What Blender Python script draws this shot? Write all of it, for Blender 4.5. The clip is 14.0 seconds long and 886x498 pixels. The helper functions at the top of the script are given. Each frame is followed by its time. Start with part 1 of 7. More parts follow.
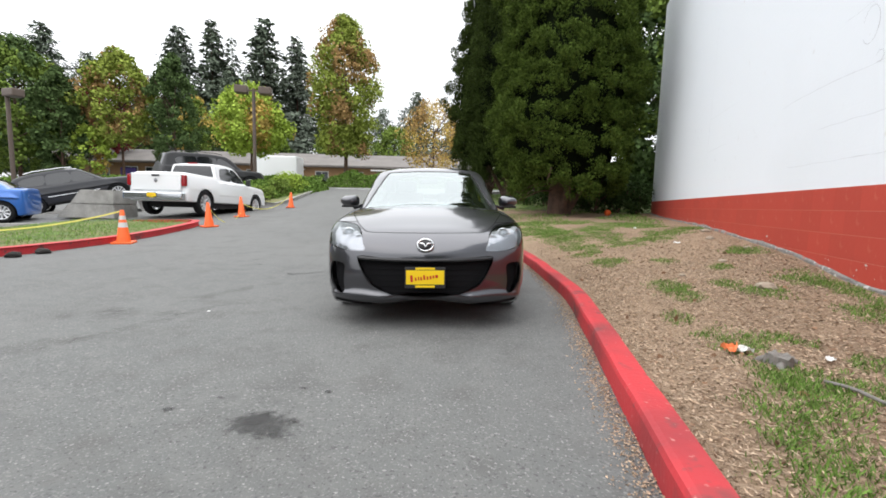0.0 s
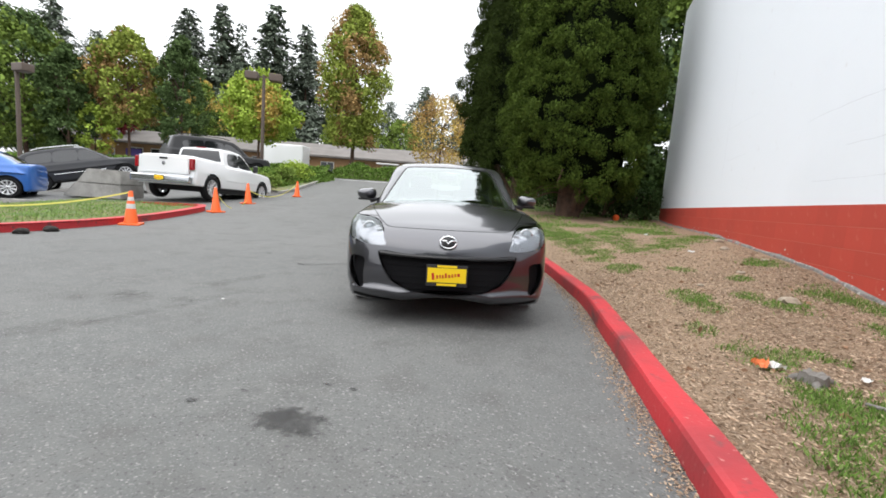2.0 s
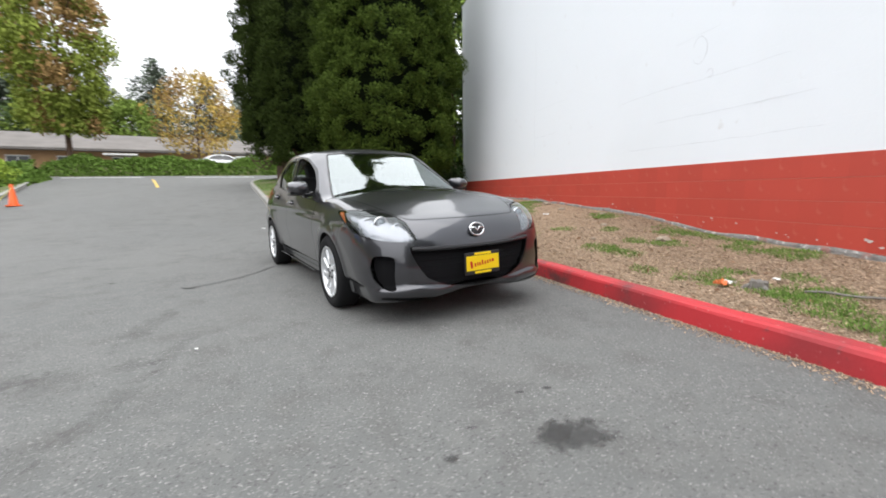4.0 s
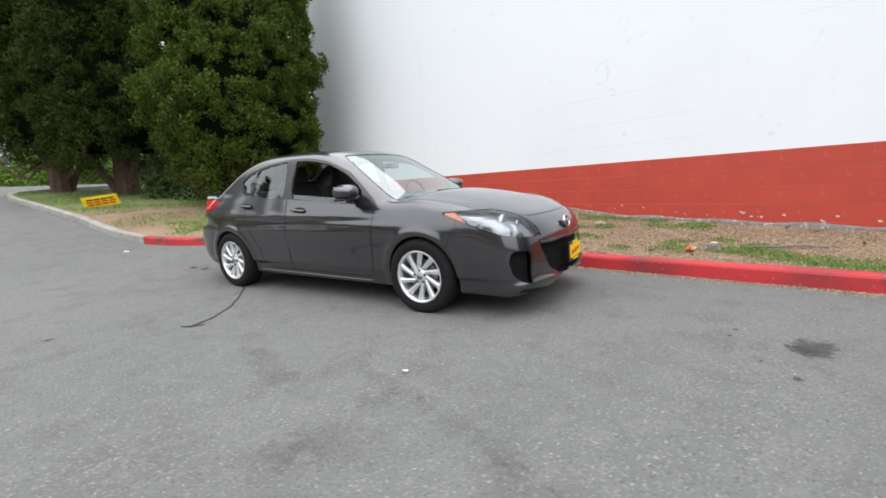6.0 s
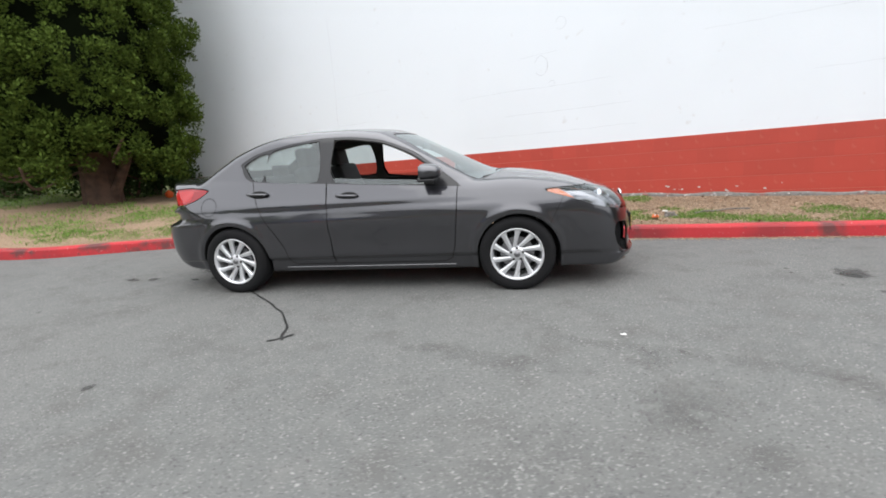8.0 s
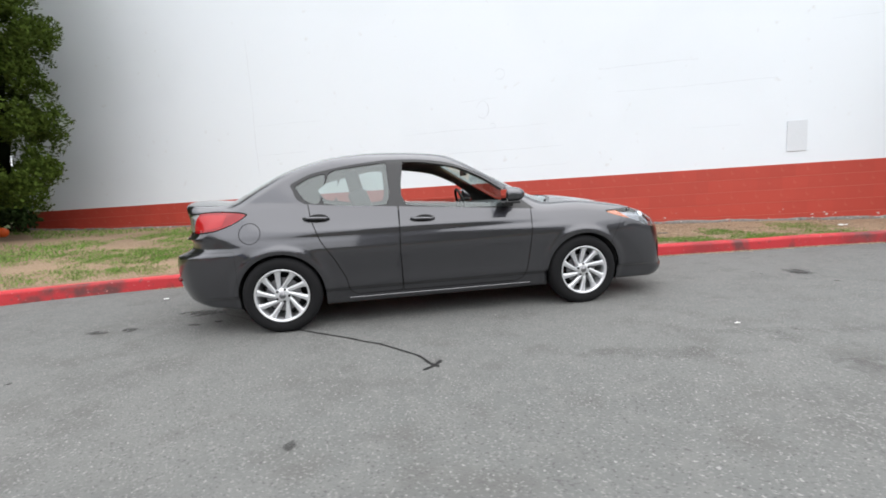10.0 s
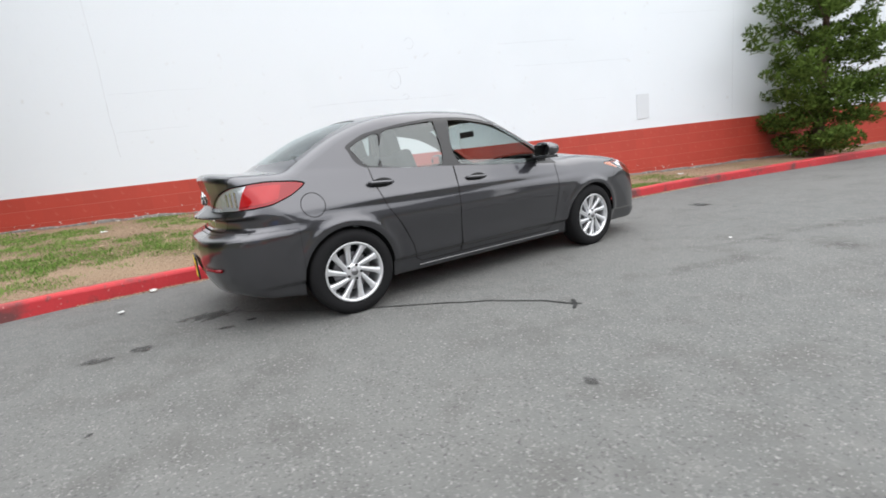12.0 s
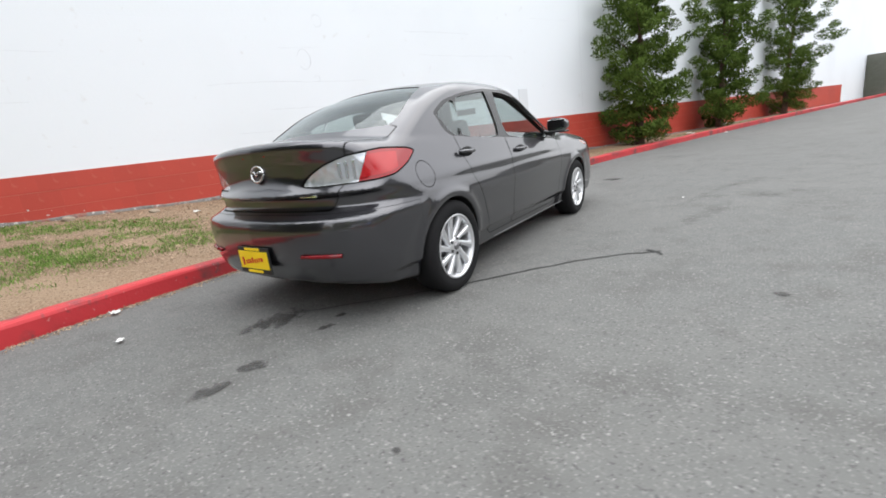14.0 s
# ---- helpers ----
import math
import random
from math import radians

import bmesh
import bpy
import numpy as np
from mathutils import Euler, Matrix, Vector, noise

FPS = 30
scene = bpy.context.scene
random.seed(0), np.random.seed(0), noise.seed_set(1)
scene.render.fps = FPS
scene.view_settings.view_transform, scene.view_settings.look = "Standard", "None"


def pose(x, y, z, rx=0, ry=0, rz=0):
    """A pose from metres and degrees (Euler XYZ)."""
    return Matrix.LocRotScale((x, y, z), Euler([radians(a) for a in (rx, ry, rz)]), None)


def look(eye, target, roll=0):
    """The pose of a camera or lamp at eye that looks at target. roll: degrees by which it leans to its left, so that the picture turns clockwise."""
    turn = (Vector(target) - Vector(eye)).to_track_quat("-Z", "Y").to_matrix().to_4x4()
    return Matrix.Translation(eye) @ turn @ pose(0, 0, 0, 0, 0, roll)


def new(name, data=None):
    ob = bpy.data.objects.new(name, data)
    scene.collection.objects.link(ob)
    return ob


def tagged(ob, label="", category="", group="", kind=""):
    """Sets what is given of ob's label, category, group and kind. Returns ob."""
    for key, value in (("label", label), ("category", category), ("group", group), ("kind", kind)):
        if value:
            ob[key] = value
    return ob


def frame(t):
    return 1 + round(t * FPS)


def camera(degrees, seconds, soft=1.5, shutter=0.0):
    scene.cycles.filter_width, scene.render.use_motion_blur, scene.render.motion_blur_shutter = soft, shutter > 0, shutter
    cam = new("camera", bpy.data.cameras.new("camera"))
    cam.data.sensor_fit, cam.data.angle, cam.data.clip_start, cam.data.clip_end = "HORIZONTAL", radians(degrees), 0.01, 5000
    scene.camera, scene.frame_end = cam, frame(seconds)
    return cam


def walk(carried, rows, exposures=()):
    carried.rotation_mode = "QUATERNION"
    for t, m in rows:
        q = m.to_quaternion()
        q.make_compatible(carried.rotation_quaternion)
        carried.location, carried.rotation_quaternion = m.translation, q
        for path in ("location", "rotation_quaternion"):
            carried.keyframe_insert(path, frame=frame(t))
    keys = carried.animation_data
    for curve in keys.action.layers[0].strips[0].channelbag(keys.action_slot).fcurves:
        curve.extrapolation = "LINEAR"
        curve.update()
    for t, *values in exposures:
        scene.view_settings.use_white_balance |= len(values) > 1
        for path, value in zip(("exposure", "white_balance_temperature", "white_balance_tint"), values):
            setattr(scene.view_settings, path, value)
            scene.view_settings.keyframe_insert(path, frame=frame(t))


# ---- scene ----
cam = camera(92.0, 14.0, 1.7, 0.3)

PATH = [
    (0, (1.836, -5.331, 1.047), (1.246, -3.432, 0.836), 1.5),
    (0.5, (1.827, -5.323, 1.046), (1.226, -3.426, 0.846), 0.9),
    (1, (1.82, -5.32, 1.052), (1.203, -3.43, 0.837), 1.0),
    (1.5, (1.804, -5.307, 1.049), (1.243, -3.402, 0.818), 2.0),
    (2, (1.649, -5.322, 1.044), (1.059, -3.425, 0.816), 4.3),
    (2.5, (1.294, -5.387, 1.038), (0.977, -3.429, 0.785), 3.1),
    (3, (0.834, -5.322, 1.018), (0.713, -3.342, 0.756), 1.0),
    (3.5, (0.3, -5.28, 1.02), (0.405, -3.296, 0.794), 0.1),
    (4, (-0.255, -5.263, 1.014), (0.184, -3.331, 0.74), -0.8),
    (4.2, (-0.489, -5.205, 0.999), (0.093, -3.316, 0.696), -0.6),
    (6.3, (-2.666, -4.124, 1.062), (-1.352, -2.644, 0.771), -3.7),
    (6.5, (-2.814, -3.958, 1.051), (-1.452, -2.524, 0.754), -3.9),
    (7, (-3.13, -3.579, 1.06), (-1.647, -2.267, 0.779), -1.6),
    (7.5, (-3.457, -3.191, 1.075), (-1.822, -2.082, 0.763), -2.7),
    (8, (-3.711, -2.731, 1.081), (-2.009, -1.749, 0.707), -4.1),
    (8.5, (-4.03, -2.271, 1.1), (-2.232, -1.47, 0.748), -6.8),
    (8.7, (-4.12, -2.113, 1.105), (-2.307, -1.353, 0.737), -6.9),
    (10.8, (-4.511, -0.073, 1.03), (-2.532, -0.147, 0.751), -4.7),
    (11, (-4.531, 0.124, 1.038), (-2.567, -0.045, 0.696), -5.6),
    (11.5, (-4.456, 0.594, 1.032), (-2.514, 0.314, 0.642), -6.6),
    (12, (-4.339, 1.035, 1.024), (-2.428, 0.587, 0.641), -6.8),
    (12.5, (-4.221, 1.501, 1.057), (-2.361, 0.879, 0.665), -8.0),
    (13, (-3.995, 1.91, 1.06), (-2.196, 1.146, 0.638), -7.0),
    (13.5, (-3.78, 2.346, 1.041), (-2.109, 1.339, 0.604), -7.0),
    (14, (-3.477, 2.718, 1.038), (-1.903, 1.582, 0.555), -7.6),
]
walk(cam, [(t, look(eye, target, roll)) for t, eye, target, roll in PATH])

# ---- world and light ----
scene.view_settings.exposure = 0.46
world = bpy.data.worlds.new("overcast_sky")
scene.world = world
world.use_nodes = True
_nt = world.node_tree
_sky = _nt.nodes.new("ShaderNodeTexSky")
_sky.sky_type = "NISHITA"
_sky.sun_disc = False
_sky.sun_elevation, _sky.sun_rotation = radians(52), radians(200)
_sky.dust_density, _sky.air_density = 4.0, 1.0
_coord = _nt.nodes.new("ShaderNodeTexCoord")
_split = _nt.nodes.new("ShaderNodeSeparateXYZ")
_rise = _nt.nodes.new("ShaderNodeMapRange")
_rise.inputs[1].default_value, _rise.inputs[2].default_value = 0.0, 1.0
_rise.inputs[3].default_value, _rise.inputs[4].default_value = 12.0, 27.0
_cloud = _nt.nodes.new("ShaderNodeMixRGB")
_cloud.inputs[0].default_value = 0.93
_nt.links.new(_coord.outputs["Generated"], _split.inputs[0])
_nt.links.new(_split.outputs[2], _rise.inputs[0])
_white = _nt.nodes.new("ShaderNodeVectorMath")
_white.operation = "SCALE"
_white.inputs[0].default_value = (0.98, 1.0, 1.03)
_nt.links.new(_rise.outputs[0], _white.inputs["Scale"])
_nt.links.new(_sky.outputs[0], _cloud.inputs[1])
_nt.links.new(_white.outputs[0], _cloud.inputs[2])
_nt.links.new(_cloud.outputs[0], _nt.nodes["Background"].inputs[0])
_nt.nodes["Background"].inputs[1].default_value = 0.085

sun = new("sun", bpy.data.lights.new("sun", "SUN"))
sun.data.energy, sun.data.angle, sun.data.color = 0.8, radians(90), (1.0, 0.97, 0.92)
sun.matrix_world = look((0, 0, 30), (7, 9, 0))


# ---- materials ----
def mat(name, color, rough=0.6, metal=0.0, **more):
    m = bpy.data.materials.new(name)
    m.use_nodes = True
    b = m.node_tree.nodes["Principled BSDF"]
    b.inputs["Base Color"].default_value = (*color, 1)
    b.inputs["Roughness"].default_value, b.inputs["Metallic"].default_value = rough, metal
    for k, v in more.items():
        b.inputs[k.replace("_", " ")].default_value = v
    return m


def mixed(m, layers, coords="Object"):
    """Colour layers over m's base colour. A layer: (scale, low, high, colour, detail)."""
    nt = m.node_tree
    b = nt.nodes["Principled BSDF"]
    tc = nt.nodes.new("ShaderNodeTexCoord")
    prev = None
    for scale, low, high, color, detail in layers:
        n = nt.nodes.new("ShaderNodeTexNoise")
        n.inputs["Scale"].default_value, n.inputs["Detail"].default_value = scale, detail
        nt.links.new(tc.outputs[coords], n.inputs["Vector"])
        r = nt.nodes.new("ShaderNodeMapRange")
        r.inputs[1].default_value, r.inputs[2].default_value = low, high
        nt.links.new(n.outputs[0], r.inputs[0])
        x = nt.nodes.new("ShaderNodeMixRGB")
        nt.links.new(r.outputs[0], x.inputs[0])
        if prev:
            nt.links.new(prev, x.inputs[1])
        else:
            x.inputs[1].default_value = b.inputs["Base Color"].default_value[:]
        x.inputs[2].default_value = (*color, 1)
        prev = x.outputs[0]
    nt.links.new(prev, b.inputs["Base Color"])
    return m


def bumped(m, scale, strength, distance=0.01, detail=4, coords="Object"):
    nt = m.node_tree
    tc = nt.nodes.new("ShaderNodeTexCoord")
    n = nt.nodes.new("ShaderNodeTexNoise")
    n.inputs["Scale"].default_value, n.inputs["Detail"].default_value = scale, detail
    u = nt.nodes.new("ShaderNodeBump")
    u.inputs["Strength"].default_value, u.inputs["Distance"].default_value = strength, distance
    nt.links.new(tc.outputs[coords], n.inputs["Vector"])
    nt.links.new(n.outputs[0], u.inputs["Height"])
    nt.links.new(u.outputs[0], nt.nodes["Principled BSDF"].inputs["Normal"])
    return m


def varied(m, amount=0.25, by="Random Per Island"):
    """Lets each piece or leaf be a little lighter or darker than its neighbour."""
    nt = m.node_tree
    b = nt.nodes["Principled BSDF"]
    if by == "Random":
        g = nt.nodes.new("ShaderNodeObjectInfo")
    else:
        g = nt.nodes.new("ShaderNodeNewGeometry")
    r = nt.nodes.new("ShaderNodeMapRange")
    r.inputs[3].default_value, r.inputs[4].default_value = 1 - amount, 1 + amount
    nt.links.new(g.outputs[by], r.inputs[0])
    x = nt.nodes.new("ShaderNodeVectorMath")
    x.operation = "SCALE"
    if b.inputs["Base Color"].links:
        nt.links.new(b.inputs["Base Color"].links[0].from_socket, x.inputs[0])
    else:
        x.inputs[0].default_value = b.inputs["Base Color"].default_value[:3]
    nt.links.new(r.outputs[0], x.inputs["Scale"])
    nt.links.new(x.outputs[0], b.inputs["Base Color"])
    return m


ASPHALT = bumped(mixed(mat("asphalt", (0.120, 0.123, 0.120), 0.9), [
    (0.3, 0.35, 0.7, (0.140, 0.141, 0.136), 5), (1.1, 0.52, 0.74, (0.098, 0.098, 0.095), 8), (9, 0.45, 0.75, (0.146, 0.146, 0.141), 6),
    (3.2, 0.52, 0.72, (0.104, 0.103, 0.099), 8), (75, 0.57, 0.68, (0.190, 0.190, 0.183), 2), (70, 0.42, 0.30, (0.080, 0.080, 0.079), 2), (60, 0.68, 0.73, (0.26, 0.26, 0.25), 1)]), 110, 0.8, 0.006)
RED_KERB = bumped(mixed(mat("red_kerb_paint", (0.50, 0.030, 0.038), 0.6), [
    (1.1, 0.50, 0.66, (0.30, 0.028, 0.034), 7), (3, 0.56, 0.68, (0.15, 0.045, 0.045), 7), (11, 0.62, 0.72, (0.16, 0.05, 0.05), 5), (30, 0.66, 0.75, (0.5, 0.2, 0.18), 3)]), 40, 0.4, 0.006)
CONCRETE = bumped(mixed(mat("concrete", (0.33, 0.32, 0.30), 0.9), [
    (3, 0.4, 0.7, (0.22, 0.215, 0.20), 6), (25, 0.6, 0.75, (0.42, 0.41, 0.38), 3)]), 40, 0.4, 0.006)
WHITE_WALL = bumped(mixed(mat("white_wall_paint", (0.81, 0.85, 0.90), 0.65), [
    (0.4, 0.5, 0.75, (0.775, 0.815, 0.86), 4), (6, 0.68, 0.8, (0.70, 0.71, 0.73), 5)]), 30, 0.25, 0.004)
_nt = WHITE_WALL.node_tree
_bump = next(n for n in _nt.nodes if n.type == "BUMP")
_tc = _nt.nodes.new("ShaderNodeTexCoord")
_map = _nt.nodes.new("ShaderNodeMapping")
_map.inputs["Rotation"].default_value = (radians(90), 0, radians(90))
_brick = _nt.nodes.new("ShaderNodeTexBrick")
_brick.inputs["Scale"].default_value = 1.0
_brick.inputs["Brick Width"].default_value, _brick.inputs["Row Height"].default_value = 0.41, 0.222
_brick.inputs["Mortar Size"].default_value = 0.006
_b2 = _nt.nodes.new("ShaderNodeBump")
_b2.inputs["Strength"].default_value, _b2.inputs["Distance"].default_value = 0.22, 0.003
_b2.invert = True
_nt.links.new(_tc.outputs["Object"], _map.inputs[0])
_nt.links.new(_map.outputs[0], _brick.inputs["Vector"])
_nt.links.new(_brick.outputs["Fac"], _b2.inputs["Height"])
_nt.links.new(_bump.outputs[0], _b2.inputs["Normal"])
_nt.links.new(_b2.outputs[0], _nt.nodes["Principled BSDF"].inputs["Normal"])
RED_WALL = bumped(mixed(mat("red_wall_paint", (0.465, 0.056, 0.036), 0.6), [
    (0.7, 0.45, 0.7, (0.40, 0.050, 0.034), 5), (7, 0.66, 0.78, (0.55, 0.16, 0.11), 5)]), 30, 0.3, 0.004)
MORTAR = bumped(mat("faded_red_mortar", (0.52, 0.20, 0.15), 0.9), 60, 0.4, 0.004)
BARE_SOIL = bumped(mixed(mat("bare_soil_mulch", (0.335, 0.24, 0.162), 0.95, Specular_IOR_Level=0.2), [
    (0.8, 0.4, 0.68, (0.22, 0.15, 0.10), 7), (28, 0.5, 0.72, (0.33, 0.24, 0.16), 6), (48, 0.53, 0.62, (0.36, 0.265, 0.185), 4), (60, 0.44, 0.34, (0.16, 0.108, 0.07), 4)]), 90, 1.0, 0.02, 8)
GRASS = varied(mat("grass_blades", (0.140, 0.235, 0.048), 0.7, Specular_IOR_Level=0.2), 0.5)
GREEN_SOIL = bumped(mixed(mat("lawn_soil", (0.10, 0.15, 0.04), 0.95), [(1.5, 0.4, 0.7, (0.2, 0.17, 0.08), 6), (20, 0.5, 0.7, (0.07, 0.11, 0.03), 4)]), 50, 0.8, 0.02)


# ---- mesh helpers ----
def smooth01(t):
    t = min(1.0, max(0.0, t))
    return t * t * (3 - 2 * t)


def mesh_of(name, verts, faces, material=None, smooth=False):
    me = bpy.data.meshes.new(name)
    me.from_pydata([tuple(map(float, v)) for v in verts], [], [tuple(int(i) for i in f) for f in faces])
    if material:
        me.materials.append(material)
    if smooth:
        me.shade_smooth()
    me.update()
    return me


def thing(name, m, label, category, group="", kind=""):
    ob = new(name)
    ob.empty_display_size = 0.1
    ob.matrix_world = m
    return tagged(ob, label, category, group, kind)


def under(name, me, parent, label="", m=None):
    ob = new(name, me)
    ob.parent = parent
    if m is not None:
        ob.matrix_basis = m
    return tagged(ob, label)


def part(name, bm, material, parent, label="", smooth=False, m=None):
    me = bpy.data.meshes.new(name)
    bm.to_mesh(me)
    bm.free()
    me.materials.append(material)
    if smooth:
        me.shade_smooth()
    return under(name, me, parent, label, m)


def solo(name, me, label, category, group="", kind="", m=None):
    ob = new(name, me)
    if m is not None:
        ob.matrix_world = m
    return tagged(ob, label, category, group, kind)


def box(bm, x0, x1, y0, y1, z0, z1, bevel=0.0):
    made = bmesh.ops.create_cube(bm, size=1, matrix=Matrix.LocRotScale(((x0 + x1) / 2, (y0 + y1) / 2, (z0 + z1) / 2), None, (x1 - x0, y1 - y0, z1 - z0)))
    if bevel:
        edges = list({e for v in made["verts"] for e in v.link_edges})
        bmesh.ops.bevel(bm, geom=edges, offset=bevel, segments=2, affect="EDGES", profile=0.6)
    return bm


def rod(bm, a, b, r0, r1=None, n=10):
    a, b = Vector(a), Vector(b)
    m = Matrix.Translation((a + b) / 2) @ (b - a).to_track_quat("Z", "Y").to_matrix().to_4x4()
    bmesh.ops.create_cone(bm, cap_ends=True, segments=n, radius1=r0, radius2=r0 if r1 is None else r1, depth=(b - a).length, matrix=m)
    return bm


def along(points, step=0.25):
    """A smooth line through the points, resampled to even steps."""
    P = [Vector(p) for p in points]
    P = [P[0] * 2 - P[1]] + P + [P[-1] * 2 - P[-2]]
    fine = []
    for i in range(1, len(P) - 2):
        for k in range(40):
            t = k / 40
            a, b, c, d = P[i - 1:i + 3]
            fine.append(0.5 * ((2 * b) + (c - a) * t + (2 * a - 5 * b + 4 * c - d) * t * t + (3 * b - a - 3 * c + d) * t ** 3))
    fine.append(P[-2])
    out, left = [fine[0]], step
    for p, q in zip(fine, fine[1:]):
        d = (q - p).length
        while d > 1e-9 and left <= d:
            p = p + (q - p) * (left / d)
            out.append(p)
            d, left = (q - p).length, step
        left -= d
    return out


# ---- the lie of the land ----
def road_z(x, y):
    cx, cy = 0.949 * x + 0.315 * y, 0.949 * y - 0.315 * x
    fall = 0.018 * math.tanh(cx / 0.8) * math.exp(-(cx / 1.9) ** 4 - (cy / 2.6) ** 4)
    base = fall + (-0.02 * y if y > 0 else 0.16 * (1 - math.exp(max(y, -200) / 8)))
    dip = -0.15 * smooth01((-8.8 - x) / 1.5) * math.exp(-((y - 10) / 2.8) ** 2)
    dip -= 0.11 * math.exp(-((y - 6.5) / 2.2) ** 2) * smooth01((x + 5.5) / 2)
    if y < 26:
        return dip + base + 0.143 * math.log1p(math.exp((y - 1.8) / 1.3))
    return -0.52 + 0.143 * 18.615 + 0.02 * (min(y, 120) - 26)


KERB = along([(2.6, -60), (2.65, -30), (2.62, -15), (2.52, -9), (2.42, -6), (2.19, -3.9), (2.06, -2.8), (1.93, -1.75), (1.72, -0.4), (1.22, 1.4),
              (0.85, 2.4), (0.25, 3.5), (-0.45, 4.35), (-1.5, 5.5), (-2.2, 7.4), (-2.75, 9.5), (-3.5, 12.5), (-4.7, 17.5), (-4.6, 19.5), (-3.2, 21), (0, 21.8)], 0.25)
ISLAND_KERB = along([(-5.6, -14), (-6.35, -5), (-6.78, -1.1), (-7.03, -0.1), (-7.30, 0.8), (-7.62, 1.8), (-8.05, 3.0), (-8.5, 4.15), (-8.8, 4.55), (-9.35, 4.65), (-10.6, 4.05), (-13, 2.6), (-20, -1)], 0.25)
BED_KERB = along([(-17, 11.5), (-13.5, 11.2), (-11.9, 11.4), (-11.8, 12.3), (-12.6, 14.5), (-15, 19.5), (-17.2, 23.2), (-18.5, 24.6), (-22, 25.2)], 0.25)
WALL_X, WALL_END, BAND_Z = 4.224, 10.75, 1.30


# ---- ground ----
def sheet(name, xs, ys, z, material):
    verts = [(x, y, z(x, y)) for y in ys for x in xs]
    n = len(xs)
    faces = [(j * n + i, j * n + i + 1, (j + 1) * n + i + 1, (j + 1) * n + i) for j in range(len(ys) - 1) for i in range(n - 1)]
    return mesh_of(name, verts, faces, material, True)


def steps(*runs):
    out = []
    for a, b, n in runs:
        out += [a + (b - a) * i / n for i in range(n)]
    return out + [runs[-1][1]]


solo("ground", sheet("ground", steps((-1500, -60, 12), (-60, -12, 24), (-12, 6, 36), (6, 60, 18), (60, 1500, 12)),
                     steps((-1500, -60, 12), (-60, -8, 26), (-8, 30, 95), (30, 130, 20), (130, 1500, 10)), road_z, ASPHALT),
     "worn grey asphalt road and parking lot", "ground", kind="structure")


def wall_base(y):
    pts = [(-60, 0.1), (-38, 0.1), (-20, 0.2), (-7, 0.27), (-4.2, 0.33), (-2, 0.38), (-0.7, 0.43), (0.6, 0.58), (4, 0.72), (9, 0.8), (12, 0.95), (16, 1.35), (22, 1.95), (60, 3)]
    for (a, p), (b, q) in zip(pts, pts[1:]):
        if y <= b:
            return p + (q - p) * (y - a) / (b - a)
    return 3.0


def kerb_mesh(line, width, height, material, a, b, chip=0.02):
    """A length of cast kerb: rounded top edge, slightly uneven, following the ground."""
    verts, faces = [], []
    prof = [(0.0, -0.3), (0.0, height - 0.03), (0.008, height - 0.01), (0.03, height), (width, height), (width, -0.3)]
    pts = line[a:b]
    for i, p in enumerate(pts):
        q0, q1 = pts[max(0, i - 1)], pts[min(len(pts) - 1, i + 1)]
        d = (q1 - q0).normalized()
        nrm = Vector((d.y, -d.x))
        for s, h in prof:
            w = noise.noise((p.x * 1.3, p.y * 1.3, h * 9)) * chip * 0.5 + noise.noise((p.x * 9, p.y * 9, h * 9)) * chip * 0.3
            q = p + nrm * (s + w)
            verts.append((q.x, q.y, road_z(p.x, p.y) + h + w * 0.7))
    n = len(prof)
    for i in range(len(pts) - 1):
        for k in range(n - 1):
            faces.append((i * n + k, (i + 1) * n + k, (i + 1) * n + k + 1, i * n + k + 1))
    faces += [tuple(range(n))[::-1], tuple((len(pts) - 1) * n + k for k in range(n))]
    return mesh_of("kerb", verts, faces, material)


def index_at(line, y):
    return min(range(len(line)), key=lambda i: abs(line[i].y - y))


RED_END = index_at(KERB, 6.0)
kerb_right = thing("kerb", Matrix(), "red-painted concrete kerb with scuffs beside planting strip", "kerb", kind="structure")
joint = 12
first = index_at(KERB, -45)
cuts = list(range(first, RED_END - 3, joint)) + list(range(RED_END, len(KERB) - 1, joint)) + [len(KERB) - 1]
for a, b in zip(cuts, cuts[1:]):
    red = a < RED_END
    under("kerb_stone", kerb_mesh(KERB, 0.14, 0.15, RED_KERB if red else CONCRETE, a, b + 1), kerb_right, "" if red else "bare grey concrete kerb stone")


def strip_rise(y):
    """How high the soil stands behind the kerb, and how it rises to the wall."""
    w = smooth01((y + 2.0) / 1.2)
    return 0.09 + 0.055 * w, 1.45 - 0.6 * w


def strip_top(line, far_x, z_far, a, b, cols, material, name, edge=0.135):
    verts, faces = [], []
    for i in range(a, b):
        p = line[i]
        d = (line[min(i + 1, len(line) - 1)] - line[max(0, i - 1)]).normalized()
        q = p + Vector((d.y, -d.x)) * edge
        fx = far_x(p.y)
        lift, power = strip_rise(q.y)
        z0 = road_z(p.x, p.y) + lift
        for c in range(cols + 1):
            t = c / cols
            x = q.x + (fx - q.x) * t
            y = q.y
            z = z0 + (z_far(y) - z0) * t ** power
            z += 0.03 * noise.noise((x * 0.8, y * 0.8, 3)) * min(1, t * 6) * min(1, (1 - t) * 8) + 0.012 * noise.noise((x * 5, y * 5, 8)) * min(1, t * 10)
            verts.append((x, y, z))
    n = cols + 1
    for i in range(b - a - 1):
        for c in range(cols):
            faces.append((i * n + c, i * n + c + 1, (i + 1) * n + c + 1, (i + 1) * n + c))
    return verts, mesh_of(name, verts, faces, material, True)


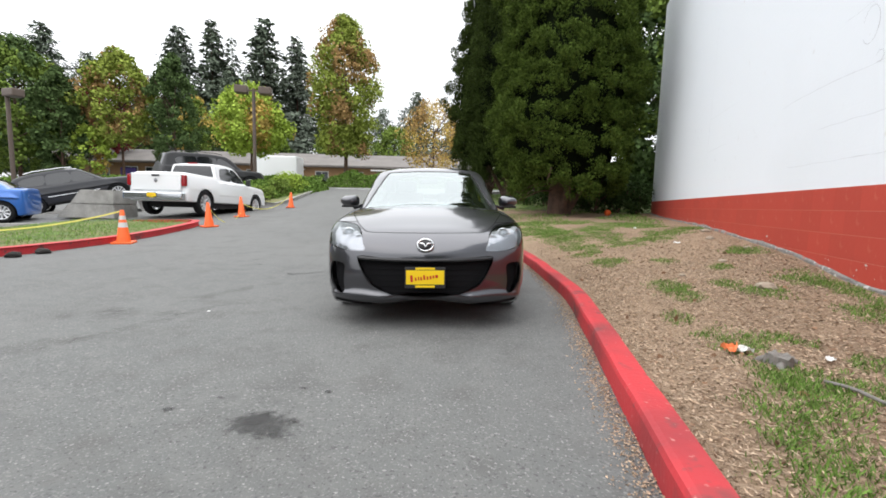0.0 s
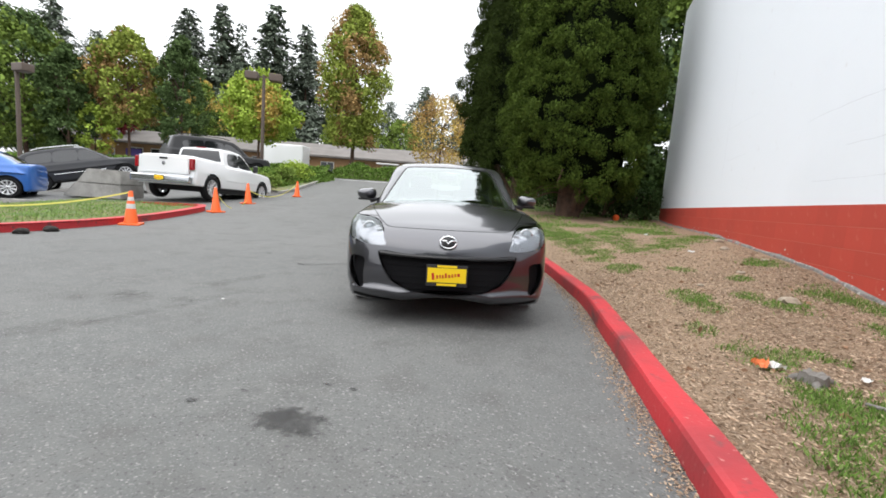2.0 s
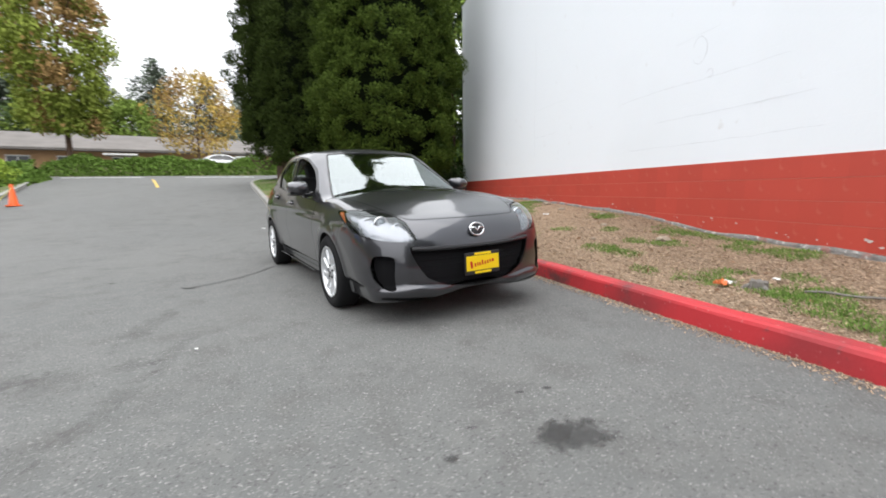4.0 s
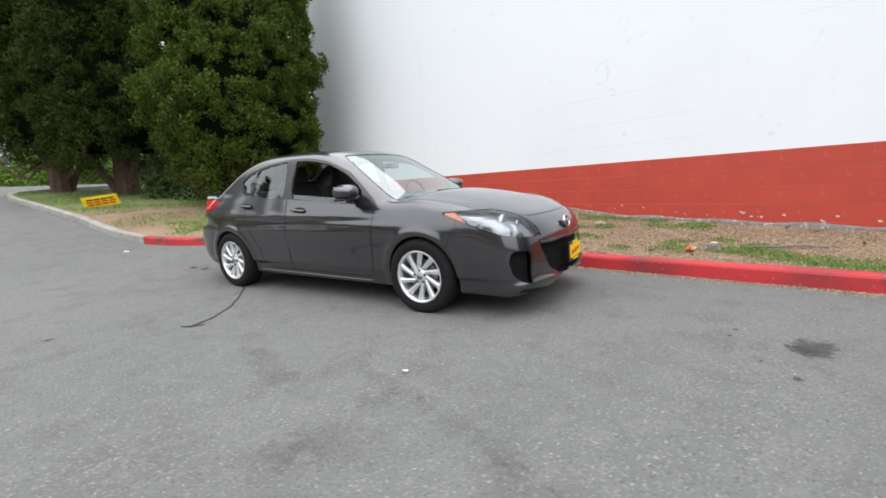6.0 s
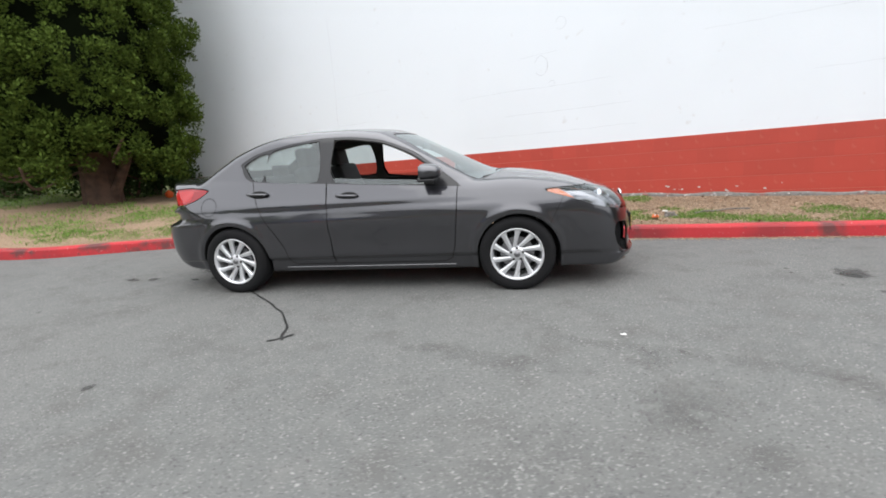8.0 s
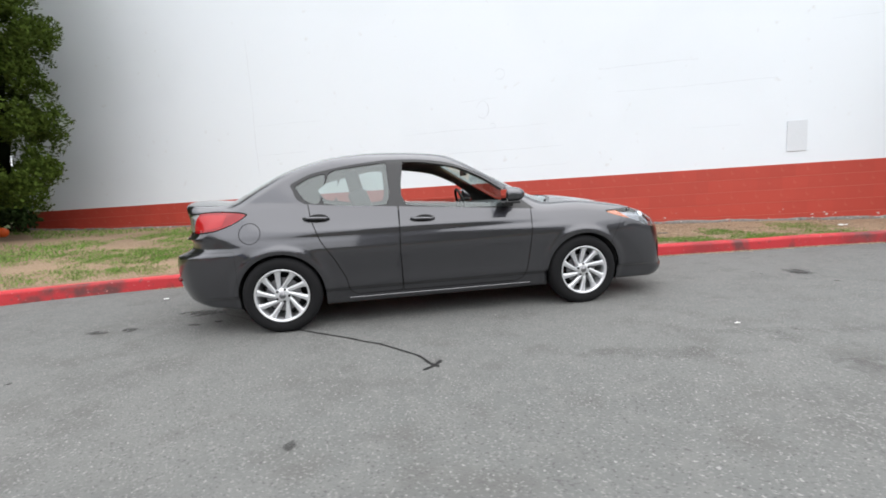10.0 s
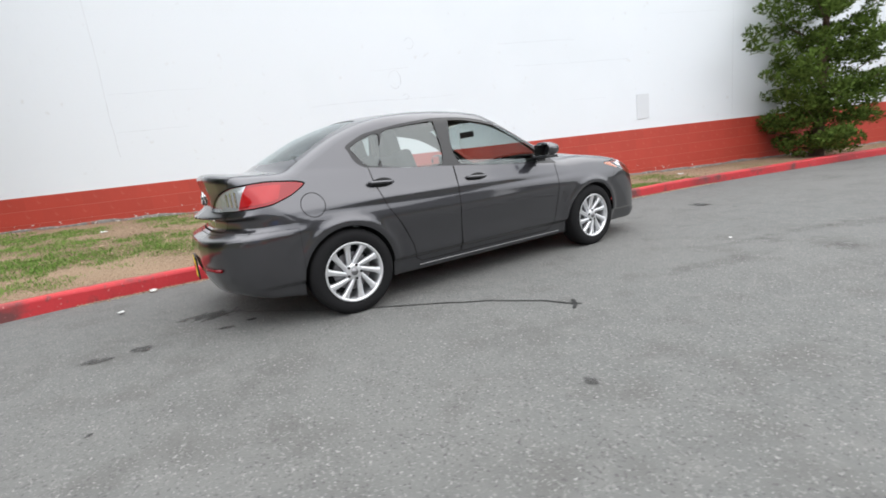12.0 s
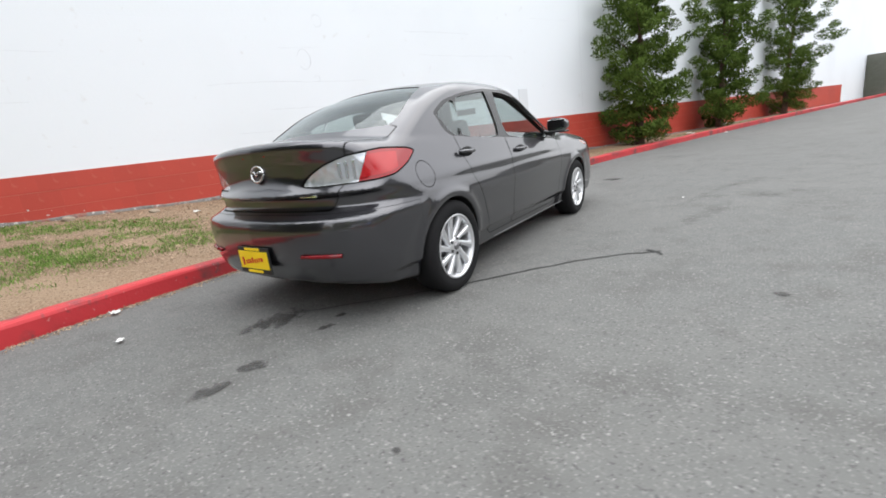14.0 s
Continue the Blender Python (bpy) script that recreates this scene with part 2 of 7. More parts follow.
corner = index_at(KERB, WALL_END + 0.2)
_, me = strip_top(KERB, lambda y: WALL_X + 0.05, wall_base, first, corner, 40, BARE_SOIL, "planting_strip")
solo("planting_strip", me, "bare brown mulch strip with patchy grass beside wall", "planting strip", kind="structure")
_, me = strip_top(KERB, lambda y: 60.0, wall_base, corner - 1, index_at(KERB, 19.4), 60, GREEN_SOIL, "lawn")
solo("lawn", me, "patchy lawn under large cypress trees", "lawn", kind="structure")

# ---- the long painted wall ----
wall = thing("wall_east", Matrix(), "tall white block wall with red painted base", "wall", kind="structure")
bm = bmesh.new()
box(bm, WALL_X, WALL_X + 14, -37.5, WALL_END, BAND_Z, 7.6)
box(bm, WALL_X, WALL_X + 14, -49, -37.502, -0.5, 7.6)
part("wall_face", bm, WHITE_WALL, wall, "white painted block wall with fine cracks")
bm = bmesh.new()
box(bm, WALL_X - 0.0055, WALL_X + 13.9, -37.5, WALL_END - 0.002, -0.6, BAND_Z)
part("wall_core", bm, MORTAR, wall, "faded mortar behind red blocks")


# ---- car body surfaces ----
def curve_of(points):
    """A smooth, never overshooting curve through the points, for numpy arrays."""
    xs, ys = np.array([p[0] for p in points], float), np.array([p[1] for p in points], float)
    h, d = np.diff(xs), np.diff(ys) / np.diff(xs)
    m = np.concatenate([[d[0]], np.where(d[1:] * d[:-1] > 0, 2 * d[1:] * d[:-1] / (d[1:] + d[:-1] + 1e-12), 0), [d[-1]]])

    def exact(x):
        i = np.clip(np.searchsorted(xs, x) - 1, 0, len(h) - 1)
        t = np.clip((x - xs[i]) / h[i], 0, 1)
        over = np.where(x < xs[0], (x - xs[0]) * m[0], np.where(x > xs[-1], (x - xs[-1]) * m[-1], 0))
        return ((2 * t ** 3 - 3 * t * t + 1) * ys[i] + (t ** 3 - 2 * t * t + t) * h[i] * m[i]
                + (-2 * t ** 3 + 3 * t * t) * ys[i + 1] + (t ** 3 - t * t) * h[i] * m[i + 1] + over)
    tx = np.linspace(xs[0] - 1.5, xs[-1] + 1.5, 6001)
    ty = exact(tx)
    return lambda x: np.interp(x, tx, ty)


def s_max(a, b, k):
    h = np.clip(0.5 + 0.5 * (a - b) / k, 0, 1)
    return b + (a - b) * h + k * h * (1 - h)


def s_min(a, b, k):
    return -s_max(-a, -b, k)


def bump(v, mid, width):
    return np.exp(-((v - mid) / width) ** 2)


HOOD = curve_of([(-2.5, 0.50), (-2.3, 0.66), (-2.22, 0.735), (-2.13, 0.790), (-2.0, 0.836), (-1.76, 0.912), (-1.47, 0.972), (-1.2, 1.0), (-0.9, 1.0), (0.3, 1.0), (1.3, 1.05), (1.75, 1.09), (2.0, 1.112), (2.12, 1.122), (2.25, 1.12)])
SHOULDER = curve_of([(-2.5, 0.45), (-2.3, 0.59), (-2.1, 0.735), (-1.95, 0.805), (-1.8, 0.846), (-1.6, 0.880), (-1.2, 0.915), (-0.83, 0.915), (0.3, 0.985), (1.1, 1.04), (1.6, 1.058), (2.0, 1.055), (2.2, 1.03)])
HALF_WIDTH = curve_of([(-2.4, 0.86), (-1.9, 0.876), (-1.6, 0.875), (-1.3, 0.877), (-0.8, 0.868), (0.0, 0.868), (0.9, 0.870), (1.3, 0.876), (1.7, 0.868), (2.0, 0.85), (2.3, 0.82)])
INSET = curve_of([(0.1, 0.14), (0.19, 0.094), (0.25, 0.078), (0.305, 0.064), (0.335, 0.038), (0.42, 0.025), (0.55, 0.010), (0.66, 0.0), (0.72, 0.008), (0.8, 0.032), (0.88, 0.064), (0.97, 0.103), (1.1, 0.165)])
ROOF = curve_of([(-1.6, 0.77), (-1.35, 0.892), (-1.16, 0.968), (-0.97, 1.052), (-0.76, 1.160), (-0.55, 1.268), (-0.34, 1.372), (-0.15, 1.438), (0.2, 1.470), (0.5, 1.476), (0.8, 1.462), (1.06, 1.422), (1.33, 1.340), (1.54, 1.238), (1.75, 1.118), (2.0, 0.95)])
NOSE = curve_of([(0.1, -2.14), (0.17, -2.23), (0.22, -2.285), (0.3, -2.32), (0.42, -2.325), (0.52, -2.315), (0.6, -2.30), (0.7, -2.265), (0.78, -2.205), (0.84, -2.10), (1.0, -1.75)])
TAIL = curve_of([(0.1, 2.0), (0.22, 2.1), (0.32, 2.20), (0.45, 2.25), (0.6, 2.262), (0.665, 2.25), (0.70, 2.175), (0.735, 2.122), (0.85, 2.120), (0.97, 2.124), (1.04, 2.136), (1.09, 2.146), (1.14, 2.13)])
PLAN_F = curve_of([(0, 0), (0.3, 0.018), (0.5, 0.055), (0.62, 0.092), (0.72, 0.150), (0.80, 0.235), (0.85, 0.37), (0.885, 0.62), (0.95, 1.3)])
PLAN_R = curve_of([(0, 0), (0.35, 0.018), (0.55, 0.06), (0.68, 0.125), (0.77, 0.21), (0.83, 0.33), (0.87, 0.55), (0.95, 1.2)])
AXLES = (-1.32, 1.32)
HEAD_LINE = [(0.45, 0.640), (0.51, 0.700), (0.58, 0.758), (0.70, 0.802), (0.85, 0.834), (1.06, 0.850), (1.24, 0.850), (1.42, 0.836), (1.27, 0.772), (1.10, 0.705), (0.98, 0.676), (0.80, 0.652), (0.62, 0.638)]
FOG_LINE = [(0.652, 0.520), (0.70, 0.540), (0.775, 0.536), (0.796, 0.46), (0.780, 0.37), (0.735, 0.312), (0.690, 0.292), (0.656, 0.305), (0.660, 0.40)]
TAIL_LINE = [(0.36, 0.858), (0.45, 0.918), (0.58, 0.968), (0.76, 1.004), (1.0, 1.022), (1.20, 1.008), (1.27, 0.985), (1.20, 0.920), (1.09, 0.872), (0.95, 0.858), (0.75, 0.852), (0.5, 0.850)]


def car_field(x, y, z):
    """Below zero inside the car's outer skin."""
    a = np.abs(x)
    flare = sum(bump(np.hypot(y - c, z - 0.316), 0.37, 0.035) for c in AXLES) * 0.012
    doors = np.clip(1 - (np.abs(y) / 0.95) ** 6, 0, 1)
    waist = 0.008 * bump(z, 0.46, 0.10) * doors
    crease = 0.006 * bump(z, 0.775 + 0.05 * y, 0.05) * np.clip(1.7 - np.abs(y), 0, 1)
    side = (a - (HALF_WIDTH(y) - INSET(z) + flare - waist + crease)) * 0.97
    over_arch = bump(a, 0.74, 0.10) * np.clip((-y - 0.95) / 0.4, 0, 1) * np.clip((2.05 + y) / 0.3, 0, 1)
    rise = HOOD(y) - (HOOD(y) - SHOULDER(y)) * np.clip(a / 0.80, 0, 1.2) ** 2.6 + 0.012 * over_arch
    top = (z - rise) * 0.92
    ledge = 0.030 / (1 + np.exp(np.clip((z - 0.283 - 0.03 * bump(a, 0.55, 0.2)) / 0.009, -30, 30))) * np.clip((a - 0.12) / 0.25, 0, 1)
    front = (NOSE(z) - ledge + PLAN_F(a) - y) * 0.85
    rear = (y - TAIL(z) + PLAN_R(a)) * 0.85
    floor = (0.185 + 0.055 * bump(a, 0, 0.32) * np.clip((-1.9 - y) / 0.2, 0, 1) + 0.085 * np.clip((y - 1.5) / 0.6, 0, 1) - z)
    body = s_max(s_max(side, top, 0.05), floor, 0.03)
    body = s_max(s_max(body, front, 0.06), rear, 0.055)
    ye = y + a * a * 0.25 * np.tanh((y - 0.3) / 0.6)
    roof_z = ROOF(ye) + 0.012
    slope = np.sqrt(1 + ((ROOF(ye + 0.01) - ROOF(ye - 0.01)) / 0.02) ** 2)
    roof = (z - roof_z + 0.040 * (a / 0.6) ** 2) / slope
    cabin_side = (a - (0.808 - 0.32 * (z - 0.95) - np.where(y < 0.2, 0.040, 0.024) * ((y - 0.2) / 1.2) ** 2)) * 0.94
    cabin = s_max(s_max(roof, cabin_side, 0.10 - 0.055 * np.clip((y - 0.5) / 0.4, 0, 1)), 0.80 - z, 0.03)
    return s_min(body, cabin, 0.035)


def field_mesh(field, lo, hi, h):
    """Skin of a field that is alike on both sides of x = 0: vertices, normals, triangles."""
    nx = int(hi[0] / h) + 1
    xs = (np.arange(nx) + 0.5) * h
    ys = np.arange(lo[1], hi[1], h)
    zs = np.arange(lo[2], hi[2], h)
    half = field(xs[:, None, None], ys[None, :, None], zs[None, None, :])
    vals = np.concatenate([half[::-1], half])
    xs = np.concatenate([-xs[::-1], xs])
    ins = vals < 0
    cells = np.zeros(tuple(n - 1 for n in vals.shape), int)
    for i in (0, 1):
        for j in (0, 1):
            for k in (0, 1):
                cells += ins[i:i + cells.shape[0], j:j + cells.shape[1], k:k + cells.shape[2]]
    act = (cells > 0) & (cells < 8)
    idx = -np.ones(cells.shape, int)
    idx[act] = np.arange(act.sum())
    ci = np.argwhere(act)
    V = np.stack([xs[ci[:, 0]], ys[ci[:, 1]], zs[ci[:, 2]]], 1) + h / 2

    def gradient(P):
        e = 0.004
        return np.stack([(field(*(P + d).T) - field(*(P - d).T)) / (2 * e) for d in np.eye(3) * e], 1)
    for _ in range(4):
        g = gradient(V)
        V = V - np.clip(field(*V.T)[:, None] / np.maximum((g * g).sum(1), 0.05)[:, None], -h, h) * g
    N = gradient(V)
    N /= np.linalg.norm(N, axis=1)[:, None]
    quads = []
    for ax in range(3):
        sl = [slice(1, -1)] * 3
        sl[ax] = slice(None)
        v = ins[tuple(sl)]
        first = [slice(None)] * 3
        first[ax] = slice(None, -1)
        second = [slice(None)] * 3
        second[ax] = slice(1, None)
        a, b = v[tuple(first)], v[tuple(second)]
        p = np.argwhere(a != b)
        inside_first = a[tuple(p.T)]
        p = p + 1
        p[:, ax] -= 1
        o1, o2 = [q for q in range(3) if q != ax]
        e1, e2 = np.eye(3, dtype=int)[o1], np.eye(3, dtype=int)[o2]
        q = np.stack([idx[tuple((p - e1 - e2).T)], idx[tuple((p - e2).T)], idx[tuple(p.T)], idx[tuple((p - e1).T)]], 1)
        flip = inside_first if ax != 1 else ~inside_first
        q[~flip] = q[~flip][:, ::-1]
        quads.append(q)
    Q = np.concatenate(quads)
    Q = Q[(Q >= 0).all(1)]
    return V, N, np.concatenate([Q[:, [0, 1, 2]], Q[:, [0, 2, 3]]])


def clip(skin, d):
    """Cuts a skin along d = 0 into the piece where d > 0 and the piece where d <= 0."""
    V, N, F = skin
    if not len(F):
        return skin, skin
    s = d > 0
    n_in = s[F].sum(1)
    keep, drop = F[n_in == 3], F[n_in == 0]
    mix = F[(n_in == 1) | (n_in == 2)]
    if len(mix):
        sm = s[mix]
        lone = np.where(sm.sum(1) == 1, sm.argmax(1), (~sm).argmax(1))
        r = np.arange(len(mix))
        a, b, c = mix[r, lone], mix[r, (lone + 1) % 3], mix[r, (lone + 2) % 3]
        e = np.concatenate([np.stack([a, b], 1), np.stack([a, c], 1)])
        e.sort(1)
        u, inv = np.unique(e, axis=0, return_inverse=True)
        inv = inv.ravel()
        t = (d[u[:, 0]] / (d[u[:, 0]] - d[u[:, 1]]))[:, None]
        base = len(V)
        V = np.concatenate([V, V[u[:, 0]] * (1 - t) + V[u[:, 1]] * t])
        N = np.concatenate([N, N[u[:, 0]] * (1 - t) + N[u[:, 1]] * t])
        ab, ac = inv[:len(mix)] + base, inv[len(mix):] + base
        tip = np.stack([a, ab, ac], 1)
        rest = np.concatenate([np.stack([ab, b, c], 1), np.stack([ab, c, ac], 1)])
        up = s[a]
        up2 = np.concatenate([up, up])
        keep = np.concatenate([keep, tip[up], rest[~up2]])
        drop = np.concatenate([drop, tip[~up], rest[up2]])

    def packed(f):
        if not len(f):
            return np.zeros((0, 3)), np.zeros((0, 3)), f
        used, inv = np.unique(f, return_inverse=True)
        return V[used], N[used], inv.reshape(-1, 3)
    return packed(keep), packed(drop)


def outline(points, fine=True):
    """Signed distance to a closed outline, above zero inside."""
    P = np.array(points, float)
    if fine:
        n = len(P)
        out = []
        for i in range(n):
            a, b, c, d = P[i - 1], P[i], P[(i + 1) % n], P[(i + 2) % n]
            for t in (0, 0.25, 0.5, 0.75):
                cr = 0.5 * (2 * b + (c - a) * t + (2 * a - 5 * b + 4 * c - d) * t * t + (3 * b - a - 3 * c + d) * t ** 3)
                out.append(0.55 * cr + 0.45 * (b + (c - b) * t))
        P = np.array(out)

    def dist(u, v):
        best = np.full(u.shape, 1e9)
        inside = np.zeros(u.shape, bool)
        for i in range(len(P)):
            (x0, y0), (x1, y1) = P[i], P[(i + 1) % len(P)]
            dx, dy = x1 - x0, y1 - y0
            t = np.clip(((u - x0) * dx + (v - y0) * dy) / (dx * dx + dy * dy + 1e-12), 0, 1)
            best = np.minimum(best, np.hypot(u - x0 - t * dx, v - y0 - t * dy))
            if y0 != y1:
                inside ^= ((y0 > v) != (y1 > v)) & (u < (x1 - x0) * (v - y0) / (y1 - y0) + x0)
        return np.where(inside, best, -best)
    return dist


def skin_mesh(name, skin, material, shift=0.0):
    V, N, F = skin
    N = N / np.maximum(np.linalg.norm(N, axis=1), 1e-9)[:, None]
    V = V + N * shift
    me = bpy.data.meshes.new(name)
    me.vertices.add(len(V))
    me.vertices.foreach_set("co", V.astype(np.float32).ravel())
    me.loops.add(len(F) * 3)
    me.loops.foreach_set("vertex_index", F.astype(np.int32).ravel())
    me.polygons.add(len(F))
    me.polygons.foreach_set("loop_start", np.arange(0, len(F) * 3, 3, dtype=np.int32))
    me.update(calc_edges=True)
    me.validate()
    me.shade_smooth()
    if len(me.vertices) == len(N):
        me.normals_split_custom_set_from_vertices([tuple(n) for n in N])
    me.materials.append(material)
    return me


def glass_mat(name, tint, ior=1.7, rough=0.0):
    m = bpy.data.materials.new(name)
    m.use_nodes = True
    nt = m.node_tree
    out = nt.nodes["Material Output"]
    nt.nodes.remove(nt.nodes["Principled BSDF"])
    t, g, f, x, p, q = (nt.nodes.new("ShaderNode" + k) for k in ("BsdfTransparent", "BsdfGlossy", "LayerWeight", "MixShader", "Math", "Math"))
    t.inputs[0].default_value = (*tint, 1)
    g.inputs["Roughness"].default_value = rough
    g.inputs[0].default_value = (0.90, 0.96, 0.96, 1)
    f.inputs[0].default_value = 0.5
    f0 = ((ior - 1) / (ior + 1)) ** 2
    p.operation, q.operation = "POWER", "MULTIPLY_ADD"
    p.inputs[1].default_value = 4.0
    q.inputs[1].default_value, q.inputs[2].default_value = 1 - f0, f0
    nt.links.new(f.outputs["Facing"], p.inputs[0])
    nt.links.new(p.outputs[0], q.inputs[0])
    nt.links.new(q.outputs[0], x.inputs[0])
    nt.links.new(t.outputs[0], x.inputs[1])
    nt.links.new(g.outputs[0], x.inputs[2])
    nt.links.new(x.outputs[0], out.inputs[0])
    return m


PAINT = mat("graphite_metallic_paint", (0.052, 0.052, 0.061), 0.32, 0.9, Coat_Weight=1.0, Coat_Roughness=0.06, Coat_IOR=1.75)
TRIM = mat("black_gloss_trim", (0.02, 0.02, 0.022), 0.25)
PLASTIC = bumped(mat("black_plastic", (0.018, 0.018, 0.019), 0.55), 200, 0.2, 0.002)
GRILLE = bumped(mat("black_grille_plastic", (0.006, 0.006, 0.007), 0.85, Specular_IOR_Level=0.15), 150, 0.3, 0.003)
LINER = mat("dark_liner", (0.012, 0.012, 0.013), 0.9)
LINING = mat("grey_roof_lining", (0.10, 0.095, 0.09), 0.9)
SEAT = bumped(mat("black_seat_leather", (0.012, 0.012, 0.013), 0.6), 60, 0.3, 0.004)
RUBBER = bumped(mat("tyre_rubber", (0.011, 0.011, 0.012), 0.85, Specular_IOR_Level=0.2), 120, 0.3, 0.003)
ALLOY = mat("silver_alloy", (0.74, 0.75, 0.77), 0.34, 0.75)
STEEL = mat("dull_steel", (0.25, 0.25, 0.26), 0.4, 0.9)
CHROME = mat("chrome", (0.75, 0.76, 0.78), 0.12, 1.0)
GLASS = glass_mat("window_glass", (0.60, 0.66, 0.65), 2.0)
SCREEN = glass_mat("windscreen_glass", (0.62, 0.72, 0.70), 3.3)
BACK_GLASS = glass_mat("rear_window_glass", (0.60, 0.66, 0.64), 1.8, 0.03)
LENS = glass_mat("clear_lens", (0.92, 0.94, 0.96), 1.5)
DARK_RED = mat("dark_red_reflector", (0.16, 0.004, 0.008), 0.15)
RED_LENS = mat("red_lens", (0.27, 0.005, 0.010), 0.12, Coat_Weight=0.2)
BRIGHT_RED = mat("bright_red_lens", (0.40, 0.008, 0.012), 0.12, Coat_Weight=0.2)
AMBER = mat("amber_lens", (0.62, 0.17, 0.06), 0.15, Coat_Weight=1.0)
HEAD_BOWL = bumped(mat("headlamp_bowl", (0.30, 0.30, 0.315), 0.2, 0.85), 14, 0.7, 0.02, 1)
REFLECTOR = bumped(mat("lamp_reflector", (0.72, 0.73, 0.75), 0.24, 0.6), 16, 0.7, 0.02, 1)
YELLOW = mat("yellow_plate", (0.85, 0.60, 0.01), 0.4)
RED_INK = mat("red_ink", (0.50, 0.02, 0.015), 0.5)
MIRROR = mat("mirror_glass", (0.85, 0.87, 0.88), 0.02, 1.0)


def lathe(bm, profile, n, closed=False):
    """Turns (radius, x) pairs about the x axis."""
    rings = [[bm.verts.new((x, r * math.cos(2 * math.pi * k / n), r * math.sin(2 * math.pi * k / n))) for k in range(n)] for r, x in profile]
    pairs = list(zip(rings, rings[1:])) + ([(rings[-1], rings[0])] if closed else [])
    for p, q in pairs:
        for k in range(n):
            bm.faces.new((p[k], q[k], q[(k + 1) % n], p[(k + 1) % n]))
    return bm


def build_wheel(parent, tyre_r=0.316, rim_r=0.216, width=0.205, spokes=10, twist=0.38, m=None):
    """A wheel whose outer face looks to -x."""
    hub = under("wheel", mesh_hub(), parent, m=m)
    bm = bmesh.new()
    w = width / 2
    lathe(bm, [(rim_r, -w + 0.012), (rim_r + 0.02, -w + 0.002), (rim_r + 0.055, -w - 0.004), (tyre_r - 0.022, -w + 0.006), (tyre_r - 0.006, -w + 0.022), (tyre_r, -w + 0.045),
               (tyre_r, w - 0.045), (tyre_r - 0.006, w - 0.022), (tyre_r - 0.03, w), (rim_r, w)], 56)
    part("tyre", bm, RUBBER, hub, "black rubber tyre", True)
    bm = bmesh.new()
    lathe(bm, [(rim_r + 0.004, -w + 0.004), (rim_r - 0.004, -w + 0.0), (rim_r - 0.014, -w + 0.012), (rim_r - 0.02, -w + 0.05), (rim_r - 0.025, w)], 56)
    for i in range(spokes):
        # straight spokes that lean off the radius and widen towards the rim
        a0 = 2 * math.pi * i / spokes - 0.9 * twist + (0.09 if i % 2 else -0.09)
        a1 = 2 * math.pi * i / spokes + twist
        p0 = Vector((0, math.cos(a0), math.sin(a0))) * 0.04
        p1 = Vector((0, math.cos(a1), math.sin(a1))) * (rim_r - 0.006)
        c = (p1 - p0).normalized()
        s = Vector((1, 0, 0)).cross(c)
        n = 6
        rows = []
        for k in range(n):
            t = k / (n - 1)
            half = 0.0125 + 0.010 * t + 0.010 * max(0, t - 0.8) / 0.2
            xo = -w + 0.030 - 0.016 * t ** 0.7
            rows.append([bm.verts.new(p0.lerp(p1, t) + s * q + Vector((xo + dx, 0, 0))) for q, dx in ((-half, 0.034), (-half, 0.007), (-half * 0.6, 0), (half * 0.6, 0), (half, 0.007), (half, 0.034))])
        for p, q in zip(rows, rows[1:]):
            for j in range(5):
                bm.faces.new((p[j], q[j], q[j + 1], p[j + 1]))
    part("rim", bm, ALLOY, hub, "silver alloy rim with ten leaning spokes", True)
    bm = bmesh.new()
    lathe(bm, [(0.0, -w + 0.018), (0.03, -w + 0.018), (0.048, -w + 0.022), (0.062, -w + 0.028), (0.068, -w + 0.04), (0.068, 0)], 30)
    part("hub_plate", bm, ALLOY, hub, smooth=True)
    bm = bmesh.new()
    lathe(bm, [(0.0, -w + 0.008), (0.022, -w + 0.009), (0.027, -w + 0.019)], 20)
    part("centre_cap", bm, STEEL, hub, "round dark centre cap", True)
    for i in range(5):
        bm = bmesh.new()
        a = 2 * math.pi * i / 5 + 0.3
        p = Vector((0, 0.052 * math.cos(a), 0.052 * math.sin(a)))
        rod(bm, p + Vector((-w + 0.017, 0, 0)), p + Vector((-w + 0.035, 0, 0)), 0.0105, n=8)
        part("wheel_nut", bm, PLASTIC, hub)
    bm = bmesh.new()
    lathe(bm, [(0.05, -0.03), (0.14, -0.03), (0.14, -0.015), (0.05, -0.015)], 40, True)
    part("brake_disc", bm, STEEL, hub, "steel brake disc")
    return hub


def mesh_hub():
    bm = bmesh.new()
    lathe(bm, [(0.0, 0.09), (0.2, 0.09), (0.2, 0.094), (0.0, 0.094)], 30)
    me = bpy.data.meshes.new("wheel")
    bm.to_mesh(me)
    bm.free()
    me.materials.append(LINER)
    return me


def tube(bm, points, r, n=8, closed=False):
    pts = [Vector(p) for p in points]
    rings = []
    for i, p in enumerate(pts):
        d = (pts[min(i + 1, len(pts) - 1)] - pts[max(i - 1, 0)]).normalized()
        u = d.orthogonal().normalized() if abs(d.z) > 0.98 else d.cross(Vector((0, 0, 1))).normalized()
        v = d.cross(u)
        rings.append([bm.verts.new(p + u * (r * math.cos(2 * math.pi * k / n)) + v * (r * math.sin(2 * math.pi * k / n))) for k in range(n)])
    for a, b in zip(rings, rings[1:]):
        for k in range(n):
            bm.faces.new((a[k], a[(k + 1) % n], b[(k + 1) % n], b[k]))
    bm.faces.new(rings[0][::-1])
    bm.faces.new(rings[-1])
    return bm


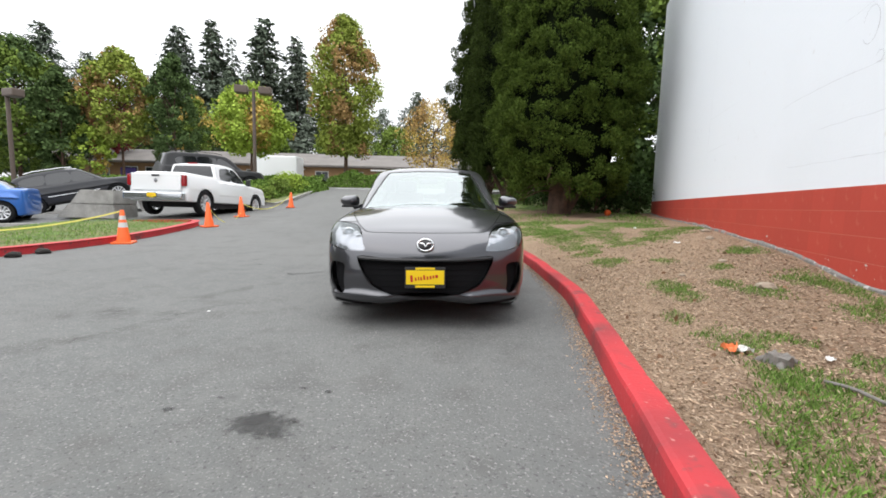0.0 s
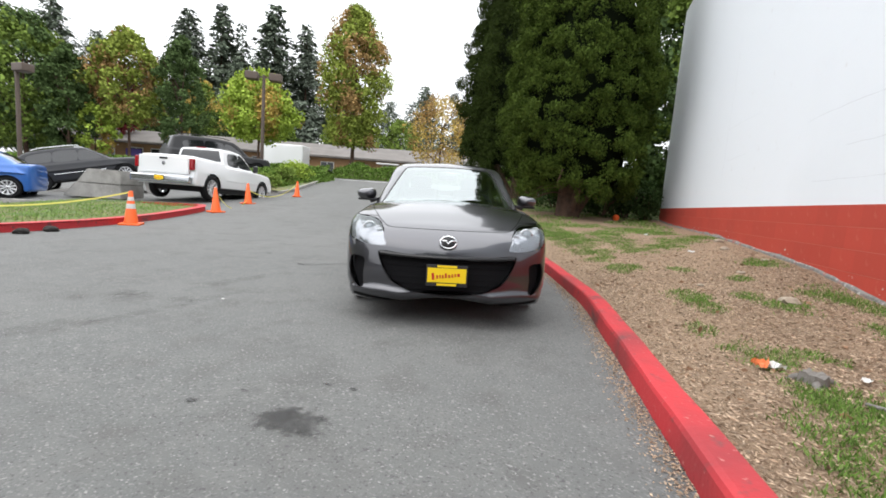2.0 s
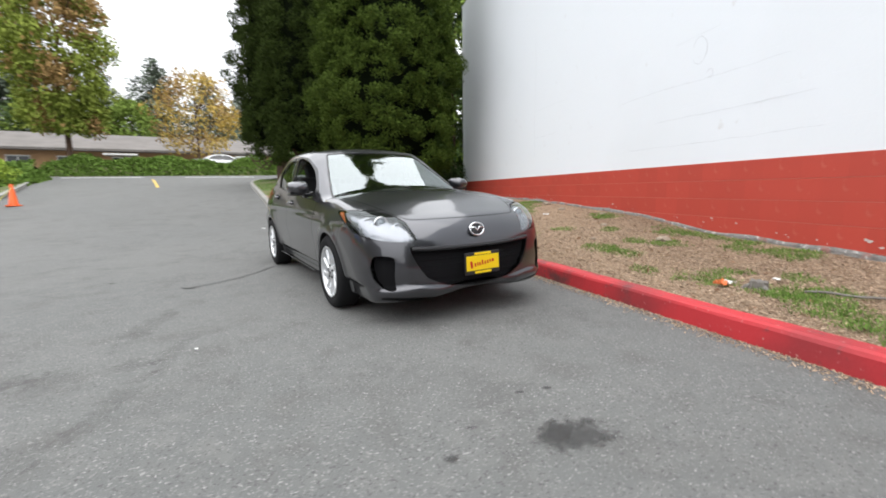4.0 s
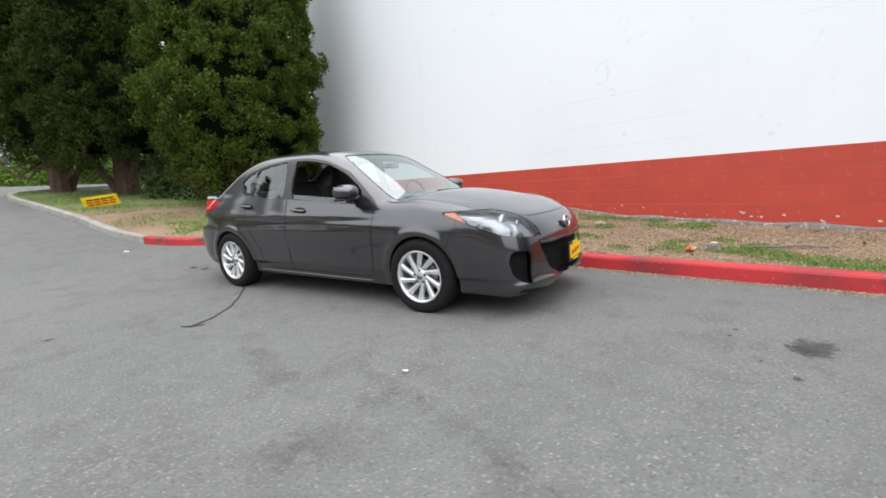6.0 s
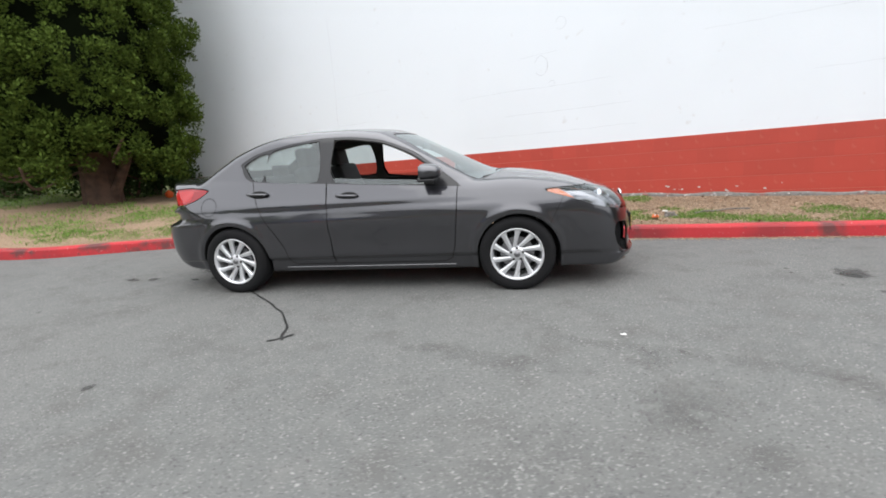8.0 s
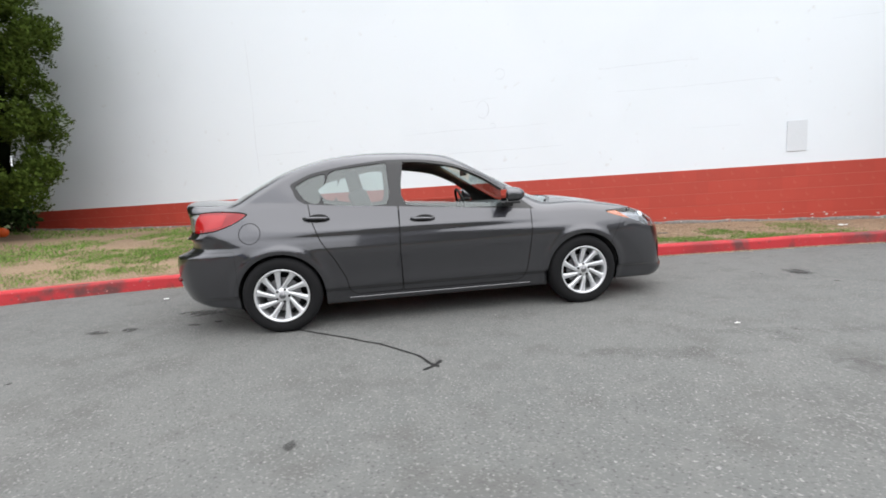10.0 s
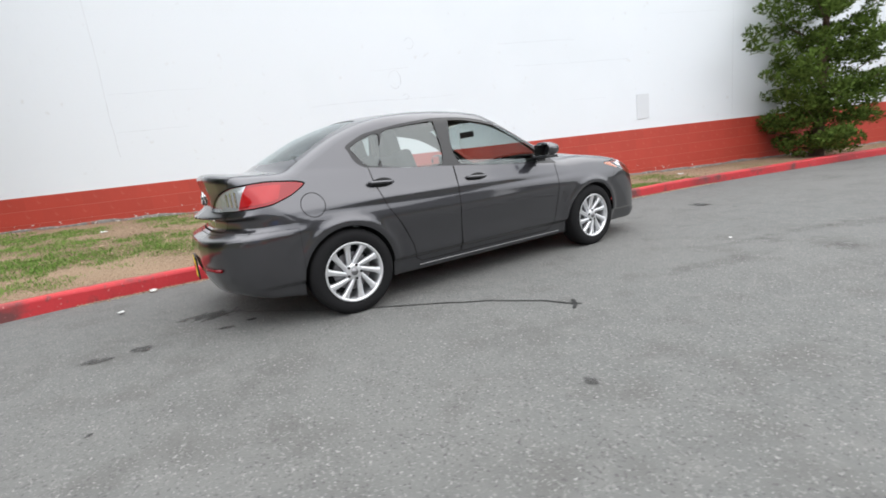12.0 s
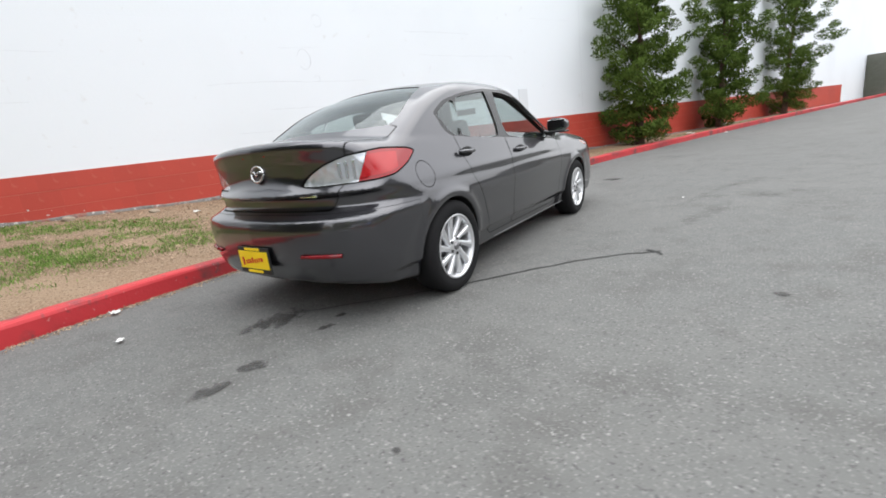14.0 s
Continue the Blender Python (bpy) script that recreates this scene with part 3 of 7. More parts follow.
def rounded(bm, centre, size, bevel, turn=None):
    """A block with soft edges."""
    made = bmesh.ops.create_cube(bm, size=1, matrix=Matrix.Translation(centre) @ (turn or Matrix()) @ Matrix.Diagonal((*size, 1)))
    bmesh.ops.bevel(bm, geom=list({e for v in made["verts"] for e in v.link_edges}), offset=bevel, segments=3, affect="EDGES", profile=0.7)
    return bm


def plate(parent, m, name="number_plate"):
    p = thing_part(name, parent, m)
    bm = bmesh.new()
    box(bm, -0.158, 0.158, -0.006, 0.006, -0.082, 0.082, 0.004)
    part("plate_frame", bm, PLASTIC, p, "black plate frame")
    bm = bmesh.new()
    box(bm, -0.148, 0.148, -0.010, -0.006, -0.052, 0.058, 0.001)
    part("plate_sheet", bm, YELLOW, p, "plain yellow plate")
    for z in (0.071, -0.068):
        bm = bmesh.new()
        box(bm, -0.075, 0.075, -0.011, -0.007, z - 0.0085, z + 0.0085, 0.001)
        part("frame_strip", bm, YELLOW, p, "yellow strip with black marks")
    bm = bmesh.new()
    x = -0.115
    for wd, hi, lo in ((0.030, 0.036, -0.022), (0.020, 0.012, -0.016), (0.016, 0.016, -0.014), (0.020, 0.012, -0.016), (0.022, 0.026, -0.014), (0.020, 0.012, -0.016), (0.020, 0.014, -0.014), (0.018, 0.016, -0.010), (0.03, 0.016, -0.01)):
        box(bm, x, x + wd * 0.62, -0.0125, -0.0095, lo, hi * 0.8)
        x += wd * 1.18
    bmesh.ops.transform(bm, matrix=Matrix.Rotation(-0.10, 4, "Y"), verts=bm.verts)
    part("plate_writing", bm, RED_INK, p, "red bars of slanted writing")
    return p


def thing_part(name, parent, m):
    ob = new(name)
    ob.empty_display_size = 0.05
    ob.parent = parent
    ob.matrix_basis = m
    return ob


# ---- the grey sedan ----
def build_sedan(m):
    car = thing("sedan", m, "dark grey metallic four-door sedan parked beside red kerb", "car")
    skin = field_mesh(car_field, (0, -2.46, 0.12), (0.96, 2.42, 1.53), 0.0165)
    G = 0.0035

    def cut(skin, d, gap=0.0):
        ins, rest = clip(skin, d)
        if gap:
            ins = clip(skin, d - gap)[0]
            rest = clip(skin, d + gap)[1]
        return ins, rest

    def xyz(s):
        return np.abs(s[0][:, 0]), s[0][:, 1], s[0][:, 2], s[0][:, 0]

    # wheel arches
    for c in AXLES:
        a, y, z, x = xyz(skin)
        r = np.hypot(y - c + (0.012 if c < 0 else 0), (z - 0.312) * np.where(z < 0.312, 0, 1.0))
        skin = cut(skin, np.minimum(0.345 - r, (a - 0.45)))[1]
    liner = skin
    # glass
    a, y, z, x = xyz(skin)
    d = outline([(0, -1.215), (0.4, -1.175), (0.69, -1.04), (0.705, -0.99), (0.615, -0.62), (0.52, -0.275), (0.475, -0.235), (0.25, -0.285), (0, -0.305)] +
                [(-0.25, -0.285), (-0.475, -0.235), (-0.52, -0.275), (-0.615, -0.62), (-0.705, -0.99), (-0.69, -1.04), (-0.4, -1.175)])(x, y)
    d = np.minimum(d, z - 0.93)
    screen, skin = cut(skin, d)
    rim, screen = clip(screen, 0.02 - outline_of(screen, d_screen=True))
    a, y, z, x = xyz(skin)
    d = outline([(0, 1.03), (0.40, 1.0), (0.49, 1.03), (0.60, 1.40), (0.615, 1.52), (0.57, 1.575), (0.3, 1.685), (0, 1.71)] +
                [(-0.3, 1.685), (-0.57, 1.575), (-0.615, 1.52), (-0.60, 1.40), (-0.49, 1.03), (-0.40, 1.0)])(x, y)
    back_glass, skin = cut(skin, np.minimum(d, z - 0.98))
    # the dark band of the side windows, and the panes in it
    a, y, z, x = xyz(skin)
    dlo = outline([(1.095, 1.048), (1.195, 1.185), (1.205, 1.205), (1.175, 1.228), (1.03, 1.295), (0.73, 1.352), (0.40, 1.386), (0.1, 1.378), (-0.18, 1.332), (-0.46, 1.215), (-0.70, 1.045), (-0.865, 0.912), (-0.82, 0.902), (0.3, 0.985)])
    band, skin = cut(skin, np.minimum(dlo(y, z), a - 0.45))
    panes = []
    for pts, what in (([(0.255, 1.0), (0.262, 1.352), (0.24, 1.362), (0.1, 1.357), (-0.2, 1.305), (-0.44, 1.2), (-0.655, 1.045), (-0.63, 0.935)], "front"),
                      ([(0.42, 1.012), (0.405, 1.352), (0.43, 1.364), (0.71, 1.334), (0.885, 1.296), (0.945, 1.045)], "rear"),
                      ([(0.972, 1.052), (0.915, 1.286), (1.03, 1.268), (1.145, 1.212), (1.165, 1.195), (1.155, 1.175), (1.08, 1.068)], "quarter")):
        a, y, z, x = xyz(band)
        pane, band = cut(band, np.minimum(outline(pts)(y, z), a - 0.45))
        panes.append((what, pane))
    # lamps
    a, y, z, x = xyz(skin)
    u = a + (y + 2.2) * 0.9
    lamp = outline(HEAD_LINE)
    head, skin = cut(skin, np.minimum(lamp(u, z), -1.35 - y), G * 0.6)
    a, y, z, x = xyz(skin)
    u = a + (2.1 - y) * 0.9
    lamp = outline(TAIL_LINE)
    tail, skin = cut(skin, np.minimum(lamp(u, z), y - 1.4), G * 1.3)
    # grille and fog recesses
    a, y, z, x = xyz(skin)
    d = outline([(-0.545, 0.598), (-0.3, 0.583), (0, 0.577), (0.3, 0.583), (0.545, 0.598), (0.495, 0.45), (0.43, 0.365), (0.27, 0.298), (0, 0.268), (-0.27, 0.298), (-0.43, 0.365), (-0.495, 0.45)])(x, z)
    grille, skin = cut(skin, np.minimum(d, -1.8 - y))
    a, y, z, x = xyz(skin)
    fog, skin = cut(skin, np.minimum(outline(FOG_LINE)(a, z), -1.6 - y))
    a, y, z, x = xyz(skin)
    slot, skin = cut(skin, np.minimum(outline([(0.30, 0.203), (0.5, 0.232), (0.72, 0.25), (0.74, 0.228), (0.5, 0.20), (0.33, 0.188)])(a, z), -1.6 - y))
    # panels with real gaps
    a, y, z, x = xyz(skin)
    d = outline([(0, -2.160), (0.25, -2.150), (0.44, -2.122), (0.505, -2.085), (0.585, -1.93), (0.675, -1.65), (0.715, -1.40), (0.73, -1.2), (0.715, -1.05), (0.4, -1.19), (0, -1.23)] +
                [(-0.4, -1.19), (-0.715, -1.05), (-0.73, -1.2), (-0.715, -1.40), (-0.675, -1.65), (-0.585, -1.93), (-0.505, -2.085), (-0.44, -2.122), (-0.25, -2.150)])(x, y)
    hood, skin = cut(skin, np.minimum(d, z - 0.6), G)
    a, y, z, x = xyz(skin)
    d = np.minimum.reduce([0.665 - 0.12 * np.clip((0.9 - z) / 0.2, 0, 1) - a, y - 1.50, np.maximum(z - 0.715, 0 * z - 1)])
    lid, skin = cut(skin, np.minimum(d, np.where(y > 1.9, 1, y - 1.55)), G)
    a, y, z, x = xyz(skin)
    front_door, skin = cut(skin, np.minimum(outline([(-0.845, 0.88), (-0.835, 0.70), (-0.80, 0.40), (-0.765, 0.285), (-0.70, 0.258), (0.32, 0.262), (0.335, 0.60), (0.325, 0.9), (0.33, 1.44), (-0.2, 1.40), (-0.5, 1.22), (-0.85, 0.915)], False)(y, z), np.minimum(a - 0.45, dlo_under(y, z))), G)
    a, y, z, x = xyz(skin)
    rear_door, skin = cut(skin, np.minimum(outline([(0.33, 0.262), (0.72, 0.262), (0.775, 0.30), (0.80, 0.42), (0.88, 0.58), (0.985, 0.745), (1.05, 0.92), (1.07, 1.06), (0.33, 1.06)], False)(y, z), np.minimum(a - 0.45, dlo_under(y, z))), G)
    a, y, z, x = xyz(skin)
    fuel, skin = cut(skin, np.minimum(0.082 - np.hypot(y - 1.53, z - 0.835), -x - 0.5), 0.0025)
    a, y, z, x = xyz(skin)
    nose, skin = cut(skin, np.minimum(-1.66 - y - 0.5 * (z - 0.7), 0.85 - z), G * 0.6)
    a, y, z, x = xyz(skin)
    stern, skin = cut(skin, np.minimum(y - 1.655, 0.70 - z), G * 0.3)

    def sides(skin):
        return clip(skin, skin[0][:, 0])

    def add(name, s, material, label="", shift=0.0, parent=car):
        ob = under(name, skin_mesh(name, s, material, shift), parent, label)
        return ob

    body = add("body", skin, PAINT, "dark grey metallic roof, wings and quarter panels")
    add("bonnet", hood, PAINT)
    lid_ob = add("boot_lid", lid, PAINT)
    front_ob = add("front_bumper", nose, PAINT, "dark grey front bumper with wide lower grille")
    rear_ob = add("rear_bumper", stern, PAINT)
    doors = {}
    for key, s in (("front_door", front_door), ("rear_door", rear_door)):
        left, right = sides(s)
        doors[key, 1], doors[key, -1] = add(key, left, PAINT), add(key, right, PAINT)
    add("fuel_flap", fuel, PAINT, "round fuel flap")
    ob = add("windscreen", screen, SCREEN, "sky-reflecting windscreen", -0.004)
    ob.visible_shadow = False
    add("windscreen_surround", rim, TRIM, "black glass border", -0.004)
    ob = add("rear_window", back_glass, BACK_GLASS, "tinted rear window", -0.004)
    ob.visible_shadow = False
    left, right = sides(band)
    add("window_surround", left, TRIM, "black window surround", -0.002)
    add("window_surround", right, TRIM, "black window surround", -0.002)
    for what, pane in panes:
        for side, s in zip((1, -1), sides(pane)):
            if what == "front":
                s = clip(s, 0.022 + 0.945 + 0.075 * (s[0][:, 1] + 0.63) - s[0][:, 2])[0] if side < 0 else clip(s, 1.0 - s[0][:, 2])[0]
            if len(s[2]):
                ob = add({"front": "front_side_window", "rear": "rear_side_window", "quarter": "quarter_window"}[what], s, GLASS, {"front": "lowered side window"}.get(what, ""), -0.012, doors["rear_door", side] if what != "front" else doors["front_door", side])
                ob.visible_shadow = False
    # inner skin: lining above the waist, dark below
    inner = liner
    a, y, z, x = xyz(inner)
    for test in ("front", "rear", "screen", "back"):
        a, y, z, x = xyz(inner)
        if test == "front":
            d = np.minimum(outline([(0.262, 0.985), (0.262, 1.352), (0.1, 1.357), (-0.2, 1.305), (-0.44, 1.2), (-0.655, 1.045), (-0.63, 0.93)])(y, z), a - 0.45)
        elif test == "rear":
            d = np.minimum(outline([(0.42, 1.005), (0.41, 1.36), (0.71, 1.334), (0.90, 1.29), (1.03, 1.262), (1.15, 1.18), (1.09, 1.055)])(y, z), a - 0.45)
        elif test == "screen":
            d = np.minimum(outline([(-0.64, -1.03), (-0.3, -1.17), (0.3, -1.17), (0.64, -1.03), (0.50, -0.28), (0.25, -0.295), (-0.25, -0.295), (-0.50, -0.28)])(x, y), z - 0.93)
        else:
            d = np.minimum(outline([(-0.46, 1.03), (0.46, 1.03), (0.60, 1.5), (0.3, 1.66), (-0.3, 1.66), (-0.60, 1.5)])(x, y), z - 0.98)
        inner = cut(inner, d)[1]
    # room for the lamps, grille and recesses
    for test in range(4):
        a, y, z, x = xyz(inner)
        if test == 0:
            d = np.minimum(outline(HEAD_LINE)(a + (y + 2.2) * 0.9, z), -1.35 - y)
        elif test == 1:
            d = np.minimum(outline([(-0.545, 0.598), (0, 0.577), (0.545, 0.598), (0.43, 0.365), (0.27, 0.298), (0, 0.268), (-0.27, 0.298), (-0.43, 0.365)])(x, z), -1.8 - y)
        elif test == 2:
            d = np.minimum(outline(FOG_LINE)(a, z), -1.6 - y)
        else:
            d = np.minimum(outline(TAIL_LINE)(a + (2.1 - y) * 0.9, z), y - 1.4)
        inner = cut(inner, d)[1]
    upper, lower = clip(inner, inner[0][:, 2] - 0.96)
    cabin_in, rest = clip(upper, 1.75 - np.abs(upper[0][:, 1] - 0.35) * 1.25 + 0 * upper[0][:, 0])
    add("roof_lining", cabin_in, LINING, "pale grey roof and pillar lining", -0.028)
    for half_skin in (rest, lower):
        for s in sides(half_skin):
            for piece in clip(s, s[0][:, 1]):
                if len(piece[2]):
                    add("inner_panel", piece, LINER, "", -0.014)
    # grille
    add("grille", grille, GRILLE, "black mesh lower grille", -0.05, front_ob)
    for name, both, deep in (("fog_recess", fog, -0.05), ("lower_slot", slot, -0.02)):
        for s in sides(both):
            add(name, s, GRILLE, "black plastic recess", deep, front_ob)
    for k in range(6):
        zz = 0.31 + 0.045 * k
        half = 0.30 + 0.2 * (k / 5) ** 0.6
        bm = bmesh.new()
        tube(bm, [(half * t, -2.275 + float(PLAN_F(np.array(abs(half * t)))), zz) for t in (-1, -0.75, -0.5, -0.25, 0, 0.25, 0.5, 0.75, 1)], 0.0035, 6)
        part("grille_bar", bm, GRILLE, front_ob)
    bm = bmesh.new()
    pts = [(0.53 * t, -2.295 + float(PLAN_F(np.array(abs(0.53 * t)))), 0.568 + 0.014 * t * t) for t in (-1, -0.8, -0.6, -0.4, -0.2, 0, 0.2, 0.4, 0.6, 0.8, 1)]
    tube(bm, pts, 0.018, 8)
    part("grille_bar", bm, TRIM, front_ob, "gloss black upper grille bar")
    for side in (1, -1):
        for k in range(5):
            bm = bmesh.new()
            tube(bm, [(side * 0.645, -2.13, 0.31 + 0.048 * k), (side * 0.71, -2.06, 0.315 + 0.048 * k), (side * 0.765, -1.98, 0.32 + 0.047 * k)], 0.005, 6)
            part("recess_bar", bm, GRILLE, front_ob)
    # lamps: lens over a reflector bowl
    for side, s in zip((1, -1), sides(head)):
        lamp_ob = add("headlamp", s, LENS, "clear headlamp with amber corner")
        lamp_ob.visible_shadow = False
        add("reflector", s, HEAD_BOWL, "grey chrome reflector", -0.04, lamp_ob)
        bm = bmesh.new()
        bmesh.ops.create_uvsphere(bm, u_segments=20, v_segments=12, radius=0.044, matrix=Matrix.Translation((side * 0.655, -1.975, 0.752)))
        part("projector", bm, mat_once("projector_lens"), lamp_ob, "round projector lens", True)
        bm = bmesh.new()
        lathe(bm, [(0.044, -0.010), (0.054, -0.020), (0.058, 0.0), (0.048, 0.014)], 24)
        bmesh.ops.transform(bm, matrix=Matrix.Translation((side * 0.655, -1.990, 0.752)) @ Matrix.Rotation(math.pi / 2, 4, "Z"), verts=bm.verts)
        part("projector_ring", bm, CHROME, lamp_ob, "chrome ring", True)
        bm = bmesh.new()
        lathe(bm, [(0.018, 0.022), (0.036, 0.0), (0.041, -0.006), (0.043, 0.0)], 22)
        bmesh.ops.transform(bm, matrix=Matrix.Translation((side * 0.555, -2.075, 0.715)) @ Matrix.Rotation(math.pi / 2, 4, "Z"), verts=bm.verts)
        part("main_beam_bowl", bm, CHROME, lamp_ob, "chrome main beam bowl", True)
        bm = bmesh.new()
        tube(bm, [(side * 0.50, -2.10, 0.672), (side * 0.60, -2.055, 0.676), (side * 0.70, -1.975, 0.688), (side * 0.755, -1.90, 0.70)], 0.008, 6)
        part("lower_reflector", bm, AMBER, lamp_ob, "amber strip reflector", True)
        a, y, z, x = xyz(s)
        amber = clip(s, a + (y + 2.2) * 0.9 - 1.27 - 0.9 * (z - 0.80))[0]
        if len(amber[2]):
            add("side_marker", amber, AMBER, "amber side marker", -0.012, lamp_ob)
    for side, s in zip((1, -1), sides(tail)):
        a, y, z, x = xyz(s)
        u = a + (2.1 - y) * 0.9
        on_lid, on_body = clip(s, 0.66 - u)
        if len(on_lid[2]):
            ob = add("reversing_lamp", on_lid, LENS, "clear inner tail lamp", 0, lid_ob)
            ob.visible_shadow = False
            add("reflector", on_lid, REFLECTOR, "silver reflector", -0.012, ob)
        a, y, z, x = xyz(on_body)
        u = a + (2.1 - y) * 0.9
        clear, red = clip(on_body, 0.86 + 0.6 * (z - 0.94) - u)
        lamp_ob = add("tail_lamp", red, RED_LENS, "red wrap-around tail lamp")
        a, y, z, x = xyz(red)
        core = clip(red, np.minimum(outline(TAIL_LINE)(a + (2.1 - y) * 0.9, z) - 0.022, 1.12 - a - (2.1 - y) * 0.9))[0]
        if len(core[2]):
            add("stop_lamp", core, BRIGHT_RED, "bright red stop lamp", 0.0015, lamp_ob)
        for k in range(3):
            ua = 0.615 + 0.035 * k
            bm = bmesh.new()
            rounded(bm, (side * ua, 2.112 - float(PLAN_R(np.array(ua))), 0.925), (0.018, 0.008, 0.085 + 0.01 * k), 0.003, Matrix.Rotation(side * -0.6, 4, "Z"))
            part("turn_reflector", bm, CHROME, lamp_ob, "chrome ribbed reflector", True)
        ob = add("turn_lamp", clear, LENS, "clear turn lamp", 0, lamp_ob)
        ob.visible_shadow = False
        add("reflector", clear, REFLECTOR, "silver reflector", -0.012, lamp_ob)
    # wheels
    first = build_wheel(car, m=pose(-0.775, AXLES[0], 0.316))
    build_wheel(car, m=pose(-0.775, AXLES[1], 0.316, 25))
    build_wheel(car, m=pose(0.775, AXLES[0], 0.316, 10, 0, 180))
    build_wheel(car, m=pose(0.775, AXLES[1], 0.316, 40, 0, 180))
    # arch liners
    def edge(p):
        return 0.862 - float(INSET(np.array(0.316 + p[1])))

    for c in AXLES:
        for side in (1, -1):
            bm = bmesh.new()
            pts = [(0.353 * math.cos(t * math.pi / 16), 0.353 * math.sin(t * math.pi / 16)) for t in range(-2, 19)]
            for i, (p, q) in enumerate(zip(pts, pts[1:])):
                v = [bm.verts.new((side * xx, c + yy, 0.316 + zz)) for xx, (yy, zz) in ((edge(p), p), (edge(q), q), (0.5, q), (0.5, p))]
                bm.faces.new(v)
            part("arch_liner", bm, LINER, car)
    # door mirrors, handles, sill strip
    for side in (1, -1):
        front = doors["front_door", side]
        bm = bmesh.new()
        made = bmesh.ops.create_uvsphere(bm, u_segments=24, v_segments=16, radius=1)
        for v in bm.verts:
            c = v.co
            c.x = math.copysign(abs(c.x) ** 0.75, c.x) * 0.105
            c.z = math.copysign(abs(c.z) ** 0.8, c.z) * 0.068 * (1 - 0.12 * (c.x * side / 0.105))
            c.y = -abs(c.y) ** 0.9 * 0.16 if c.y < 0 else c.y * 0.012
        bmesh.ops.transform(bm, matrix=Matrix.Translation((side * 0.915, -0.585, 1.035)) @ Matrix.Rotation(side * 0.12, 4, "Z"), verts=bm.verts)
        mirror = part("door_mirror", bm, PAINT, front, "body-coloured door mirror", True)
        bm = bmesh.new()
        rounded(bm, (side * 0.825, -0.62, 0.965), (0.10, 0.09, 0.035), 0.012, Matrix.Rotation(side * 0.35, 4, "Y"))
        part("mirror_foot", bm, TRIM, mirror, "black mirror foot", True)
        bm = bmesh.new()
        rounded(bm, (side * 0.915, -0.62, 0.972), (0.18, 0.13, 0.022), 0.009)
        part("mirror_base", bm, TRIM, mirror, "black lower shell", True)
        bm = bmesh.new()
        rounded(bm, (side * 0.915, -0.571, 1.035), (0.17, 0.006, 0.10), 0.0025)
        part("mirror_glass", bm, MIRROR, mirror, "mirror glass")
        for key, yc, zc in (("front_door", 0.125, 0.872), ("rear_door", 1.0, 0.925)):
            xs = 0.838 if key == "front_door" else 0.822
            bm = bmesh.new()
            made = bmesh.ops.create_uvsphere(bm, u_segments=20, v_segments=8, radius=1, matrix=Matrix.Translation((side * (xs - 0.006), yc - 0.01, zc)) @ Matrix.Diagonal((0.012, 0.085, 0.036, 1)))
            part("handle_recess", bm, LINER, doors[key, side], "dark handle recess", True)
            bm = bmesh.new()
            tube(bm, [(side * xs, yc - 0.095, zc - 0.002), (side * (xs + 0.022), yc - 0.06, zc), (side * (xs + 0.028), yc, zc + 0.004), (side * (xs + 0.022), yc + 0.07, zc + 0.006), (side * xs, yc + 0.105, zc + 0.006)], 0.0125, 10)
            part("door_handle", bm, PAINT, doors[key, side], "body-coloured pull handle", True)
        bm = bmesh.new()
        tube(bm, [(side * 0.862, -0.80, 0.247), (side * 0.866, 0.0, 0.25), (side * 0.864, 0.78, 0.252)], 0.003, 6)
        part("sill_strip", bm, STEEL, car, "bright sill strip")
    # wipers
    for pts in ([(-0.30, -1.20), (-0.05, -1.165), (0.27, -1.135)], [(0.30, -1.18), (0.5, -1.115), (0.66, -1.035)]):
        bm = bmesh.new()
        arm = []
        for px, py in pts:
            ye = py + px * px * 0.25 * math.tanh((py - 0.3) / 0.6)
            arm.append((-px, py, float(ROOF(np.array(ye))) + 0.012 - 0.04 * (px / 0.6) ** 2 + 0.014))
        tube(bm, along(arm, 0.05), 0.012, 6)
        part("wiper", bm, PLASTIC, car, "black windscreen wiper")
    # badges, plates, small lights
    bm = bmesh.new()
    ring = [(0.062 * math.cos(t), 0.0, 0.047 * math.sin(t)) for t in [2 * math.pi * k / 28 for k in range(29)]]
    tube(bm, ring, 0.008, 8)
    tube(bm, [(-0.052, 0, 0.012), (-0.02, -0.004, 0.012), (0, -0.004, -0.012), (0.02, -0.004, 0.012), (0.052, 0, 0.012)], 0.008, 8)
    badge = bm.copy()
    p = part("badge", bm, CHROME, front_ob, "chrome oval badge", True, m=pose(0, -2.285, 0.688, -16))
    part("badge", badge, CHROME, lid_ob, "chrome oval badge", True, m=pose(0, 2.128, 0.945, -8, 0, 180))
    bm = bmesh.new()
    bmesh.ops.create_uvsphere(bm, u_segments=20, v_segments=8, radius=1, matrix=Matrix.Diagonal((0.058, 0.006, 0.044, 1)))
    part("badge_field", bm, TRIM, p, smooth=True)
    plate(car, pose(0, -2.350, 0.440, -2))
    plate(car, pose(0, 2.266, 0.44, 0, 0, 180))
    bm = bmesh.new()
    rounded(bm, (0, 2.118, 1.052), (0.24, 0.03, 0.022), 0.006)
    part("brake_light", bm, RED_LENS, lid_ob, "red high brake light")
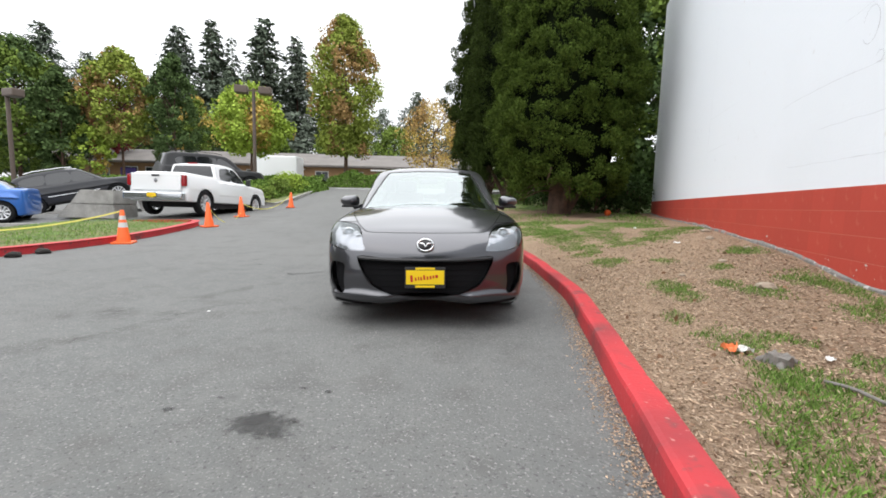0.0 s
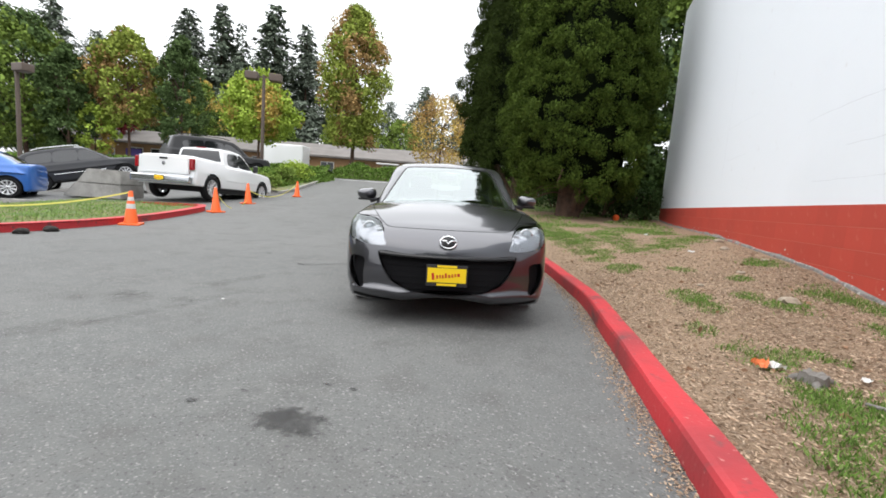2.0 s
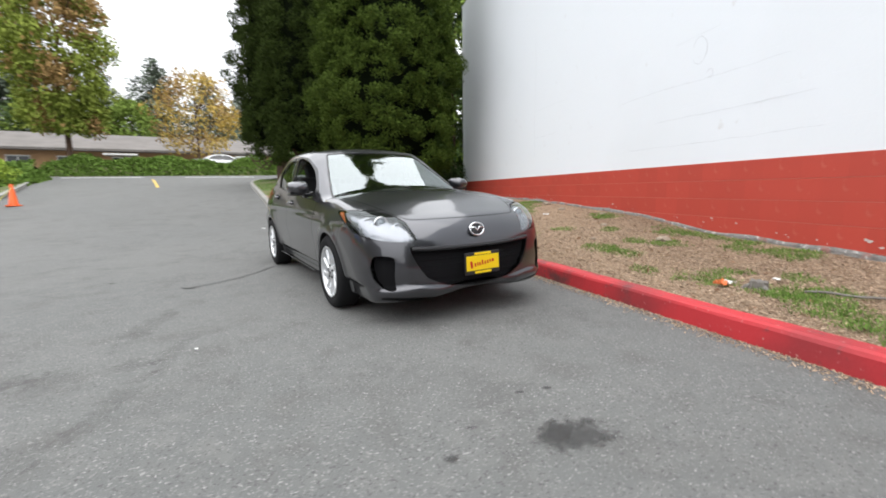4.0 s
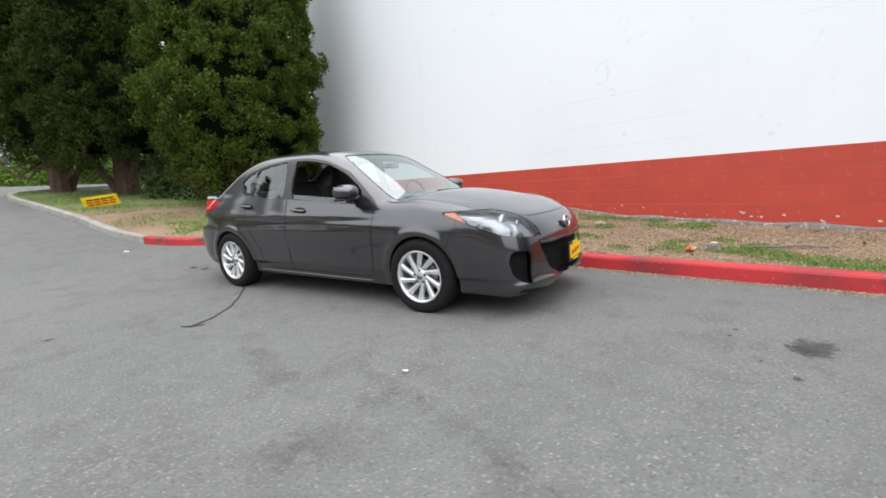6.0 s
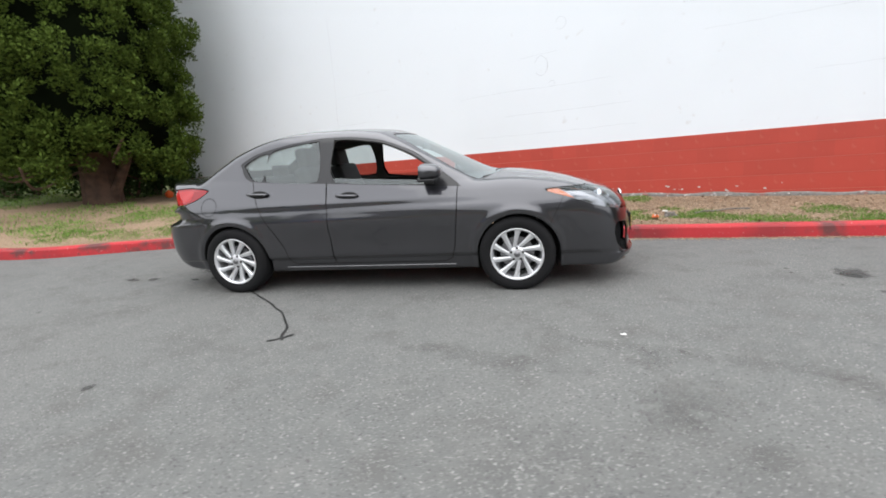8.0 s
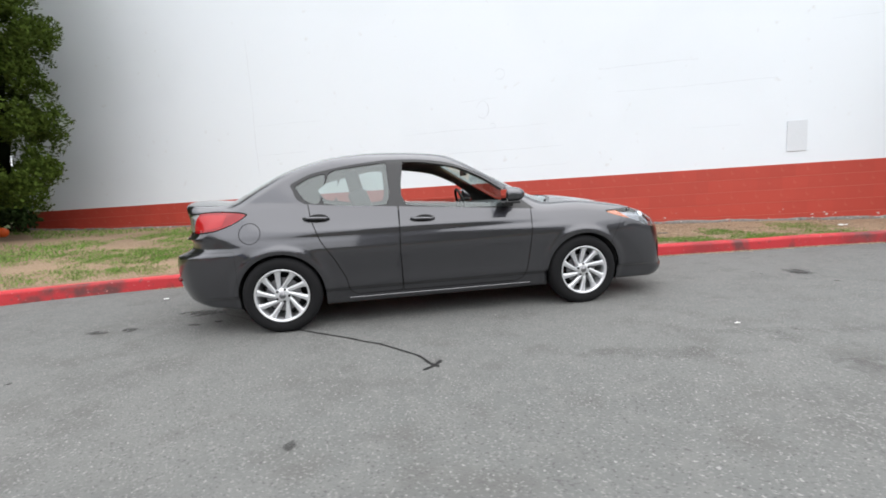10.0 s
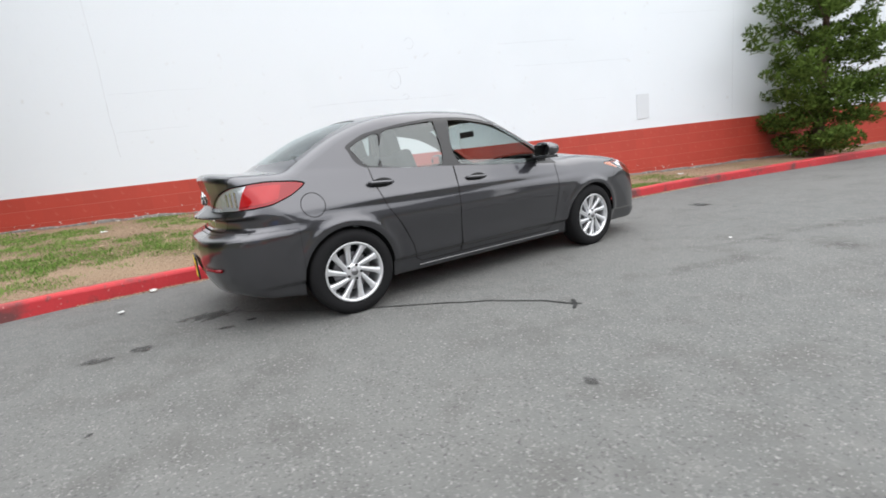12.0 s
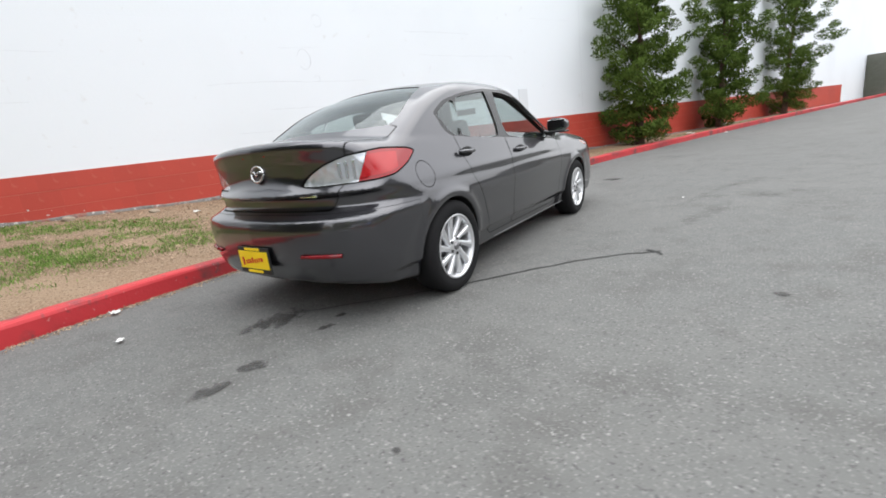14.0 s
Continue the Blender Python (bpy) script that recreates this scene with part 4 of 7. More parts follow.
    for side in (1, -1):
        bm = bmesh.new()
        tube(bm, [(side * q, 2.262 - float(PLAN_R(np.array(q))), 0.475) for q in (0.42, 0.5, 0.6, 0.66)], 0.012, 8)
        part("reflector_strip", bm, DARK_RED, rear_ob, "red reflector strip", True)
        bm = bmesh.new()
        rounded(bm, (side * 0.43, 2.118, 0.80), (0.14, 0.008, 0.014), 0.003)
        part("letter_bar", bm, CHROME, lid_ob, "small chrome model mark")
    # cabin
    for sx in (0.36, -0.36):
        seat = thing_part("front_seat", car, pose(sx, 0.28, 0))
        bm = bmesh.new()
        rounded(bm, (0, -0.05, 0.50), (0.50, 0.52, 0.16), 0.06)
        part("seat_cushion", bm, SEAT, seat, smooth=True)
        bm = bmesh.new()
        rounded(bm, (0, 0.30, 0.84), (0.52, 0.16, 0.64), 0.06, Matrix.Rotation(-0.32, 4, "X"))
        part("backrest", bm, SEAT, seat, smooth=True)
        bm = bmesh.new()
        rounded(bm, (0, 0.42, 1.215), (0.30, 0.11, 0.22), 0.05, Matrix.Rotation(-0.2, 4, "X"))
        part("headrest", bm, SEAT, seat, smooth=True)
    bench = thing_part("rear_bench", car, pose(0, 1.05, 0))
    bm = bmesh.new()
    rounded(bm, (0, -0.02, 0.5), (1.25, 0.5, 0.18), 0.06)
    part("seat_cushion", bm, SEAT, bench, smooth=True)
    bm = bmesh.new()
    rounded(bm, (0, 0.30, 0.80), (1.22, 0.16, 0.56), 0.06, Matrix.Rotation(-0.42, 4, "X"))
    part("backrest", bm, SEAT, bench, smooth=True)
    for sx in (-0.38, 0.38):
        bm = bmesh.new()
        rounded(bm, (sx, 0.42, 1.12), (0.24, 0.09, 0.15), 0.04)
        part("headrest", bm, SEAT, bench, smooth=True)
    bm = bmesh.new()
    rounded(bm, (0, -0.72, 0.86), (1.36, 0.36, 0.20), 0.06)
    rounded(bm, (0, -0.95, 0.90), (1.30, 0.4, 0.10), 0.03)
    rounded(bm, (0, -0.35, 0.55), (0.24, 0.6, 0.3), 0.05)
    part("dashboard", bm, SEAT, car, "black dashboard and console", True)
    bm = bmesh.new()
    box(bm, -0.74, 0.74, -0.9, 0.9, 0.22, 0.36)
    box(bm, -0.6, 0.6, -2.05, -0.905, 0.24, 0.34)
    box(bm, -0.6, 0.6, 0.905, 1.95, 0.29, 0.36)
    part("cabin_floor", bm, LINER, car)
    bm = bmesh.new()
    ring = [(0.36 + 0.18 * math.cos(t), -0.46 + 0.05 * math.sin(t), 0.93 + 0.17 * math.sin(t)) for t in [2 * math.pi * k / 28 for k in range(29)]]
    tube(bm, ring, 0.015, 8)
    rounded(bm, (0.36, -0.47, 0.92), (0.16, 0.05, 0.11), 0.02)
    part("steering_wheel", bm, SEAT, car, smooth=True)
    bm = bmesh.new()
    rounded(bm, (0, -0.42, 1.27), (0.22, 0.03, 0.06), 0.014)
    part("inner_mirror", bm, PLASTIC, car, smooth=True)
    return car


def outline_of(skin, d_screen):
    x, y = skin[0][:, 0], skin[0][:, 1]
    return outline([(0, -1.215), (0.4, -1.175), (0.69, -1.04), (0.705, -0.99), (0.615, -0.62), (0.52, -0.275), (0.475, -0.235), (0.25, -0.285), (0, -0.305)] +
                   [(-0.25, -0.285), (-0.475, -0.235), (-0.52, -0.275), (-0.615, -0.62), (-0.705, -0.99), (-0.69, -1.04), (-0.4, -1.175)])(x, y)


def dlo_under(y, z):
    """Keeps the door skins below the window band."""
    return (0.905 + 0.0715 * (y + 0.85) + 0.02) - z


_once = {}


def mat_once(name):
    if name not in _once:
        _once[name] = mat(name, (0.10, 0.12, 0.15), 0.05, 0.0, Coat_Weight=1.0)
    return _once[name]


SEDAN = build_sedan(Matrix.Translation((0.006, 0, 0.038)) @ Matrix.Rotation(0.319, 4, "Z") @ Matrix.Rotation(0.003, 4, "X") @ Matrix.Rotation(-0.02, 4, "Y"))


# ---- other parked vehicles ----
WHITE_PAINT = mat("white_car_paint", (0.74, 0.75, 0.76), 0.35, Coat_Weight=1.0, Coat_Roughness=0.03)
BLACK_PAINT = mat("black_car_paint", (0.009, 0.009, 0.011), 0.55, 0.0, Coat_Weight=0.15, Coat_Roughness=0.03)
GREY_PAINT = mat("dark_grey_car_paint", (0.016, 0.017, 0.021), 0.5, 0.2, Coat_Weight=0.25, Coat_Roughness=0.03)
BLUE_PAINT = mat("bright_blue_car_paint", (0.015, 0.115, 0.42), 0.35, 0.3, Coat_Weight=1.0, Coat_Roughness=0.03)
SILVER_PAINT = mat("silver_car_paint", (0.50, 0.52, 0.54), 0.35, 0.5, Coat_Weight=1.0, Coat_Roughness=0.03)
TINTED = mat("tinted_glass", (0.012, 0.013, 0.015), 0.04, IOR=1.75)


def vehicle_field(deck, roof, half, nose, tail, clear, lean, crown=0.06, plan=0.22):
    deck_c, roof_c = curve_of(deck), curve_of(roof)

    def field(x, y, z):
        a = np.abs(x)
        top = z - deck_c(y) + crown * np.clip(a / half, 0, 1.1) ** 3
        mid = 0.5 * (clear + 0.95)
        side = a - half + 0.05 * np.clip((z - mid) / 0.5, -1.2, 1.5) ** 2
        front = (nose + plan * (a / half) ** 3 + 0.10 * ((z - 0.55) / 0.4) ** 2 - y) * 0.9
        rear = (y - tail + 0.5 * plan * (a / half) ** 4 + 0.03 * ((z - 0.6) / 0.4) ** 2) * 0.9
        body = s_max(s_max(s_max(s_max(side, top, 0.07), clear - z, 0.05), front, 0.10), rear, 0.08)
        ye = y + a * a * 0.12 * np.tanh((y - 0.3) / 0.6)
        sl = np.sqrt(1 + ((roof_c(ye + 0.02) - roof_c(ye - 0.02)) / 0.04) ** 2)
        cab = s_max((z - roof_c(ye) + 0.05 * (a / half) ** 2) / sl, a - (half - 0.045) + lean * (z - deck_c(y) * 0 - 1.0), 0.08)
        return s_min(body, s_max(cab, 0.75 - z, 0.03), 0.03)
    return field


def build_vehicle(name, label, m, field, length, half, top, axles, wheel_r, paint, windows, screen, back, glass=TINTED, h=0.04, arch=None, category="car"):
    car = thing(name, m, label, category)
    skin = field_mesh(field, (0, -length / 2 - 0.25, 0.12), (half + 0.12, length / 2 + 0.25, top + 0.1), h)
    arch = arch or wheel_r + 0.05
    for c in axles:
        a, y, z = np.abs(skin[0][:, 0]), skin[0][:, 1], skin[0][:, 2]
        r = np.hypot(y - c, (z - wheel_r) * np.where(z < wheel_r, 0, 1.0))
        skin = clip(skin, np.minimum(arch - r, a - half * 0.55))[1]
    for pts in windows:
        a, y, z = np.abs(skin[0][:, 0]), skin[0][:, 1], skin[0][:, 2]
        pane, skin = clip(skin, np.minimum(outline(pts)(y, z), a - 0.4))
        for s in clip(pane, pane[0][:, 0]):
            if len(s[2]):
                under("side_window", skin_mesh("side_window", s, glass, -0.006), car, "dark side window")
    for (y0, y1, w0, w1, zmin), nm in ((screen, "windscreen"), (back, "rear_window")):
        x, y, z = skin[0].T
        if y0 == y1:
            d = np.minimum(outline([(-w0, zmin), (w0, zmin), (w1, top - 0.12), (-w1, top - 0.12)], False)(x, z), y0 - np.abs(y - y0) * 0 - 0 * x + np.where(np.abs(y - y0) < 0.32, 9.0, -9.0))
            d = np.minimum(d, skin[1][:, 1] - 0.45)
        else:
            d = np.minimum(outline([(-w0, y0), (w0, y0), (w1, y1), (-w1, y1)], False)(x, y), z - zmin)
        pane, skin = clip(skin, d)
        if len(pane[2]):
            under(nm, skin_mesh(nm, pane, glass, -0.006), car, "dark glass")
    under("body", skin_mesh("body", skin, paint), car)
    bm = bmesh.new()
    box(bm, -half + 0.12, half - 0.12, axles[0] - 0.40, axles[1] + 0.35, 0.28, 0.85)
    part("underbody", bm, LINER, car)
    for c in axles:
        for side in (1, -1):
            build_wheel(car, wheel_r, wheel_r * 0.66, 0.22, 10, 0.0, pose(side * (half - 0.12), c, wheel_r, 15 * side, 0, 180 if side > 0 else 0))
    return car


def at(x, y, dx, dy, z=None, pitch=0.0):
    """A pose whose front (-y) looks along (dx, dy)."""
    turn = math.atan2(dx, -dy)
    return Matrix.Translation((x, y, road_z(x, y) if z is None else z)) @ Matrix.Rotation(turn, 4, "Z") @ Matrix.Rotation(pitch, 4, "X")


# white pickup
f = vehicle_field([(-3.1, 0.85), (-2.9, 1.0), (-2.75, 1.12), (-2.3, 1.2), (-1.5, 1.26), (-1.2, 1.28), (0.85, 1.28), (0.95, 1.36), (1.05, 1.40), (2.95, 1.43)],
                  [(-1.75, 0.95), (-1.3, 1.27), (-0.55, 1.83), (-0.3, 1.90), (0.2, 1.925), (0.8, 1.90), (0.92, 1.86), (0.985, 1.6), (1.02, 1.2), (1.06, 0.7)], 1.01, -2.9, 2.78, 0.45, 0.20, 0.03, 0.18)
truck = build_vehicle("pickup_truck", "white four-door pickup truck with chrome bumper parked in lot", at(-11.93, 7.93, -0.25, 0.97, 0.36, 0.028), f, 5.75, 1.01, 1.93, (-1.82, 1.75), 0.43, WHITE_PAINT,
                      [[(-1.05, 1.30), (-0.42, 1.74), (-0.12, 1.77), (-0.10, 1.31)], [(-0.03, 1.31), (-0.05, 1.77), (0.55, 1.75), (0.66, 1.62), (0.66, 1.33)]],
                      (-1.2, -0.5, 0.72, 0.60, 1.2), (0.95, 0.95, 0.80, 0.68, 1.40), arch=0.50, category="truck")
bm = bmesh.new()
rounded(bm, (0, 2.90, 0.62), (1.96, 0.22, 0.24), 0.05)
part("rear_bumper", bm, mat("bright_bumper_steel", (0.60, 0.62, 0.65), 0.14, 1.0), truck, "chrome rear bumper", True)
bm = bmesh.new()
rounded(bm, (0, 2.79, 1.08), (1.66, 0.05, 0.54), 0.02)
tail = part("tailgate", bm, WHITE_PAINT, truck, "white tailgate", True)
bm = bmesh.new()
rounded(bm, (0, 2.825, 1.28), (0.26, 0.02, 0.06), 0.008)
part("gate_handle", bm, PLASTIC, tail, "dark handle")
bm = bmesh.new()
bmesh.ops.create_uvsphere(bm, u_segments=12, v_segments=8, radius=1, matrix=Matrix.Translation((0, 2.82, 1.12)) @ Matrix.Diagonal((0.06, 0.015, 0.07, 1)))
part("gate_badge", bm, STEEL, tail, "grey badge", True)
for side in (1, -1):
    bm = bmesh.new()
    rounded(bm, (side * 0.91, 2.745, 1.13), (0.13, 0.13, 0.36), 0.03)
    part("tail_lamp", bm, RED_LENS, truck, "red tail lamp", True)
    bm = bmesh.new()
    rounded(bm, (side * 1.12, -0.95, 1.33), (0.16, 0.12, 0.26), 0.04)
    part("door_mirror", bm, PLASTIC, truck, "black door mirror", True)
    for yy in (-0.2, 0.55):
        bm = bmesh.new()
        tube(bm, [(side * 1.0, yy - 0.09, 1.19), (side * 1.03, yy, 1.195), (side * 1.0, yy + 0.09, 1.19)], 0.013, 6)
        part("door_handle", bm, WHITE_PAINT, truck)
bm = bmesh.new()
rounded(bm, (0, 0.90, 1.895), (0.34, 0.04, 0.035), 0.01)
part("brake_light", bm, RED_LENS, truck, "red high brake light")
plate(truck, pose(0, 3.02, 0.64, 0, 0, 180))

# dark SUV nosed up on a concrete ramp
suv_field = vehicle_field([(-2.6, 0.70), (-2.35, 0.86), (-2.1, 1.0), (-1.2, 1.08), (-0.9, 1.1), (2.0, 1.12), (2.4, 1.12)],
                          [(-1.5, 0.92), (-1.15, 1.1), (-0.45, 1.55), (-0.2, 1.66), (0.4, 1.72), (1.2, 1.70), (1.75, 1.63), (1.98, 1.5), (2.2, 1.15), (2.4, 0.8)], 0.95, -2.36, 2.30, 0.32, 0.34)
SUV_WINDOWS = [[(-0.80, 1.12), (-0.35, 1.48), (-0.05, 1.54), (0.0, 1.12)], [(0.08, 1.12), (0.04, 1.55), (0.78, 1.56), (0.86, 1.14)], [(0.95, 1.15), (0.88, 1.55), (1.5, 1.51), (1.72, 1.40), (1.62, 1.18)]]
suv = build_vehicle("suv", "dark grey sport utility vehicle nosed up on concrete ramp", at(-16.9, 6.75, 0.64, 0.77, 0.56, -0.24) @ Matrix.Scale(0.88, 4), suv_field, 4.75, 0.95, 1.72, (-1.46, 1.46), 0.37, GREY_PAINT,
                    SUV_WINDOWS, (-1.1, -0.42, 0.72, 0.60, 1.08), (1.85, 2.2, 0.62, 0.68, 1.12))
for side in (1, -1):
    bm = bmesh.new()
    tube(bm, [(side * 0.62, -0.1, 1.72), (side * 0.62, 0.2, 1.765), (side * 0.62, 1.2, 1.755), (side * 0.62, 1.5, 1.70)], 0.016, 6)
    part("roof_rail", bm, CHROME, suv, "bright roof rail")
    bm = bmesh.new()
    tube(bm, [(side * 0.957, -0.85, 0.62), (side * 0.957, 0.95, 0.63)], 0.010, 6)
    part("side_strip", bm, CHROME, suv, "bright side strip")
box_field = vehicle_field([(-2.6, 0.74), (-2.35, 0.92), (-2.1, 1.06), (-1.2, 1.12), (2.4, 1.14)],
                          [(-1.5, 0.92), (-1.2, 1.12), (-0.62, 1.60), (-0.4, 1.70), (0.4, 1.76), (1.7, 1.74), (2.05, 1.66), (2.2, 1.3), (2.35, 0.8)], 0.95, -2.36, 2.30, 0.32, 0.22)
suv2 = build_vehicle("suv", "large black sport utility vehicle parked behind pickup truck", at(-17.1, 13.2, 0.45, 0.89, road_z(-17, 12) + 0.55) @ Matrix.Scale(1.12, 4), box_field, 4.75, 0.95, 1.72, (-1.46, 1.46), 0.40, BLACK_PAINT,
                     SUV_WINDOWS, (-1.1, -0.42, 0.72, 0.60, 1.08), (1.85, 2.2, 0.62, 0.68, 1.12))
for side in (1, -1):
    bm = bmesh.new()
    tube(bm, [(side * 0.62, -0.3, 1.74), (side * 0.62, 0.0, 1.80), (side * 0.62, 1.5, 1.80), (side * 0.62, 1.8, 1.74)], 0.018, 6)
    part("roof_rail", bm, PLASTIC, suv2, "black roof rail")

# small blue car
sedan_field = vehicle_field([(-2.4, 0.55), (-2.2, 0.68), (-1.9, 0.82), (-1.1, 0.97), (0.5, 0.98), (1.6, 1.04), (2.2, 1.03)],
                            [(-1.5, 0.82), (-1.1, 0.98), (-0.3, 1.37), (0.2, 1.45), (0.7, 1.43), (1.2, 1.30), (1.6, 1.10), (1.9, 0.85)], 0.88, -2.25, 2.22, 0.22, 0.42)
blue_field = vehicle_field([(-2.4, 0.55), (-2.2, 0.68), (-1.9, 0.82), (-1.1, 0.97), (0.5, 1.0), (1.5, 1.08), (2.0, 1.07)],
                           [(-1.5, 0.82), (-1.1, 0.98), (-0.3, 1.40), (0.2, 1.48), (0.7, 1.46), (1.15, 1.32), (1.5, 1.14), (1.8, 0.85)], 0.88, -2.25, 1.96, 0.22, 0.42)
SEDAN_WINDOWS = [[(-0.78, 0.98), (-0.25, 1.29), (0.2, 1.36), (0.22, 1.0)], [(0.30, 1.0), (0.28, 1.36), (0.75, 1.33), (1.12, 1.18), (1.15, 1.04)]]
blue = build_vehicle("hatchback_car", "bright blue small car parked beyond grass island", at(-16.2, 2.58, -0.68, -0.73, 0.12), blue_field, 4.5, 0.88, 1.45, (-1.30, 1.35), 0.32, BLUE_PAINT,
                     SEDAN_WINDOWS, (-1.05, -0.35, 0.66, 0.52, 0.97), (1.1, 1.6, 0.52, 0.62, 1.04))

# white car parked beyond the hedge bank
white = build_vehicle("car", "white car parked beyond green hedge bank", at(-9.6, 33.4, 0.95, 0.30, road_z(-9.6, 33.4) + 0.35), sedan_field, 4.5, 0.88, 1.45, (-1.30, 1.35), 0.32, WHITE_PAINT,
                      SEDAN_WINDOWS, (-1.05, -0.35, 0.66, 0.52, 0.97), (1.1, 1.6, 0.52, 0.62, 1.04))

# ---- concrete ramp ----
ramp = thing("concrete_ramp", at(-13.5, 5.15, 0.95, 0.30), "stained grey concrete ramp of stacked blocks", "ramp")
for z0, y0, name in ((0.0, -0.75, "lower_block"), (0.47, -0.75, "upper_block")):
    bm = bmesh.new()
    lean = 0.55 if z0 else 0.75
    pts = [(0.0, y0, z0), (0.0, 0.75 + (0.42 if not z0 else -0.05), z0), (0.0, 0.75 + (0.0 if not z0 else -0.42), z0 + 0.46), (0.0, y0, z0 + 0.46)]
    ring = [[bm.verts.new((sx, p[1], p[2])) for p in pts] for sx in (-0.55, 0.55)]
    for k in range(4):
        bm.faces.new((ring[0][k], ring[1][k], ring[1][(k + 1) % 4], ring[0][(k + 1) % 4]))
    bm.faces.new(ring[0][::-1])
    bm.faces.new(ring[1])
    bmesh.ops.recalc_face_normals(bm, faces=bm.faces)
    bmesh.ops.bevel(bm, geom=bm.edges[:], offset=0.02, segments=2, affect="EDGES")
    part(name, bm, CONCRETE, ramp)
slope = thing("ramp_slab", at(-16.9, 6.75, 0.64, 0.77, 0.50, -0.26), "sloping concrete slab of a display ramp", "ramp")
bm = bmesh.new()
box(bm, -1.1, 1.1, -2.2, 2.6, -0.06, 0.09, 0.02)
part("slab", bm, CONCRETE, slope)
for yy in (-2.0, -0.8):
    bm = bmesh.new()
    box(bm, -0.9, 0.9, yy - 0.2, yy + 0.2, -0.9, -0.06)
    part("support", bm, CONCRETE, slope)

# ---- grass island with red kerb, and the planted bed ----
isl = thing("kerb", Matrix(), "red-painted kerb round a small grass island", "kerb", kind="structure")
for a in range(0, len(ISLAND_KERB) - 1, 12):
    under("kerb_stone", kerb_mesh([Vector(p) for p in ISLAND_KERB], -0.16, 0.14 if ISLAND_KERB[a].x > -8.45 else 0.09, RED_KERB if ISLAND_KERB[a].x > -8.45 else CONCRETE, a, min(a + 13, len(ISLAND_KERB))), isl)
bedk = thing("kerb", Matrix(), "bare concrete kerb round a planted bed", "kerb", kind="structure")
for a in range(0, len(BED_KERB) - 1, 12):
    under("kerb_stone", kerb_mesh([Vector(p) for p in BED_KERB], -0.16, 0.14, CONCRETE, a, min(a + 13, len(BED_KERB))), bedk)


def filled(line, depth_dir, name, material, lift, cols=14, rows_depth=6.0):
    verts, faces = [], []
    pts = line[::2]
    for p in pts:
        for c in range(cols + 1):
            q = p + Vector(depth_dir) * (0.12 + rows_depth * c / cols)
            verts.append((q.x, q.y, road_z(q.x, q.y) + lift + 0.03 * noise.noise((q.x, q.y, 2)) + 0.02 * min(1, c)))
    n = cols + 1
    for i in range(len(pts) - 1):
        for c in range(cols):
            faces.append((i * n + c, (i + 1) * n + c, (i + 1) * n + c + 1, i * n + c + 1))
    return mesh_of(name, verts, faces, material, True)


isl_line = [p for p in ISLAND_KERB if p.x > -8.75 and p.y < 4.4]
solo("grass_island", filled(isl_line, (-1, -0.25), "grass_island", GREEN_SOIL, 0.12, 14, 3.6), "strip of trodden lawn inside a red kerb", "lawn", kind="structure")
bed_line = [p for p in BED_KERB if p.y > 11.6]
solo("planted_bed", filled(bed_line, (-1, 0.0), "planted_bed", GREEN_SOIL, 0.14, 14, 7.0), "planted bed with low shrubs in the parking lot", "planting bed", kind="structure")

# ---- cones and tape ----
ORANGE = bumped(mat("orange_cone_plastic", (0.85, 0.13, 0.02), 0.5), 30, 0.1)
SILVER_BAND = mat("reflective_band", (0.6, 0.6, 0.58), 0.4)
TAPE = mat("yellow_tape", (0.75, 0.68, 0.16), 0.5)


def build_cone(m, band, lean=0.0):
    cone = thing("traffic_cone", m @ Matrix.Rotation(lean, 4, "Y"), "orange traffic cone" + (" with silver reflective band on asphalt" if band else " standing on asphalt, slightly faded"), "traffic cone", "orange traffic cones")
    bm = bmesh.new()
    rounded(bm, (0, 0, 0.02), (0.37, 0.37, 0.04), 0.012)
    part("cone_base", bm, ORANGE, cone)
    bm = bmesh.new()
    lathe(bm, [(0.135, 0.03), (0.125, 0.06), (0.035, 0.69), (0.028, 0.70), (0.022, 0.70)], 24)
    bmesh.ops.transform(bm, matrix=Matrix.Rotation(-math.pi / 2, 4, "Y"), verts=bm.verts)
    part("cone_body", bm, ORANGE, cone, smooth=True)
    if band:
        for z0, z1 in ((0.34, 0.44), (0.50, 0.58)):
            bm = bmesh.new()
            lathe(bm, [(0.1275 - 0.143 * (z0 - 0.05), z0), (0.1275 - 0.143 * (z1 - 0.05), z1)], 24)
            bmesh.ops.transform(bm, matrix=Matrix.Rotation(-math.pi / 2, 4, "Y"), verts=bm.verts)
            part("cone_band", bm, SILVER_BAND, cone, "silver reflective band", True)
    return cone


CONES = [(-7.20, 1.20, True), (-8.19, 4.35, False), (-9.26, 6.77, False), (-10.55, 11.18, False)]
for x, y, band in CONES:
    build_cone(Matrix.Translation((x, y, road_z(x, y))) @ Matrix.Rotation(x, 4, "Z"), band, 0.03)


def ribbon(name, pts, width, material, label, category):
    verts, faces = [], []
    for i, p in enumerate(pts):
        verts += [(p.x, p.y, p.z), (p.x + 0.004, p.y, p.z - width)]
        if i:
            k = 2 * i
            faces.append((k - 2, k, k + 1, k - 1))
    me = mesh_of(name, verts, faces, material)
    return solo(name, me, label, category)


def sagging(a, b, sag, n=24):
    a, b = Vector(a), Vector(b)
    return [a.lerp(b, k / n) - Vector((0, 0, sag * 4 * (k / n) * (1 - k / n))) for k in range(n + 1)]


